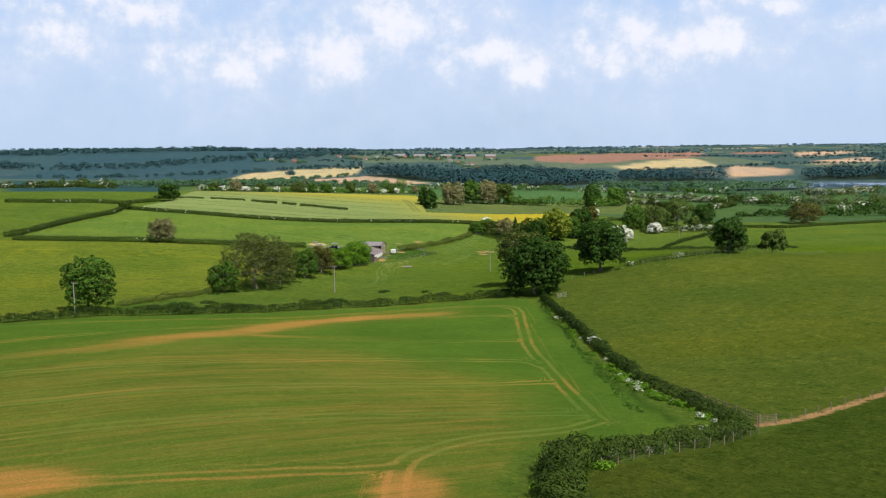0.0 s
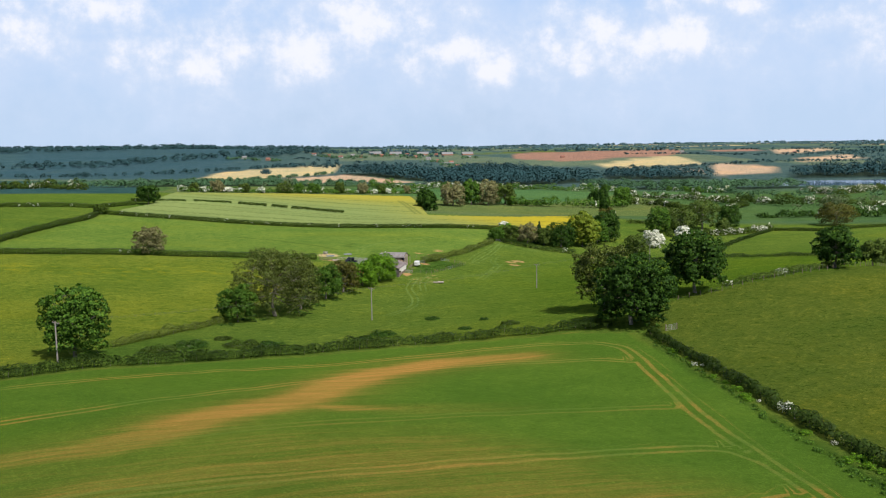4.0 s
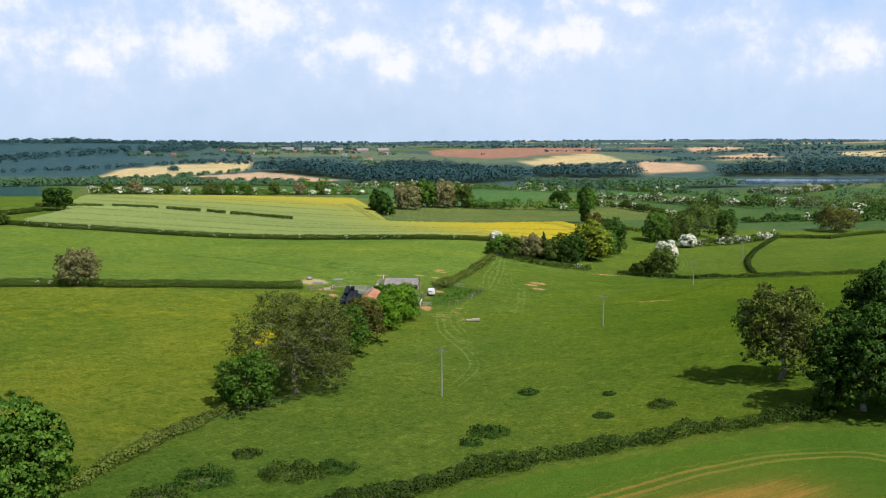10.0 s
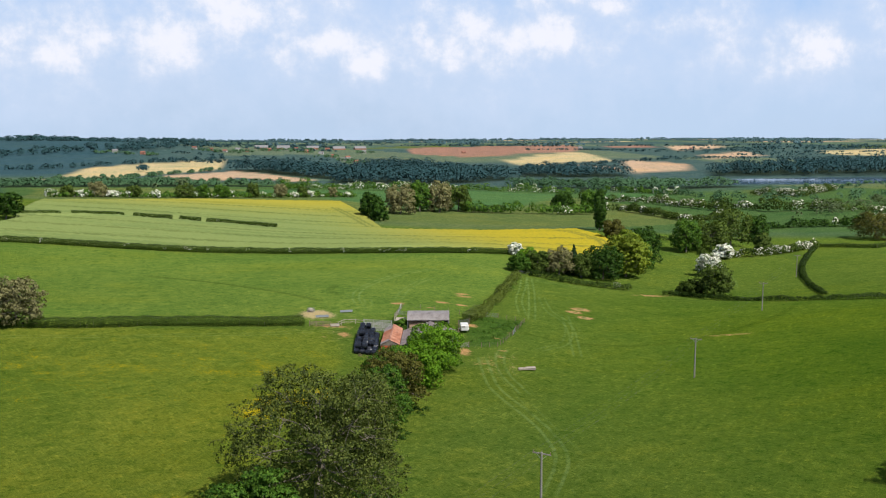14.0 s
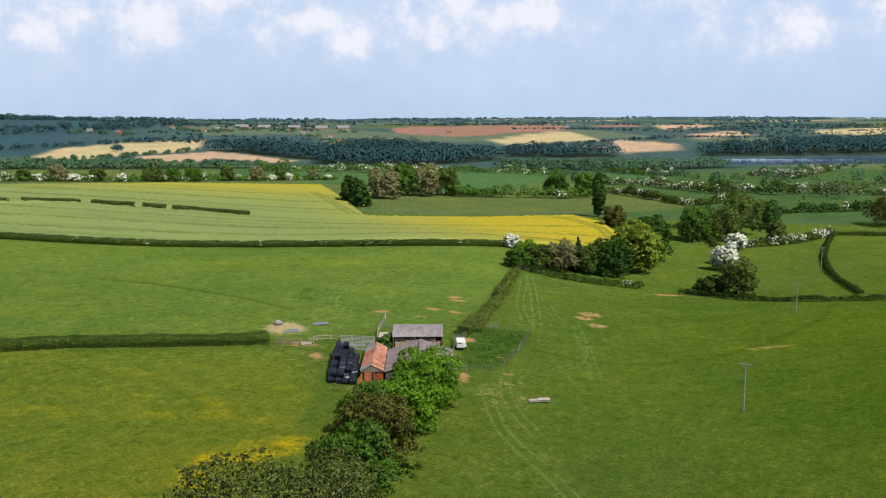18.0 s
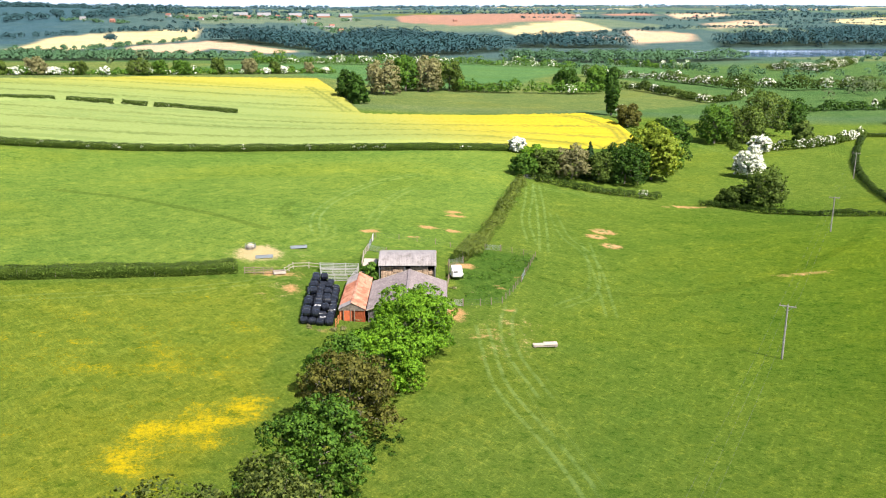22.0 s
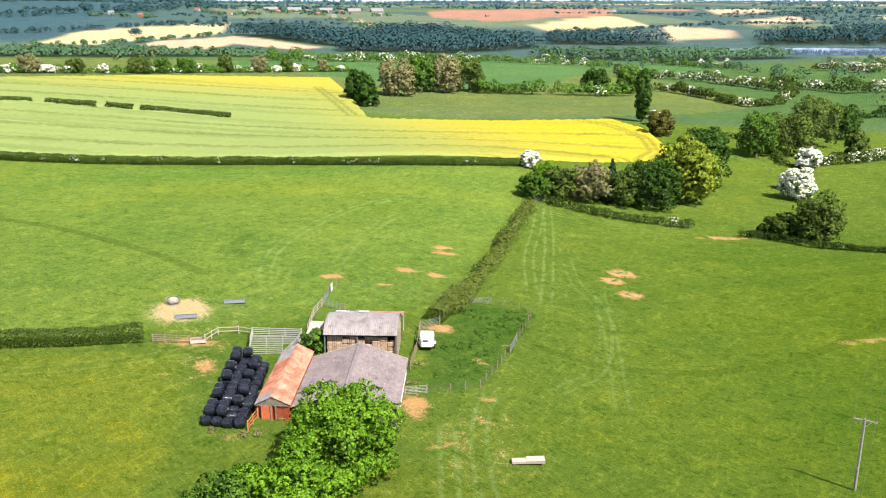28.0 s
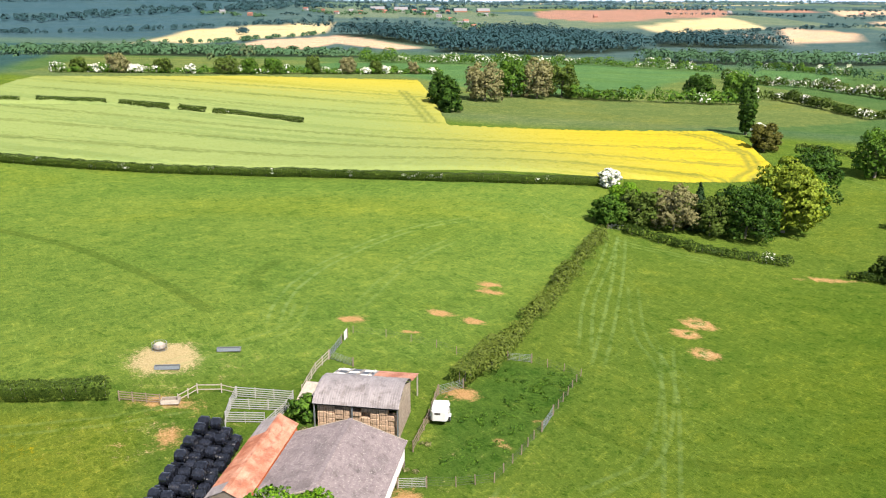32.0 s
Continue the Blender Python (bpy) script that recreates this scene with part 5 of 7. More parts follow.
hedge_thing("hedge", [(-168, 336.5), (-146, 341), (-128, 346), (-113, 349), (-98, 350.8), (-86.8, 354), (-77.6, 354.8), (-68, 355.6), (-58.2, 356.5), (-51.5, 357.8)], 2.0, 2.4, LEAF_HEDGE, 260, 0.12, 46, "clipped dark hedge that runs up to the farm gate", 0.02, 0.2)
hedge_thing("hedge", [(-174, 343), (-173, 360), (-175.5, 396), (-175.5, 428), (-173, 459), (-175, 477)], 2.2, 2.6, LEAF_HEDGE, 80, 0.24, 47, "hedge climbing between two pastures", 0.02, 0.3)
hedge_thing("hedge", [(-174, 484), (-160, 483), (-136, 484), (-125.7, 483.5), (-113.8, 483), (-101.7, 483), (-84.3, 484.5), (-66.3, 487), (-47.5, 488.6), (-28.5, 485.5), (-9.6, 482), (10.1, 481.5), (30, 486)],
            2.1, 2.3, LEAF_HEDGE, 190, 0.16, 48, "long clipped hedge along the rape field with tufts of may", 0.09, 0.18)
for k, line in enumerate(([(-152, 581), (-141, 586), (-131, 591)], [(-126.7, 592.3), (-109, 594)], [(-106, 594.9), (-96, 595)], [(-93.5, 595), (-83, 594.9), (-59.6, 593.2)], [(-184, 560), (-170, 566), (-156, 577)])):
    hedge_thing("hedge", line, 2.1, 2.4, LEAF_HEDGE, 110, 0.22, 60 + k, "gappy clipped hedge across the rape field", 0.04, 0.15, "hedge pieces across the rape")
hedge_thing("hedge", [(-240, 475), (-222, 489), (-203, 505), (-186, 510), (-176, 540)], 2.2, 2.6, LEAF_HEDGE, 60, 0.28, 66, "hedge along the hilltop pasture", 0.08, 0.3)
hedge_thing("hedge", [(-8.0, 371.0), (-3.6, 381.5), (0.8, 391.5), (7, 407.5), (15.2, 428), (22.4, 444.5)], 2.3, 2.7, LEAF_YOUNG, 150, 0.16, 49, "olive-brown hedge that runs up from the farm", 0.0, 0.6)
hedge_thing("hedge", [(-11.4, 366.6), (-9.4, 370.6), (-7.2, 375.5), (-5.4, 379.5)], 2.2, 2.9, LEAF_YOUNG, 220, 0.14, 50, "clipped olive-green hedge beside the yard gate", 0.0, 0.15)
hedge_thing("hedge", [(26.4, 449.5), (32.5, 446), (41, 442), (50.4, 440), (61, 438)], 2.0, 2.4, LEAF_THORN, 110, 0.19, 51, "low hedge along the foot of the copse", 0.03, 0.35)
hedge_thing("hedge", [(70.5, 433), (76.3, 430), (83, 421.5), (92, 414.5), (103, 408), (117.5, 400), (140, 392), (170, 380)], 1.6, 1.9, LEAF_THORN, 120, 0.17, 52, "low dark hedge along the far side of the sheep pasture", 0.0, 0.42)
hedge_thing("hedge", [(196, 538), (178, 516), (162.4, 495.4), (150, 477), (140.4, 461.5), (128, 438), (117, 412)], 1.7, 2.0, LEAF_THORN, 110, 0.18, 53, "winding hedge between two sloping pastures", 0.0, 0.45)
hedge_thing("hedge", [(140, 519), (160.6, 522), (180, 530), (198.6, 541.5)], 3.4, 4.0, LEAF_HEDGE, 45, 0.40, 54, "hedge thick with white may blossom", 0.45, 0.5)
hedge_thing("hedge", [(199, 543), (208, 540), (224, 532), (250, 545), (300, 560)], 1.8, 2.4, LEAF_HEDGE, 60, 0.26, 55, "dark hedge between valley pastures", 0.0, 0.3)
hedge_thing("hedge", [(119, 575), (127, 573), (139, 565), (139.8, 548), (130, 520)], 2.2, 2.8, LEAF_HEDGE, 40, 0.34, 56, "hedge from the poplar down to the valley clump", 0.0, 0.4)
for k, (line, h, wd, leaf, bloom, label) in enumerate((
        ([(62, 727), (100, 730), (157, 733)], 6.5, 7.0, LEAF_MID, 0.12, "tall green hedgerow with may blossom"), ([(169, 762), (188, 753), (194, 721), (199, 680)], 4.5, 5.0, LEAF_HEDGE, 0.20, "dark hedgerow along a valley field"),
        ([(190, 866), (207, 857), (234, 830), (247, 787), (258, 742)], 5.5, 6.0, LEAF_HEDGE, 0.55, "hedgerow white with may blossom"), ([(290, 1075), (306, 1064), (326, 960)], 6, 7, LEAF_MID, 0.4, "far hedgerow with may blossom"),
        ([(396, 948), (401, 882), (470, 960), (548, 1045)], 6, 7, LEAF_HEDGE, 0.75, "far hedgerow white with may blossom"), ([(270, 790), (287, 732), (322, 733), (348, 708), (400, 700)], 6.5, 7.5, LEAF_HEDGE, 0.4, "mixed hedgerow of thorn and may"),
        ([(226, 633), (259, 634), (294, 624), (330, 610)], 4.5, 5.5, LEAF_DARK, 0.04, "dark overgrown hedgerow in the valley"), ([(-190, 690), (-166, 712), (-139, 730), (-110, 750), (-78, 778), (-34, 812), (-2, 830)], 3.2, 4.0, LEAF_MID, 0.30, "low mixed hedgerow behind the rape field"),
        ([(-60, 905), (-31, 925), (38, 958), (126, 1034), (227, 990)], 6.5, 7, LEAF_MID, 0.45, "far hedgerow with may blossom"), ([(60, 733), (90, 738)], 4, 8, LEAF_HEDGE, 0.0, "low thorn hedgerow below the ash trees"),
        ([(300, 640), (340, 660), (400, 690)], 5, 6, LEAF_DARK, 0.15, "dark thorn hedgerow between valley fields"), ([(260, 742), (220, 690), (199, 680)], 3.5, 4.5, LEAF_HEDGE, 0.1, "dark thorn hedgerow between valley fields"),
        ([(-240, 640), (-330, 720), (-420, 760)], 5, 6, LEAF_HEDGE, 0.4, "hilltop hedgerow with may blossom"))):
    hedge_thing("hedgerow", line, h, wd, leaf, 30, 0.62, 80 + k, label, bloom, 0.7, "valley hedgerows")
hedge_thing("hedge", [(64, 249.5), (82, 256), (97, 264), (112, 280)], 1.6, 2.2, LEAF_OLIVE, 60, 0.20, 57, "low thorn hedge behind the pasture fence", 0.12, 0.5)

# ---- distant woods and hedgerow trees, too many to count ----
def woods(name, spots, leaf, label, seed, tall=(8, 14), per=40, size=1.5):
    rng = np.random.default_rng(seed)
    lobes = []
    for x, y in spots:
        z, h = land(x, y), rng.uniform(*tall)
        r = h * rng.uniform(0.46, 0.70)
        lobes.append((x, y, z + h * 0.50, r, r, h * 0.50))
        lobes.append((x + rng.normal(0, r * 0.5), y + rng.normal(0, r * 0.5), z + h * rng.uniform(0.45, 0.7), r * 0.65, r * 0.65, h * 0.28))
    v, f, nn = leaf_cloud(rng, lobes, per * len(spots), size, 0.0, 0.08, tufted=False)
    nn = nn * 0.6 + np.array([0, 0, 0.4])
    return tagged(new(name, mesh_of(name, v, f, leaf, nn)), label, "woodland", kind="stuff")


def belt(points, wide, count, seed):
    """Random spots along a broken line, within its width."""
    rng, out = np.random.default_rng(seed), []
    total = sum(math.hypot(b[0] - a[0], b[1] - a[1]) for a, b in zip(points, points[1:]))
    for (ax, ay), (bx, by) in zip(points, points[1:]):
        d = math.hypot(bx - ax, by - ay)
        for _ in range(max(1, round(count * d / total))):
            f, o = rng.random(), rng.uniform(-0.5, 0.5) * wide
            out.append((ax + (bx - ax) * f - (by - ay) / d * o, ay + (by - ay) * f + (bx - ax) / d * o))
    return out


def filled(poly, gap, seed, open_share=0.0):
    """Uneven spots all over a polygon, about gap apart."""
    rng = np.random.default_rng(seed)
    px, py = np.meshgrid(np.arange(min(c[0] for c in poly), max(c[0] for c in poly), gap), np.arange(min(c[1] for c in poly), max(c[1] for c in poly), gap * 1.5))
    px, py = px.ravel() + rng.normal(0, gap * 0.35, px.size), py.ravel() + rng.normal(0, gap * 0.5, px.size)
    keep = (inside(poly, px, py) > -gap * 0.3) & (rng.random(px.size) >= open_share)
    return list(zip(px[keep].tolist(), py[keep].tolist()))


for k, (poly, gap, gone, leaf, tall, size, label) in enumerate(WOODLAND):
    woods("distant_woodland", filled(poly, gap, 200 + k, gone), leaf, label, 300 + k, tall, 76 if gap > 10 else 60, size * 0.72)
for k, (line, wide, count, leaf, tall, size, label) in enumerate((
        ([(-1500, 2150), (-1100, 2100), (-592, 2158), (-530, 2693), (-339, 2803)], 70, 420, LEAF_FAR_HAZED, (7, 14), 2.2, "dark trees along the hill's crest"),
        ([(-900, 1750), (-640, 1800), (-516, 1877), (-342, 1970), (-223, 2167)], 70, 200, LEAF_FAR_HAZED, (7, 12), 2.0, "dark hedgerow trees across the far hillside"),
        ([(-700, 1500), (-520, 1560), (-390, 1640), (-300, 1730), (-170, 1830)], 26, 110, LEAF_FAR_HAZED, (4, 9), 1.4, "hedgerow trees above the stubble field"),
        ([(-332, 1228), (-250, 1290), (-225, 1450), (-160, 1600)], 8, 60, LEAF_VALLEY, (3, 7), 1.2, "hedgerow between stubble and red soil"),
        ([(-272, 1556), (-262, 1566)], 14, 6, LEAF_FAR_HAZED, (8, 11), 1.6, "small clump of trees in the stubble field"),
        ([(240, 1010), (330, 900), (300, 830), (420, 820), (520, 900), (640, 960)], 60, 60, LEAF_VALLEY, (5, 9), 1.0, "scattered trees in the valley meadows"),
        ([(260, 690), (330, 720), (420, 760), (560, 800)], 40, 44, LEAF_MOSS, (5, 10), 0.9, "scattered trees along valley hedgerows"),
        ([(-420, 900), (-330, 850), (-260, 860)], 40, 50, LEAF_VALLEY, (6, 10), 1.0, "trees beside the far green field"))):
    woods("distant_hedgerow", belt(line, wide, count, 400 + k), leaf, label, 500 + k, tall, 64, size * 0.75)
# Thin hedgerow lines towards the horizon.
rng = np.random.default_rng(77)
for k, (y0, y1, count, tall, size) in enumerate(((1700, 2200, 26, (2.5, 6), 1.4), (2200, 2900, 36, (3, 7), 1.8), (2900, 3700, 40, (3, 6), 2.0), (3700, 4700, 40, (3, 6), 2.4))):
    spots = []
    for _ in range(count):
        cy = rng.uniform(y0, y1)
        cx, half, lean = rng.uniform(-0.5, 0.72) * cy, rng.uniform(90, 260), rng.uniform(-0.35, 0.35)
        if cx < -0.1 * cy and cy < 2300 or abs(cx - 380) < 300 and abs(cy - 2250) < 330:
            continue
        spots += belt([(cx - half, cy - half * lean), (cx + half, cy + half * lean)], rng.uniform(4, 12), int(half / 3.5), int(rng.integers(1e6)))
    woods("distant_hedgerow", spots, LEAF_FAR_HAZED if k < 2 else LEAF_HORIZON_HAZED, "far hedgerows between fields, thin towards the horizon", 600 + k, tall, 14, size)
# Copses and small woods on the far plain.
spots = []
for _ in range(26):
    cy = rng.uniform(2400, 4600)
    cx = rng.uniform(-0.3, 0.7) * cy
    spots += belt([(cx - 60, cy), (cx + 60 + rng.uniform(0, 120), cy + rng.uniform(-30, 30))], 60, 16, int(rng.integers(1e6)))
woods("distant_woodland", spots, LEAF_HORIZON_HAZED, "small dark copses on the far plain", 650, (6, 10), 24, 2.8)

village = []
for x, y in ((-176, 1985), (-134, 2036), (-60, 2195), (10, 2252), (53, 1828), (80, 1765), (100, 1635), (-371, 1890), (-318, 1870), (-210, 2010), (-90, 2120), (30, 1940), (-20, 2110), (130, 2140)):
    village += belt([(x - 30, y - 8), (x + 30, y - 4)], 18, 12, int(x + y))
woods("distant_woodland", village, LEAF_VALLEY, "garden trees among the village houses", 660, (4, 7), 26, 1.4)

# ---- the village across the valley ----
def village_house(long, deep, eaves, wall, roof, label):
    home = new("house")
    part("wall", boxed((long, deep, eaves), (0, 0, eaves / 2)), wall, home)
    rise = deep * 0.42
    bm = bmesh.new()
    ridge = [bm.verts.new((sx * (long / 2 + 0.3), sy * (deep / 2 + 0.3), z)) for sx in (-1, 1) for sy, z in ((-1, eaves - 0.15), (0, eaves + rise), (1, eaves - 0.15))]
    for c in ((0, 3, 4, 1), (1, 4, 5, 2), (0, 1, 2), (3, 5, 4), (0, 2, 5, 3)):
        bm.faces.new([ridge[j] for j in c])
    part("roof", bm, roof, home)
    if eaves > 4:
        part("chimney", boxed((0.7, 0.7, 1.6), (long * 0.35, 0, eaves + rise + 0.3)), ROOF_RED, home)
        for sx in (-0.3, 0.0, 0.3):
            for z in (1.5, eaves - 1.2):
                part("window", boxed((1.1, 0.12, 1.2), (sx * long, -deep / 2 - 0.02, z)), DARK_PANE, home)
    return tagged(home, label, "house", "village houses")


WALL_WHITE = plain("white_render", (0.315, 0.3097, 0.2887), 0.8)
WALL_BRICK = plain("far_red_brick", (0.27, 0.1275, 0.0825), 0.85)
ROOF_RED = plain("far_red_tiles", (0.225, 0.09, 0.06), 0.8)
ROOF_GREY = plain("far_grey_slates", (0.1575, 0.1575, 0.1628), 0.7)
DARK_PANE = plain("far_dark_panes", (0.0225, 0.0263, 0.03), 0.15)
homes = [village_house(14, 8, 5.2, WALL_WHITE, ROOF_GREY, "white rendered house with a slate roof across the valley"), village_house(12, 8, 5.2, WALL_BRICK, ROOF_RED, "red-brick house with a tiled roof across the valley"),
         village_house(13, 8, 5.0, WALL_WHITE, ROOF_RED, "white house with a red tiled roof across the valley")]
shed = village_house(30, 13, 3.2, WALL_BRICK, ROOF_GREY, "long grey-roofed farm shed across the valley")
first = set()
for k, (x, y, kind) in enumerate(((-176, 1998, 2), (-134, 2049, 1), (-55, 2210, 0), (10, 2266, 2), (53, 1840, 0), (73, 1775, 1), (100, 1645, 2), (-371, 1901, 0), (-318, 1880, 1), (-205, 2020, 1), (-155, 2080, 0),
                                  (-90, 2140, 1), (-30, 2260, 2), (45, 2300, 1), (120, 2150, 0), (66, 1900, 2), (40, 1950, 1), (20, 2050, 0), (-240, 2040, 2), (-10, 2120, 1), (330, 2050, 1), (700, 2350, 0), (960, 2250, 2))):
    if kind in first:
        again(homes[kind], x, y, (k * 47) % 60 - 30, 0.72)
    else:
        first.add(kind)
        stand(homes[kind], x, y, (k * 47) % 60 - 30, 0.72)
stand(shed, 10, 2330, 12)
for x, y, turn in ((75, 2345, 12), (-60, 2300, 6), (-110, 2250, 4), (130, 2380, 15)):
    again(shed, x, y, turn)

# ---- farm materials ----
def sheet_metal(name, colour, other, rust=(0.30, 0.10, 0.035), amount=0.4, metal=0.0, rough=0.7, lichen=0.0):
    """Corrugated roofing with streaks of rust that run down the slope, dark blots and pale lichen."""
    m, n, l, p = material(name)
    w = Net(m)
    c = n.new("ShaderNodeTexCoord").outputs["Object"]
    streak = w.noise(w.scaled(c, 2.2, 0.35, 0.35), 1.0, 5.0, 0.65)
    blot, speck = w.noise(c, 0.55, 5.0, 0.6), w.noise(c, 7.0, 4.0, 0.7)
    patch = w.noise(c, 1.7, 6.0, 0.75, 0.4)
    base = w.mix(w.ramp(streak, 0.35, 0.65), colour, other)
    base = w.mix(w.math("MULTIPLY", w.ramp(w.math("ADD", w.math("MULTIPLY", blot, 0.6), w.math("MULTIPLY", streak, 0.4)), 0.62 - 0.3 * amount, 0.74 - 0.3 * amount), 0.85), base, rust)
    base = w.mix(w.ramp(patch, 0.50, 0.62, 0.0, 0.6), base, w.mix(1.0, base, (0.52, 0.50, 0.50), "MULTIPLY"))
    base = w.mix(w.ramp(speck, 0.52, 0.70, 0.0, 0.6), base, w.mix(1.0, base, (0.50, 0.50, 0.50), "MULTIPLY"))
    if lichen:
        base = w.mix(w.ramp(w.noise(c, 4.2, 6.0, 0.8), 0.55, 0.66, 0.0, lichen), base, (0.36, 0.34, 0.31))
    l.new(base, p.inputs["Base Color"])
    p.inputs["Roughness"].default_value, p.inputs["Metallic"].default_value = rough, metal
    l.new(w.bump(speck, 0.25, 0.02), p.inputs["Normal"])
    return m


RUST_ROOF = sheet_metal("rusted_corrugated_iron", (0.255, 0.0975, 0.0525), (0.345, 0.1875, 0.1237), (0.18, 0.0488, 0.018), 0.55)
GREY_ROOF = sheet_metal("weathered_cement_sheet", (0.116, 0.094, 0.096), (0.154, 0.126, 0.126), (0.085, 0.070, 0.070), 0.5, rough=0.95, lichen=0.55)
PALE_ROOF = sheet_metal("dull_galvanised_iron", (0.1425, 0.126, 0.1237), (0.2025, 0.1815, 0.1785), (0.10, 0.084, 0.078), 0.40, 0.0, 0.6, lichen=0.3)
RED_WALL = plain("red_painted_wall", (0.462, 0.1045, 0.033), 0.8, vary=0.35, scale=2.0, bump=0.2)
STRAW = plain("stacked_straw", (0.40, 0.275, 0.18), 0.95, vary=0.5, scale=5.0, bump=0.8)
TIMBER = plain("weathered_timber", (0.18, 0.135, 0.09), 0.85, vary=0.4, scale=4.0, bump=0.3)
PALE_WOOD = plain("bleached_board", (0.315, 0.27, 0.2175), 0.85, vary=0.3, scale=3.0)
LIGHT_TAN = plain("light_tan_boards", (0.50, 0.40, 0.30), 0.9, vary=0.45, scale=2.5, bump=0.6)
LIMEWASH = plain("limewashed_board", (0.62, 0.60, 0.56), 0.85, vary=0.3, scale=1.5)
SLATE_SHEET = plain("dark_blue_grey_sheet", (0.060, 0.070, 0.085), 0.6, vary=0.5, scale=1.6)
STEEL = plain("galvanised_steel", (0.225, 0.2475, 0.2587), 0.45, 0.6, vary=0.2, scale=6.0)
PALE_STEEL = plain("pale_galvanised_rail", (0.33, 0.3225, 0.3075), 0.5, 0.25, vary=0.25, scale=6.0)
WRAP, _n, _l, _p = material("black_bale_wrap")
_w = Net(WRAP)
_l.new(_w.mix(_w.ramp(_w.noise(_w.where(), 3.0, 4.0), 0.4, 0.7), (0.005, 0.006, 0.009), (0.013, 0.015, 0.022)), _p.inputs["Base Color"])
_p.inputs["Roughness"].default_value = 0.20
_l.new(_w.bump(_w.noise(_w.where(), 9.0, 3.0), 0.35, 0.04), _p.inputs["Normal"])
WHITE = plain("white_painted_metal", (0.495, 0.495, 0.48), 0.4, vary=0.1)
RUBBER = plain("black_rubber", (0.015, 0.015, 0.015), 0.8)
DARK = plain("dark_interior_board", (0.0375, 0.03, 0.0263), 0.9)
CONCRETE = plain("worn_concrete_yard", (0.255, 0.2175, 0.18), 0.9, vary=0.3, scale=1.0, bump=0.2)
WIRE = plain("fence_wire", (0.075, 0.0825, 0.0675), 0.8, 0.2)
POLE_WOOD = plain("grey_creosoted_pole", (0.225, 0.2025, 0.18), 0.85, vary=0.3, scale=2.0)
PORCELAIN = plain("brown_porcelain", (0.12, 0.06, 0.0375), 0.3)

FARM = pose(-23.0, 345.0, 0.0, 0, 0, -10.4)


def yard(x, y, z=0.0):
    return FARM @ Vector((x, y, z))


def corrugated(bm, a, b, c, pitch=0.3, deep=0.035, bend=0.0, rows=1):
    """A ridged sheet: a to b runs along the eaves, a to c up the slope; bend arches it."""
    a, b, c = Vector(a), Vector(b), Vector(c)
    along_v, up_v = b - a, c - a
    nrm = along_v.cross(up_v).normalized()
    n = max(2, round(along_v.length / pitch)) * 2
    grid = []
    for j in range(rows + 1):
        f = j / rows
        arch = nrm * bend * math.sin(math.pi * f)
        grid.append([bm.verts.new(a + along_v * (k / n) + up_v * f + arch + nrm * (deep if k % 2 else 0.0)) for k in range(n + 1)])
    for lo, hi in zip(grid, grid[1:]):
        for k in range(n):
            bm.faces.new((lo[k], lo[k + 1], hi[k + 1], hi[k]))
    return bm


def thick(bm, t=0.03):
    bmesh.ops.recalc_face_normals(bm, faces=bm.faces)
    bmesh.ops.solidify(bm, geom=list(bm.faces), thickness=t)
    return bm


# ---- cattle shed: wide, low, grey cement-sheet roof ----
shed = new("cattle_shed")
shed.matrix_basis = FARM
SX0, SX1, SY0, SY1, SR, SE, SZ = -7.1, 4.6, -9.6, 3.6, -1.2, 2.9, 4.9
for side, (ex, name) in enumerate(((SX0 - 0.25, "roof_slope"), (SX1 + 0.25, "roof_slope"))):
    ez = SE - 0.1
    for k in range(5):   # five courses of overlapping sheets
        f0, f1 = k / 5, (k + 1.06) / 5
        x0, x1 = ex + (SR - ex) * f0, ex + (SR - ex) * min(1, f1)
        z0, z1 = ez + (SZ - ez) * f0 + 0.02, ez + (SZ - ez) * min(1, f1) - 0.02
        bm = thick(corrugated(bmesh.new(), (x0, SY0 - 0.3, z0), (x0, SY1 + 0.3, z0), (x1, SY0 - 0.3, z1), 0.16, 0.03), 0.02)
        part("roof_sheet", bm, GREY_ROOF, shed, "grey lichened cement roofing")
part("ridge_cap", boxed((0.5, SY1 - SY0 + 0.6, 0.06), (SR, (SY0 + SY1) / 2, SZ + 0.03), None, 0.02), GREY_ROOF, shed)
for y in (SY0, SY1):
    bm = bmesh.new()
    f = bm.faces.new([bm.verts.new(c) for c in ((SX0, y, -0.6), (SX1, y, -0.6), (SX1, y, SE), (SR, y, SZ - 0.1), (SX0, y, SE))])
    bmesh.ops.solidify(bm, geom=[f], thickness=0.12)
    part("gable_wall", bm, PALE_ROOF if y < 0 else GREY_ROOF, shed, "grey sheeted gable")
part("side_wall", boxed((0.12, SY1 - SY0 - 0.3, SE + 0.45), (SX0 + 0.06, (SY0 + SY1) / 2, SE / 2 - 0.3)), GREY_ROOF, shed)
for k in range(5):
    part("post", boxed((0.18, 0.18, SE + 0.5), (SX1 - 0.1, SY0 + 0.3 + k * (SY1 - SY0 - 0.6) / 4, SE / 2 - 0.3), None, 0.02), TIMBER, shed)
part("back_board", boxed((0.06, SY1 - SY0 - 0.6, 1.5), (SX1 - 0.25, (SY0 + SY1) / 2, 0.3)), TIMBER, shed)
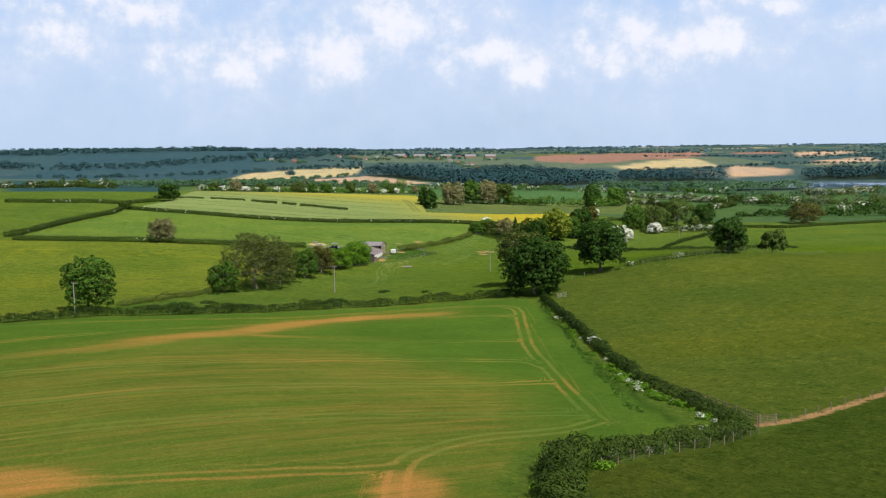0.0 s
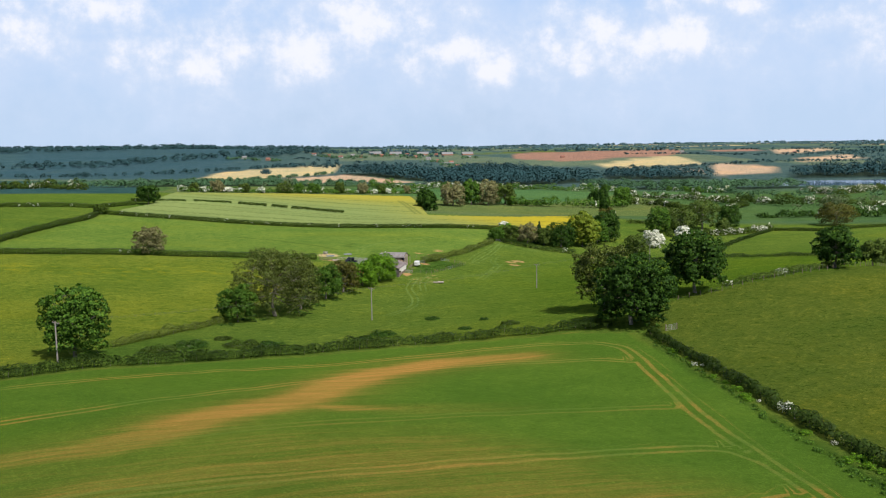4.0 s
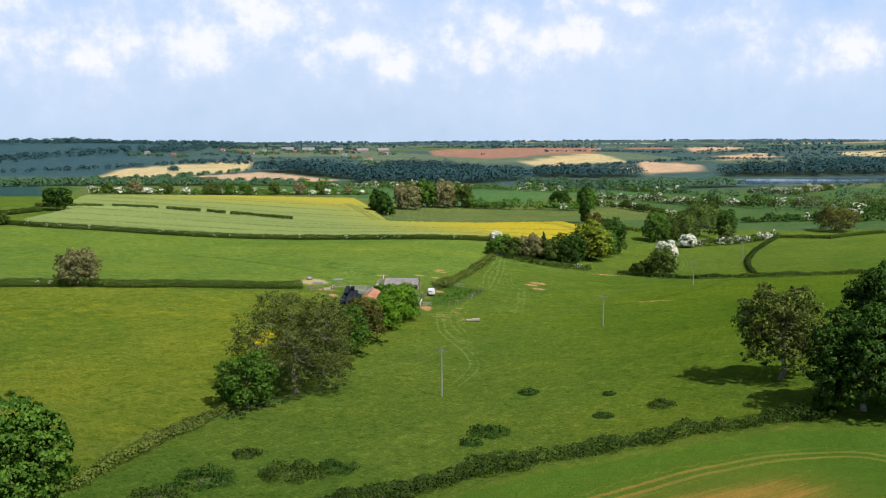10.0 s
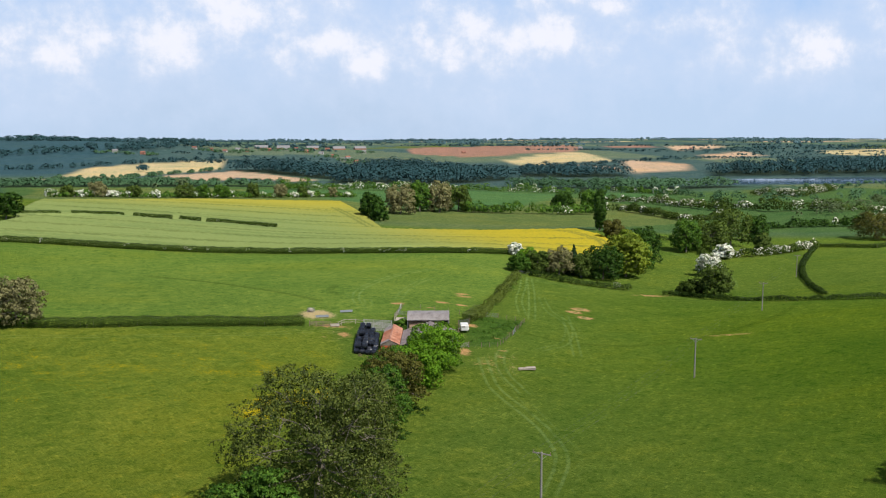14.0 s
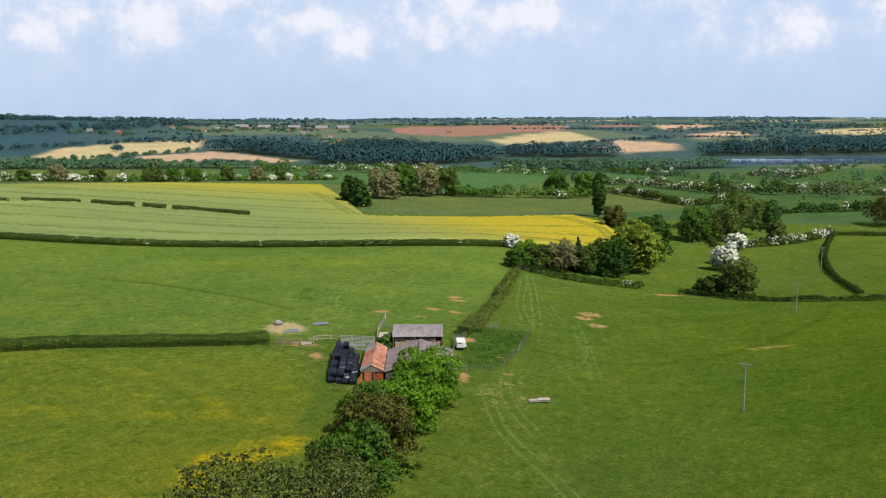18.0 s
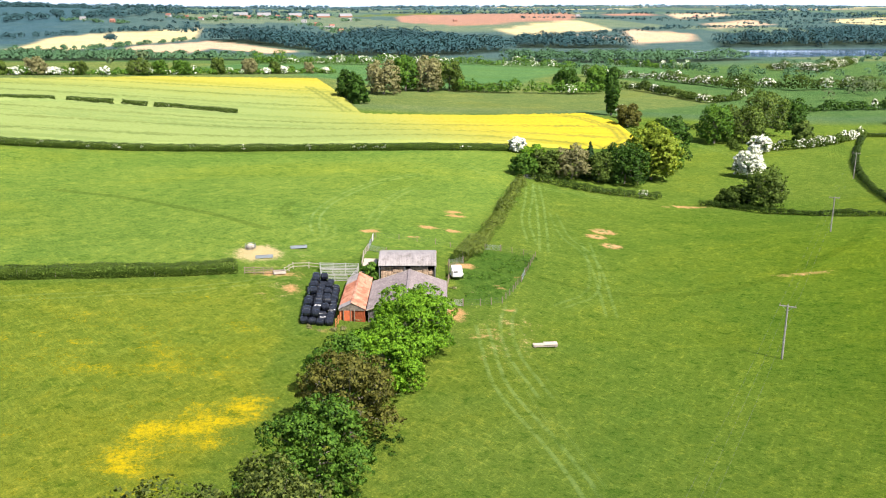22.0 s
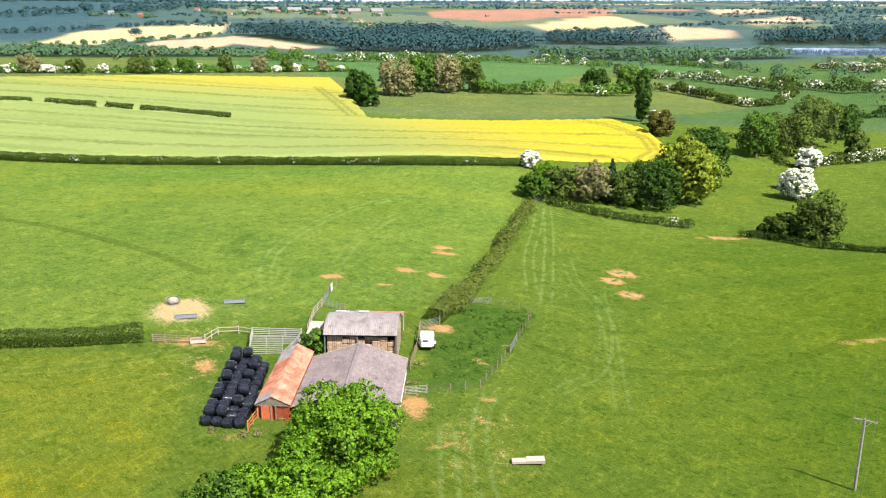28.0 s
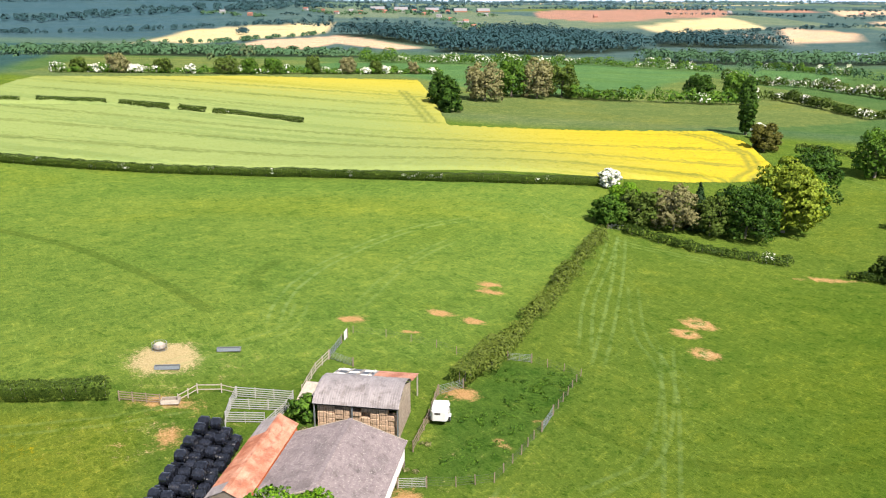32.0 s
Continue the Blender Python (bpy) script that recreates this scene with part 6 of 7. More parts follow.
for k in range(4):
    y0 = SY0 + 0.3 + k * (SY1 - SY0 - 0.6) / 4
    part("side_board", boxed((0.07, (SY1 - SY0 - 0.6) / 4 - 0.22, 1.9 if k else 1.1), (SX1 + 0.02, y0 + (SY1 - SY0 - 0.6) / 8, SE - (1.0 if k else 0.6)), None, 0.01), LIMEWASH, shed, "limewashed side board")
for y in (SY0 - 0.32, SY1 + 0.32):
    for ex in (SX0 - 0.25, SX1 + 0.25):
        part("barge_board", bar(bmesh.new(), (ex, y, SE - 0.12), (SR, y, SZ - 0.02), 0.05, 0.16), PALE_WOOD, shed, "pale timber barge board")
tagged(shed, "low wide cattle shed with a grey cement-sheet roof", "barn")

# ---- red shed with a rusted iron roof ----
red = new("red_shed")
red.matrix_basis = FARM
RX0, RX1, RY0, RY1, RE, RZ = -11.4, -7.55, -9.7, 5.2, 3.0, 3.95
rm = (RX0 + RX1) / 2
for ex in (RX0 - 0.15, RX1 + 0.12):
    for k in range(8):
        y0 = RY0 - 0.25 + k * (RY1 - RY0 + 0.5) / 8
        y1 = y0 + (RY1 - RY0 + 0.5) / 8 + 0.08
        lift = 0.015 * (k % 2)
        bm = thick(corrugated(bmesh.new(), (ex, y0, RE - 0.05 + lift), (ex, y1, RE - 0.05 + lift), (rm, y0, RZ + lift), 0.10, 0.022), 0.012)
        part("roof_sheet", bm, RUST_ROOF if (k, ex > rm) not in ((0, False), (7, False), (6, False)) else PALE_ROOF, red, "rust-red corrugated iron" if (k, ex > rm) not in ((0, False), (7, False), (6, False)) else "pale bare iron sheet")
part("ridge_cap", boxed((0.36, RY1 - RY0 + 0.6, 0.04), (rm, (RY0 + RY1) / 2, RZ + 0.05), None, 0.015), RUST_ROOF, red)
for y in (RY0, RY1):
    bm = bmesh.new()
    f = bm.faces.new([bm.verts.new(c) for c in ((RX0, y, -0.4), (RX1, y, -0.4), (RX1, y, RE), (rm, y, RZ - 0.05), (RX0, y, RE))])
    bmesh.ops.solidify(bm, geom=[f], thickness=0.1)
    part("gable_wall", bm, RED_WALL, red, "red painted gable")
for x in (RX0 + 0.05, RX1 - 0.05):
    part("side_wall", boxed((0.1, RY1 - RY0 - 0.25, RE + 0.3), (x, (RY0 + RY1) / 2, RE / 2 - 0.2)), RED_WALL, red)
bm = bmesh.new()
f = bm.faces.new([bm.verts.new(c) for c in ((RX0 - 0.05, RY0 - 0.14, RE - 0.25), (RX1 + 0.05, RY0 - 0.14, RE - 0.25), (RX1 + 0.05, RY0 - 0.14, RE), (rm, RY0 - 0.14, RZ - 0.05), (RX0 - 0.05, RY0 - 0.14, RE))])
bmesh.ops.solidify(bm, geom=[f], thickness=0.03)
part("gable_sheet", bm, PALE_WOOD, red, "pale sheet over the gable's peak")
part("door", boxed((1.3, 0.06, 1.9), (rm - 0.7, RY0 - 0.14, 1.75)), RED_WALL, red, "red plank door")
for x in (-1.25, -0.2, 0.35):
    part("door_post", boxed((0.14, 0.14, 2.3), (rm + x, RY0 - 0.20, 1.7), None, 0.02), TIMBER, red)
tagged(red, "narrow red shed with a rusted corrugated iron roof", "shed")

# ---- hay barn: arched iron roof over stacked straw, open to the yard ----
barn = new("hay_barn")
barn.matrix_basis = FARM
BX0, BX1, BY0, BY1, BE, BTOP = -6.5, 2.9, 8.1, 14.9, 4.35, 5.75
bays, segs = 6, 7
for k in range(bays):
    x0 = BX0 - 0.15 + k * (BX1 - BX0 + 0.3) / bays
    x1 = x0 + (BX1 - BX0 + 0.3) / bays + 0.05
    bm = bmesh.new()
    n = 12
    grid = []
    for j in range(segs * 2 + 1):
        a = math.pi * (0.10 + 0.80 * j / (segs * 2))
        y = (BY0 + BY1) / 2 - math.cos(a) / math.cos(math.pi * 0.10) * ((BY1 - BY0) / 2 + 0.25)
        z = BE - 0.05 + (BTOP - BE) * (math.sin(a) - math.sin(math.pi * 0.10)) / (1 - math.sin(math.pi * 0.10)) + 0.012 * (k % 2)
        grid.append([bm.verts.new((x0 + (x1 - x0) * i / n, y, z + (0.03 if i % 2 else 0.0))) for i in range(n + 1)])
    for lo, hi in zip(grid, grid[1:]):
        for i in range(n):
            bm.faces.new((lo[i], lo[i + 1], hi[i + 1], hi[i]))
    part("roof_sheet", thick(bm, 0.015), PALE_ROOF, barn, "dull galvanised arched sheet")
for x in (BX0, (BX0 + BX1) / 2 - 0.4, BX1):
    for y in (BY0, BY1):
        part("post", boxed((0.16, 0.16, BE + 0.6), (x, y, BE / 2 - 0.1), None, 0.02), STEEL, barn)
part("eaves_beam", boxed((BX1 - BX0, 0.12, 0.2), ((BX0 + BX1) / 2, BY0 - 0.02, BE - 0.16)), DARK, barn)
bm = bmesh.new()
corner = [(BX1 + 0.1, BY0 + 0.1, 0.0), (BX1 + 0.1, BY1, 0.0), (BX1 + 0.1, BY1, BE), (BX1 + 0.1, (BY0 + BY1) / 2, BTOP - 0.15), (BX1 + 0.1, BY0 + 0.1, BE)]
f = bm.faces.new([bm.verts.new(c) for c in corner])
bmesh.ops.solidify(bm, geom=[f], thickness=0.08)
# Lighter than the other boards, matched to the sunlit end of the straw stack.
part("end_wall", bm, LIGHT_TAN, barn, "end wall in the light tan of stacked straw")
part("back_wall", boxed((BX1 - BX0, 0.08, BE), ((BX0 + BX1) / 2, BY1 - 0.1, BE / 2)), DARK, barn)
bm = bmesh.new()
f = bm.faces.new([bm.verts.new(c) for c in ((BX0 - 0.08, BY0 + 2, 0.6), (BX0 - 0.08, BY1, 0.6), (BX0 - 0.08, BY1, BE), (BX0 - 0.08, (BY0 + BY1) / 2, BTOP - 0.2), (BX0 - 0.08, BY0 + 2, BE + 0.2))])
bmesh.ops.solidify(bm, geom=[f], thickness=0.06)
part("end_wall", bm, PALE_ROOF, barn, "grey sheeted end wall")
# The lean-to behind it: half patched sheets, half rust.
for k in range(6):
    x0 = BX0 - 0.1 + k * (BX1 - BX0 + 0.4) / 6
    bm = thick(corrugated(bmesh.new(), (x0, BY1 + 4.3, 3.55), (x0 + (BX1 - BX0 + 0.4) / 6 + 0.04, BY1 + 4.3, 3.55), (x0, BY1 + 0.1, BE + 0.15 + 0.01 * (k % 2)), 0.15, 0.025), 0.012)
    part("lean_to_sheet", bm, RUST_ROOF if k > 2 else (PALE_ROOF if k % 2 else STEEL), barn, "red rusted sheet" if k > 2 else "patched grey sheet")
    for q in range(3 if k <= 2 else 0):
        y1 = BY1 + 0.5 + 1.25 * q
        z1 = BE + 0.15 - (y1 - BY1) * (BE - 3.4) / 4.2
        part("patch", boxed(((BX1 - BX0) / 6 - 0.25, 1.0, 0.03), (x0 + 0.8, y1 + 0.45, z1 - 0.02), Matrix.Rotation(-math.atan((BE - 3.4) / 4.2), 3, "X")), SLATE_SHEET if (k + q) % 2 else LIMEWASH, barn, "dark patch" if (k + q) % 2 else "white patch")
for k in range(4):
    part("patch_bar", bar(bmesh.new(), (BX0 + 0.3 + k * 1.3, BY1 + 0.5, BE + 0.18), (BX0 + 0.5 + k * 1.3, BY1 + 4.2, 3.68), 0.09, 0.05), PALE_WOOD, barn, "pale batten on the patched roof")
for x in (BX0 + 0.1, -2.0, BX1 + 0.15):
    part("lean_to_post", boxed((0.16, 0.16, 3.9), (x, BY1 + 4.1, 1.65), None, 0.02), PALE_WOOD, barn)
tagged(barn, "open hay barn with arched grey iron roof and patched lean-to", "barn")

rng = np.random.default_rng(8)
straw_block = new("straw_bale")
part("bale_body", boxed((0.98, 0.9, 0.62), (0, 0, 0.31), None, 0.06), STRAW, straw_block)
for dx in (-0.24, 0.24):
    part("twine", boxed((0.03, 0.925, 0.635), (dx, 0, 0.31), None, 0.01), DARK, straw_block)
tagged(straw_block, "rectangular straw bale stacked in the hay barn", "straw bale", "straw stack")
straw_block.matrix_basis = FARM @ pose(BX0 + 0.75, BY0 + 0.65, 1.25)
for col in range(9):
    for row in range(5 if col not in (4, 8) else 4):
        if col == 0 and row == 0:
            continue
        copy_thing(straw_block, FARM @ pose(BX0 + 0.75 + col * 1.0, BY0 + 0.62 + 0.2 * rng.random() + (0.5 if (col, row) in ((2, 4), (5, 3)) else 0), 1.25 - 0.07 * col + row * 0.625, 0, 0, rng.normal(0, 2.5)))

# ---- wrapped silage bales ----
bale = new("silage_bale")
bm = bmesh.new()
bmesh.ops.create_cone(bm, cap_ends=True, segments=20, radius1=0.62, radius2=0.62, depth=1.16, matrix=Matrix.Translation((0, 0, 0.58)))
bmesh.ops.bevel(bm, geom=[e for e in bm.edges if abs(e.verts[0].co.z - e.verts[1].co.z) < 0.01], offset=0.17, segments=3, affect="EDGES")
for f in bm.faces:
    f.smooth = True
for e in bm.edges:
    e.smooth = e.calc_face_angle(0.0) < 0.45
part("wrapped_body", bm, WRAP, bale)
bm = bmesh.new()
bmesh.ops.create_cone(bm, cap_ends=True, segments=18, radius1=0.626, radius2=0.626, depth=0.05, matrix=Matrix.Translation((0, 0, 0.72)))
part("wrap_overlap", bm, WRAP, bale, "raised edge of the plastic wrap")
tagged(bale, "round silage bale wrapped in shiny black plastic", "silage bale", "silage bale stack")
first = True
axis = math.radians(82.0)
ux, uy = math.cos(axis), math.sin(axis)
for level, cols, rows, off in ((0, 4, 12, 0.0), (1, 3, 11, 0.66), (2, 2, 8, 4.4)):
    for r in range(rows):
        for c in range(cols):
            if (level, r, c) in ((1, 3, 2), (1, 6, 2), (1, 0, 2), (1, 1, 2), (1, 8, 2), (1, 2, 0)) or (level == 2 and (r, c) not in ((2, 0), (6, 0), (7, 0), (7, 1), (4, 0))):
                continue
            s = 0.7 + r * 1.32 + off
            o = 0.1 + c * 1.27 + (0.0, 0.40, 0.70)[level]
            x, y = -41.5 + ux * s + uy * o, 335.0 + uy * s - ux * o
            z = land(x, y) - 0.06 + level * 1.02
            m = pose(x - uy * 0.58 + rng.normal(0, 0.07), y + ux * 0.58 + rng.normal(0, 0.07), z + 0.62, rng.normal(0, 3), 90 + rng.normal(0, 4), -8.0 + rng.normal(0, 6))
            if first:
                bale.matrix_basis, first = m, False
            else:
                copy_thing(bale, m)

# ---- rails, gates and fences ----
def rail_fence(name, points, height, rails, mat, label, gap=2.4, thick_post=0.12, category="fence", wire=False, group=""):
    """Posts with rails, or with wires, along a line on the ground."""
    fence = new(name)
    posts = [Vector((points[0][0], points[0][1], land(*points[0])))]
    for (ax, ay), (bx, by) in zip(points, points[1:]):
        n = max(1, round(math.hypot(bx - ax, by - ay) / gap))
        posts += [Vector((ax + (bx - ax) * k / n, ay + (by - ay) * k / n, land(ax + (bx - ax) * k / n, ay + (by - ay) * k / n))) for k in range(1, n + 1)]
    base = posts[0].copy()
    fence.matrix_basis = Matrix.Translation(base)
    post = boxed((thick_post, thick_post, height + 0.5), (0, 0, height / 2 - 0.2), None, 0.01)
    me = bpy.data.meshes.new("post")
    post.to_mesh(me)
    post.free()
    me.materials.append(mat if not wire else TIMBER)
    for p0 in posts:
        part("post", me, None, fence, at=Matrix.Translation(p0 - base) @ pose(0, 0, 0, rng.normal(0, 1.5), rng.normal(0, 1.5), rng.uniform(0, 30)))
    for p0, p1 in zip(posts, posts[1:]):
        for r in range(rails):
            h = height * (r + 0.7) / rails
            part("wire" if wire else "rail", bar(bmesh.new(), p0 - base + Vector((0, 0, h)), p1 - base + Vector((0, 0, h)), 0.012 if wire else 0.04, 0.012 if wire else 0.10), WIRE if wire else mat, fence)
    return tagged(fence, label, category, group)


def field_gate(a, b, height, bars, mat, label, name="field_gate", lift=0.12):
    """A barred metal gate between two points on the ground."""
    gate = new(name)
    p0, p1 = Vector((*a, land(*a))), Vector((*b, land(*b)))
    gate.matrix_basis = Matrix.Translation(p0)
    d = p1 - p0
    for r in range(bars):
        h = Vector((0, 0, lift + (height - lift) * r / (bars - 1)))
        part("bar", tube(bmesh.new(), h, d + h, 0.022, 0.022, 6), mat, gate)
    for f in (0.0, 0.5, 1.0):
        part("upright", tube(bmesh.new(), d * f + Vector((0, 0, lift)), d * f + Vector((0, 0, height)), 0.025, 0.025, 6), mat, gate)
    for f in (0.0, 1.0):
        part("gate_post", boxed((0.16, 0.16, height + 0.9), d * f + Vector((0, 0, height / 2 - 0.25)) + d.normalized() * (0.1 if f else -0.1), None, 0.015), TIMBER, gate, "timber gate post")
    return tagged(gate, label, "gate")


field_gate((-13.9, 364.1), (-10.9, 366.4), 1.15, 6, STEEL, "galvanised steel gate between the yard and the pasture")
field_gate((-4.2, 376.3), (-1.1, 376.4), 1.1, 6, STEEL, "galvanised steel hurdle closing the end of the hedge", "hurdle")
field_gate((-2.1, 357.2), (-0.2, 361.6), 1.15, 6, STEEL, "galvanised steel gate in the wire fence")
field_gate((-18.4, 343.5), (-15.7, 344.0), 1.1, 6, PALE_STEEL, "pale metal gate beside the cattle shed")
field_gate((-28.0, 371.4), (-26.9, 376.4), 1.1, 7, STEEL, "galvanised hurdle of the sheep race", "hurdle")
field_gate((-28.0, 371.4), (-24.9, 369.6), 1.1, 7, STEEL, "galvanised hurdle turning to the barn", "hurdle")
field_gate((24.8, 449.8), (29.0, 449.5), 1.1, 6, STEEL, "grey steel gate at the end of the hedge by the copse")
ORANGE_RAIL = plain("orange_painted_rail", (0.42, 0.15, 0.05), 0.7, vary=0.4, scale=3.0)
rail_fence("rail_fence", [(-36.7, 334.6), (-35.8, 337.4)], 1.2, 3, ORANGE_RAIL, "orange rails beside the red shed", 1.5)
rail_fence("wire_fence", [(-15.6, 344.1), (-12.6, 344.5), (-8.6, 345.8), (-5.1, 351.8), (-3.3, 355.3), (-2.1, 357.2)], 1.15, 4, TIMBER, "wire fence on dark posts round the paddock", 2.6, 0.10, wire=True)
rail_fence("wire_fence", [(-0.2, 361.6), (2.6, 367.6), (5.3, 373.5), (3.2, 374.6), (-1.0, 376.4)], 1.15, 4, TIMBER, "wire fence on dark posts at the paddock corner", 2.4, 0.10, wire=True)
rail_fence("wire_fence", [(-25.6, 380.3), (-21, 380), (-14, 378), (-8.5, 375)], 1.1, 3, TIMBER, "thin wire fence behind the barn", 3.2, 0.09, wire=True)
rail_fence("rail_fence", [(-17.0, 350.5), (-15.2, 357.5), (-14.1, 363.8)], 1.3, 3, TIMBER, "old leaning timber rails beside the trailer", 2.5)
rail_fence("rail_fence", [(-50.3, 357.2), (-45.6, 356.9)], 1.15, 4, TIMBER, "grey timber rails beside the hedge end", 1.6)
rail_fence("rail_fence", [(-43.7, 357.3), (-42.2, 360), (-39.5, 360.4), (-37.6, 359.8)], 1.1, 2, PALE_WOOD, "pale timber rails leading to the pens", 2.0)
for k, line in enumerate(([(-37.6, 359.4), (-31.0, 359.3)], [(-37.7, 356.6), (-31.4, 356.9)], [(-37.6, 353.6), (-33.4, 354.0)], [(-37.6, 359.4), (-37.7, 356.6), (-37.6, 353.6), (-37.2, 351.8)], [(-31.0, 359.3), (-31.4, 356.9), (-33.2, 352.2)])):
    rail_fence("stock_pen", line, 1.35, 5, PALE_STEEL, "pale metal rails of the stock pens", 2.1, 0.10, "stock pen", group="stock pen sides")
rail_fence("timber_race", [(-30.2, 361.1), (-29.3, 367.3), (-28.1, 371.2)], 1.25, 3, PALE_WOOD, "pale timber race leading out of the pens", 2.0)
sheet = new("leaning_sheet")
part("board", thick(corrugated(bmesh.new(), (-1.2, -2.6, 0.0), (1.2, -2.6, 0.0), (-1.2, 2.6, 1.5), 0.2, 0.03), 0.02), PALE_WOOD, sheet)
part("prop", bar(bmesh.new(), (0, 2.2, -0.3), (0, 2.2, 1.3), 0.1), TIMBER, sheet)
sheet.matrix_basis = pose(-29.2, 358.6, land(-29.2, 358.6) + 0.3, 0, 0, -14)
tagged(sheet, "pale sheets leaning as a ramp beside the barn", "ramp")
board = new("gate_board")
part("panel", boxed((0.06, 1.5, 1.3), (0, 0, 0.75), None, 0.01), WHITE, board)
part("stake", boxed((0.09, 0.09, 1.7), (0.09, 0.4, 0.7), None, 0.01), TIMBER, board)
board.matrix_basis = pose(-26.4, 378.0, land(-26.4, 378.0), 0, 0, -14)
tagged(board, "white board fixed across the sheep race", "board")

# ---- troughs, feeders and the trailer ----
def trough(x, y, turn, label, size=(3.0, 0.55, 0.45), mat=STEEL):
    t = new("feed_trough")
    l0, w0, h0 = size
    for s in (-1, 1):
        part("side", boxed((l0, 0.05, h0), (0, s * w0 / 2, h0 / 2 + 0.15), Matrix.Rotation(s * 0.25, 3, "X"), 0.01), mat, t)
        part("end", boxed((0.05, w0, h0), (s * l0 / 2, 0, h0 / 2 + 0.15), None, 0.01), mat, t)
        for q in (-1, 1):
            part("leg", boxed((0.07, 0.07, 0.5), (s * (l0 / 2 - 0.2), q * w0 * 0.38, 0.1)), TIMBER, t)
    part("floor", boxed((l0 - 0.06, w0 - 0.1, 0.04), (0, 0, 0.19)), mat, t)
    t.matrix_basis = pose(x, y, land(x, y), 0, 0, turn)
    return tagged(t, label, "trough")


trough(-40.9, 371.4, 2, "long pale feed trough in the pasture")
trough(-47.1, 365.3, 2, "long pale feed trough on bare ground")
trough(-44.5, 357.1, 4, "short pale water trough at the gateway", (2.0, 1.1, 0.45), PALE_WOOD)
feeder = new("ring_feeder")
for k in range(3):
    bm = bmesh.new()
    ringv = [(0.95 * math.cos(a), 0.95 * math.sin(a), 0.15 + 0.4 * k) for a in np.linspace(0, 2 * math.pi, 17)]
    for a, b in zip(ringv, ringv[1:]):
        tube(bm, a, b, 0.03, 0.03, 5)
    part("hoop", bm, STEEL, feeder)
for k in range(10):
    a = 2 * math.pi * k / 10
    part("upright", tube(bmesh.new(), (0.95 * math.cos(a), 0.95 * math.sin(a), 0), (0.95 * math.cos(a), 0.95 * math.sin(a), 1.0), 0.02, 0.02, 5), STEEL, feeder)
bm = bmesh.new()
bmesh.ops.create_icosphere(bm, subdivisions=2, radius=0.8, matrix=Matrix.Translation((0, 0, 0.45)) @ Matrix.Diagonal((1, 1, 0.75, 1)))
part("hay", bm, PALE_WOOD, feeder, "heap of pale hay")
feeder.matrix_basis = pose(-49.6, 370.9, land(-49.6, 370.9))
tagged(feeder, "round metal feeder filled with pale hay", "feeder")

planks = new("creep_feeder")
part("tray", boxed((3.6, 0.8, 0.35), (0, 0, 0.3), None, 0.03), PALE_WOOD, planks)
part("lid", boxed((2.0, 0.95, 0.06), (0.8, 0, 0.52), Matrix.Rotation(0.12, 3, "X"), 0.01), PALE_WOOD, planks)
for s in (-1.5, 1.5):
    part("skid", boxed((0.12, 1.0, 0.16), (s, 0, 0.08)), TIMBER, planks)
planks.matrix_basis = pose(-6.7, 327.9, land(-6.7, 327.9), 0, 0, -6)
tagged(planks, "long pale wooden feeder lying in the grass", "feeder")

trailer = new("stock_trailer")
bm = boxed((2.0, 2.6, 1.5), (0, 0, 1.25), None, 0.22)
part("body", bm, WHITE, trailer, "white rounded trailer body")
part("roof", boxed((1.8, 2.3, 0.12), (0, 0, 2.03), None, 0.05), WHITE, trailer)
part("door", boxed((1.5, 0.05, 1.1), (0, -1.32, 1.2), None, 0.02), WHITE, trailer)
part("window", boxed((0.7, 0.06, 0.22), (-0.2, -1.35, 1.55), None, 0.01), DARK, trailer, "dark vent slot")
part("vent", boxed((0.06, 1.2, 0.2), (1.01, 0, 1.7), None, 0.01), DARK, trailer, "dark side vent")
for s in (-1, 1):
    bm = bmesh.new()
    bmesh.ops.create_cone(bm, cap_ends=True, segments=18, radius1=0.34, radius2=0.34, depth=0.2, matrix=Matrix.Translation((s * 1.08, 0.1, 0.34)) @ Matrix.Rotation(math.pi / 2, 4, "Y"))
    wheel = part("wheel", bm, RUBBER, trailer, "black tyre")
    bm = bmesh.new()
    bmesh.ops.create_cone(bm, cap_ends=True, segments=12, radius1=0.17, radius2=0.17, depth=0.23, matrix=Matrix.Translation((s * 1.08, 0.1, 0.34)) @ Matrix.Rotation(math.pi / 2, 4, "Y"))
    part("rim", bm, STEEL, wheel)
    part("mudguard", boxed((0.26, 0.95, 0.06), (s * 1.1, 0.1, 0.76), None, 0.02), WHITE, trailer)
part("drawbar", bar(bmesh.new(), (0, 1.2, 0.45), (0, 2.5, 0.5), 0.09), STEEL, trailer)
part("jockey_wheel", tube(bmesh.new(), (0.12, 2.3, 0.0), (0.12, 2.3, 0.7), 0.04, 0.04, 6), STEEL, trailer)
trailer.matrix_basis = pose(-13.9, 357.6, land(-13.9, 357.6), 0, 0, -8)
tagged(trailer, "small white stock trailer parked in the paddock", "trailer")

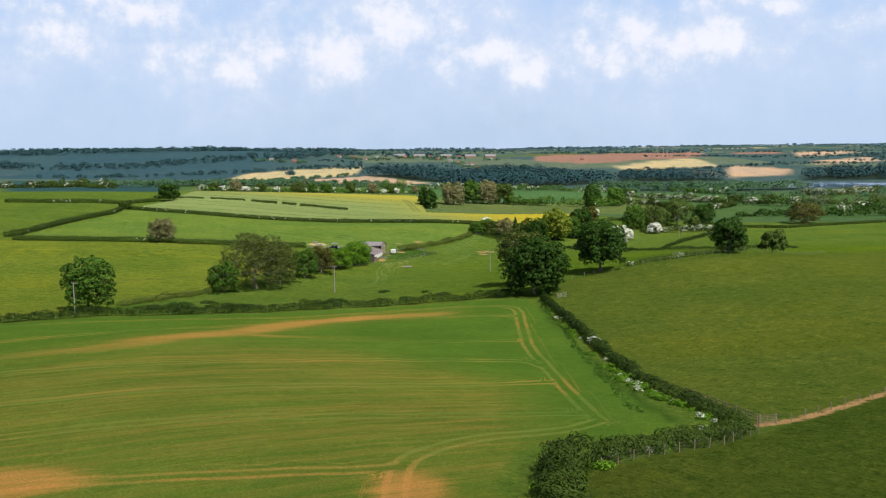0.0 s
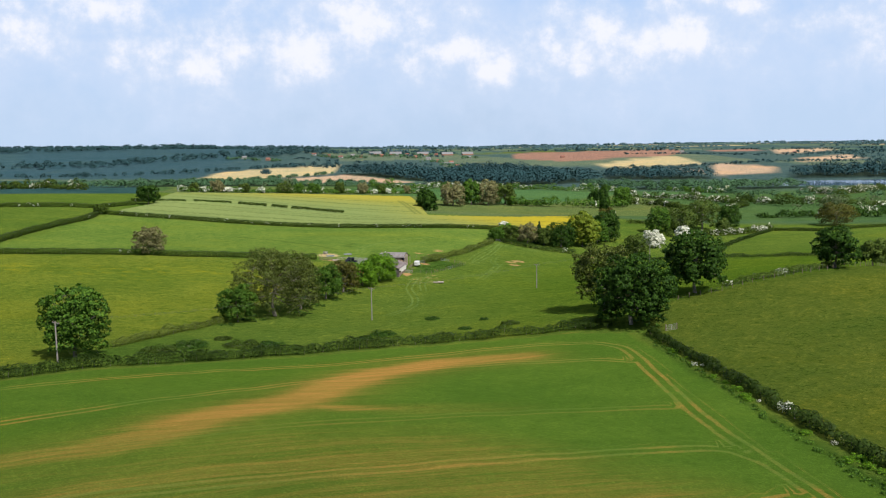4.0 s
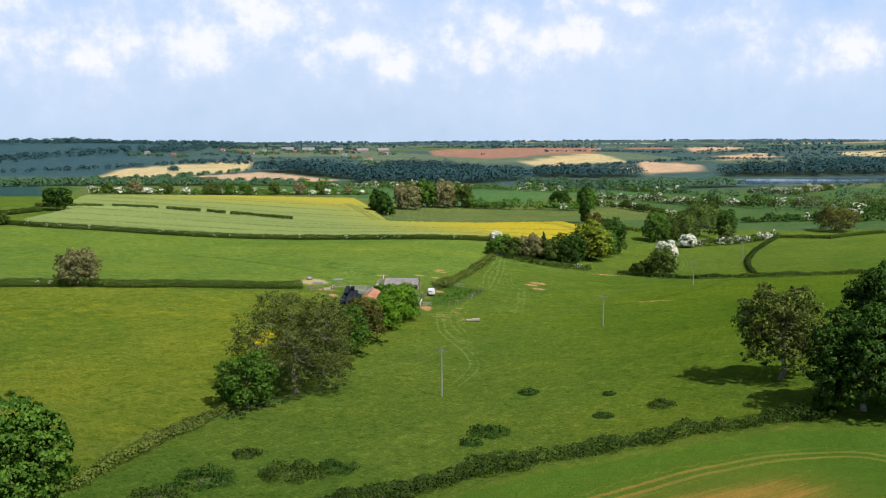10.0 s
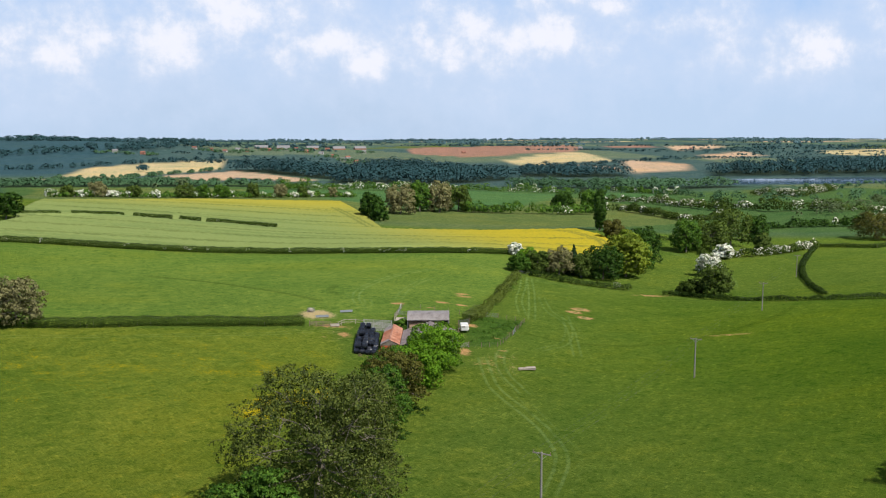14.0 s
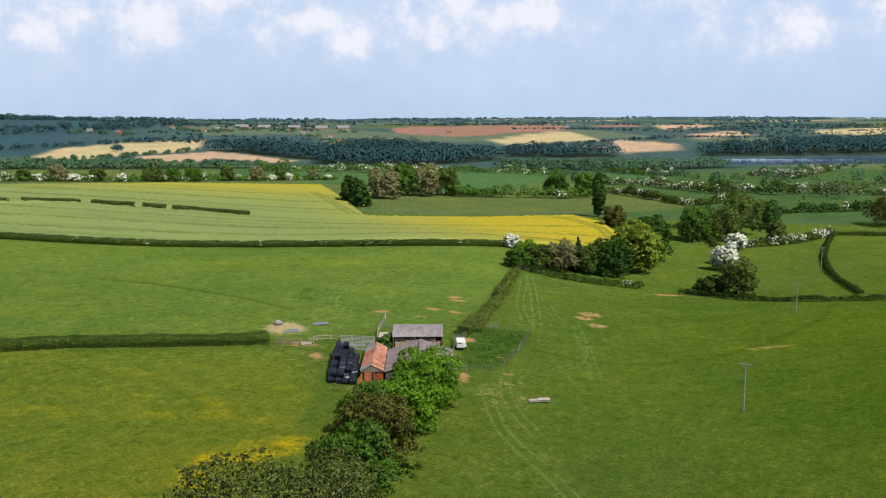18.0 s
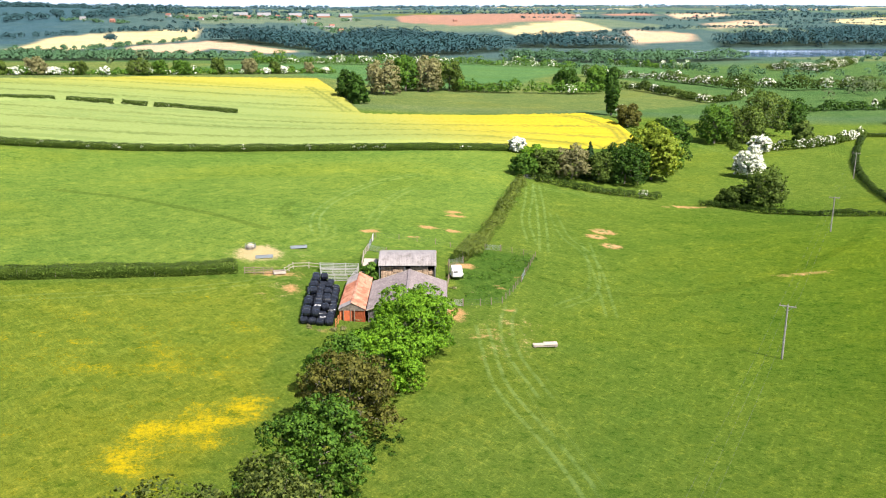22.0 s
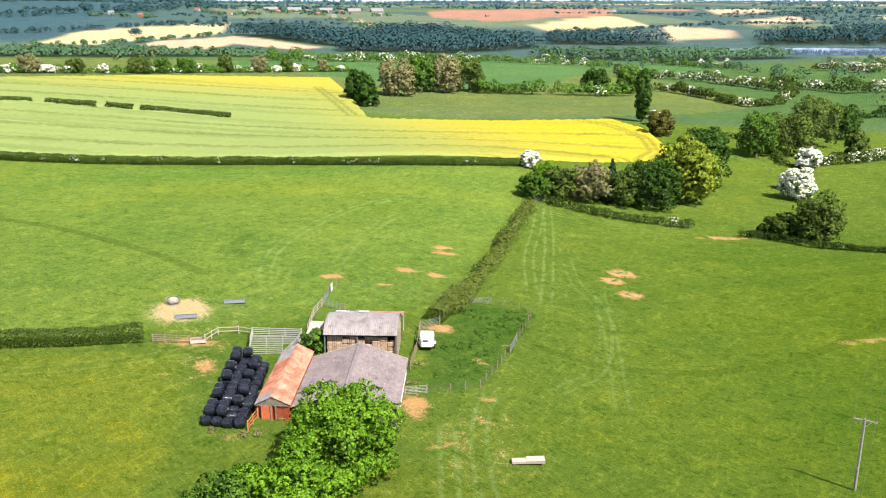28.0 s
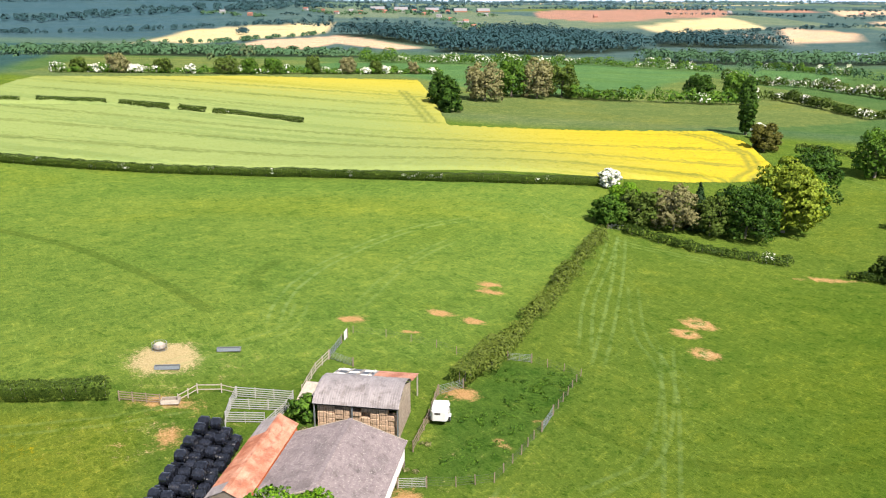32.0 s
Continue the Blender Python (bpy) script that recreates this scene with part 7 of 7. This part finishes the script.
# ---- power line ----
def power_pole(x, y, tall, turn, label):
    pole = new("power_pole")
    part("shaft", tube(bmesh.new(), (0, 0, -0.5), (0, 0, tall), 0.16, 0.11, 10), POLE_WOOD, pole)
    part("cross_arm", boxed((2.3, 0.12, 0.14), (0, 0.1, tall - 0.25), None, 0.01), POLE_WOOD, pole)
    for s in (-1, 1):
        part("brace", bar(bmesh.new(), (s * 0.7, 0.1, tall - 0.3), (0, 0.1, tall - 1.0), 0.04), STEEL, pole)
    for s in (-1.05, 0.0, 1.05):
        part("insulator", tube(bmesh.new(), (s, 0.1, tall - 0.18), (s, 0.1, tall + 0.08), 0.06, 0.04, 8), PORCELAIN, pole)
    part("notice_plate", boxed((0.2, 0.02, 0.25), (0, -0.15, 2.6)), PALE_STEEL, pole)
    pole.matrix_basis = pose(x, y, land(x, y), 0, 0, turn)
    return tagged(pole, label, "power pole", "power line poles")


POLES = [(-79.4, 186.6, 7.6), (-26.0, 252.7, 8.5), (26.1, 319.1, 8.2), (84.8, 394.5, 8.5), (137, 460, 8.5)]
for x, y, h in POLES:
    power_pole(x, y, h, -38, "wooden power pole with a cross-arm and three insulators")
side = Vector((math.cos(radians(-38)), math.sin(radians(-38)), 0))
for (ax, ay, ah), (bx, by, bh) in zip(POLES, POLES[1:]):
    for s in (-1.05, 0.0, 1.05):
        a = Vector((ax, ay, land(ax, ay) + ah + 0.06)) + side * s
        b = Vector((bx, by, land(bx, by) + bh + 0.06)) + side * s
        bm, last = bmesh.new(), None
        for k in range(13):
            f = k / 12
            c = a.lerp(b, f) - Vector((0, 0, 4 * 0.9 * f * (1 - f)))
            if last is not None:
                tube(bm, last - a, c - a, 0.007, 0.007, 4)
            last = c
        me = bpy.data.meshes.new("power_cable")
        bm.to_mesh(me)
        bm.free()
        me.materials.append(WIRE)
        cable = new("power_cable", me)
        cable.matrix_basis = Matrix.Translation(a)
        tagged(cable, "thin sagging grey power cable between poles", "cable", "power line cables")

# ---- pasture fences and gateway ----
rail_fence("rail_fence", [(44.4, 107.3), (45.8, 101.6), (47.4, 94.7), (48.4, 89.6)], 1.2, 3, TIMBER, "brown timber rails at the pasture corner", 2.2)
field_gate((48.6, 89.0), (50.6, 89.4), 1.15, 6, TIMBER, "timber gate at the pasture corner")
rail_fence("post_fence", [(50.8, 89.4), (53.1, 90.5), (60.7, 96.2), (71.6, 103.6), (90, 115)], 1.05, 2, TIMBER, "thin post fence beside the bare track", 3.2, 0.09, wire=True)
rail_fence("post_fence", [(43, 240), (50.5, 242.0), (62.7, 245.5), (72.3, 250), (82.4, 254), (97, 261.0), (115, 275.3), (140, 308), (166, 343)], 1.15, 3, PALE_WOOD, "pale post fence along the top of the horse pasture", 3.4, 0.11, wire=True)
rail_fence("post_fence", [(46.6, 84.0), (40.6, 78.2), (34.6, 74.8), (28.8, 71.2), (24.8, 67.8)], 1.15, 3, PALE_WOOD, "pale post fence along the overgrown corner hedge", 2.2, 0.11, wire=True)
field_gate((38.6, 211.2), (40.9, 211.6), 1.25, 6, PALE_STEEL, "pale slatted hurdle standing behind the hedge corner")

# ---- long grass, nettles and weeds in rough corners ----
def herbage(name, spots, tall, size, per, leaf, label, seed):
    """Low leaf sprays in clumps about the given spots (x, y, spread), standing on the ground."""
    r = np.random.default_rng(seed)
    lobes = []
    for x, y, spread in spots:
        for _ in range(max(2, int(spread * spread * 2.2))):
            a, d = r.uniform(0, 2 * math.pi), spread * math.sqrt(r.random())
            cx, cy, h = x + d * math.cos(a), y + d * math.sin(a), tall * r.uniform(0.4, 1.3)
            w0 = r.uniform(0.25, 0.55)
            lobes.append((cx, cy, land(cx, cy) + h * 0.35, w0, w0, h * 0.6))
    v, f, nn = leaf_cloud(r, lobes, per * len(lobes), size, 0.3, tufted=False)
    return tagged(new(name, mesh_of(name, v, f, leaf, nn)), label, "weeds", kind="stuff")


herbage("nettles", [(0.2, 369, 3.4), (-3.4, 364, 2.6), (2.6, 372, 2.4), (-6.5, 358.5, 3.0), (-9.5, 353, 2.8), (-4.6, 370.5, 2.6), (-10.5, 359, 2.2), (-12, 348.5, 2.0)], 0.26, 0.10, 40, LEAF_MID, "rough green nettles and docks in the paddock", 901)
herbage("nettles", [(-61, 241, 2.2), (-56, 250, 3), (-45.5, 262, 3), (-43, 276, 3), (-39, 288, 2.6), (-34, 300, 2.6), (-31, 329.5, 2.4), (-46, 283, 2.6), (-40.5, 304, 2.4), (-36.5, 315, 2.2)], 0.4, 0.12, 36, LEAF_DARK, "dark nettles and long grass under the line of trees", 902)
herbage("long_grass", [(33.4 + 0.012 * (200 - y), y, 0.9) for y in range(96, 204, 2)], 0.45, 0.11, 40, LEAF_MID, "strip of long grass at the foot of the field hedge", 903)
herbage("long_grass", [(-40.5, 334, 1.2), (-38, 333.4, 1.2), (-35.6, 334, 1.0), (-32.4, 338, 1.2), (-31.6, 346, 1.0), (-17.2, 346, 1.0), (-15.8, 352, 1.1), (-14.9, 358, 1.0), (-28.7, 352, 1.2)], 0.4, 0.10, 60, LEAF_TAN, "dry pale grass round the sheds", 904)

# ---- low scrub in the grass ----
for k, (x, y, s) in enumerate(((-51.4, 211.5, 2.6), (-22.5, 228, 2.0), (-61.8, 209.5, 2.4), (-57.5, 221, 1.2), (-26, 223.2, 1.1), (-10.4, 251.5, 1.2), (-66, 203, 2.2), (-46, 213, 1.8), (-3, 233, 1.0), (8, 236, 1.4), (2.5, 246, 0.7))):
    bush = tree_thing("bramble_patch", 0.32 * s ** 0.5 + 0.2, 3.4 * s, LEAF_DARK if k % 3 else LEAF_HEDGE, "bush", -0.3, int(900 * s), 0.13, 300 + k, "low dark bramble patch in the sheep pasture", "bramble", 0.04, group="bramble patches")
    stand(bush, x, y, k * 40)
for k in range(70):
    # Cow parsley and nettles at the foot of the corner hedge.
    f = rng.random()
    line = [(33.6, 196), (34.9, 165), (36.4, 140), (37.6, 122), (38, 112), (41.5, 100), (43, 88), (33, 75.2), (22, 67), (17.5, 58)]
    i = min(8, int(f * 9))
    g = f * 9 - i
    x, y = line[i][0] + (line[i + 1][0] - line[i][0]) * g + rng.normal(0, 0.7), line[i][1] + (line[i + 1][1] - line[i][1]) * g + rng.normal(0, 0.7)
    if k == 0:
        weed = tree_thing("cow_parsley", 1.0, 1.5, BLOSSOM, "bush", 0.3, 130, 0.07, 400, "clump of white cow parsley at the hedge foot", "wild flower", 0.015, group="cow parsley")
        stand(weed, x, y)
        nettle = tree_thing("nettle_clump", 0.9, 2.2, LEAF_BRIGHT, "bush", -0.3, 420, 0.12, 401, "lush green nettles at the hedge foot", "nettles", 0.015, group="nettles")
        stand(nettle, x + 1, y)
    else:
        again(weed if k % 3 == 0 else nettle, x, y, k * 31.0, float(rng.uniform(0.6, 1.1)))
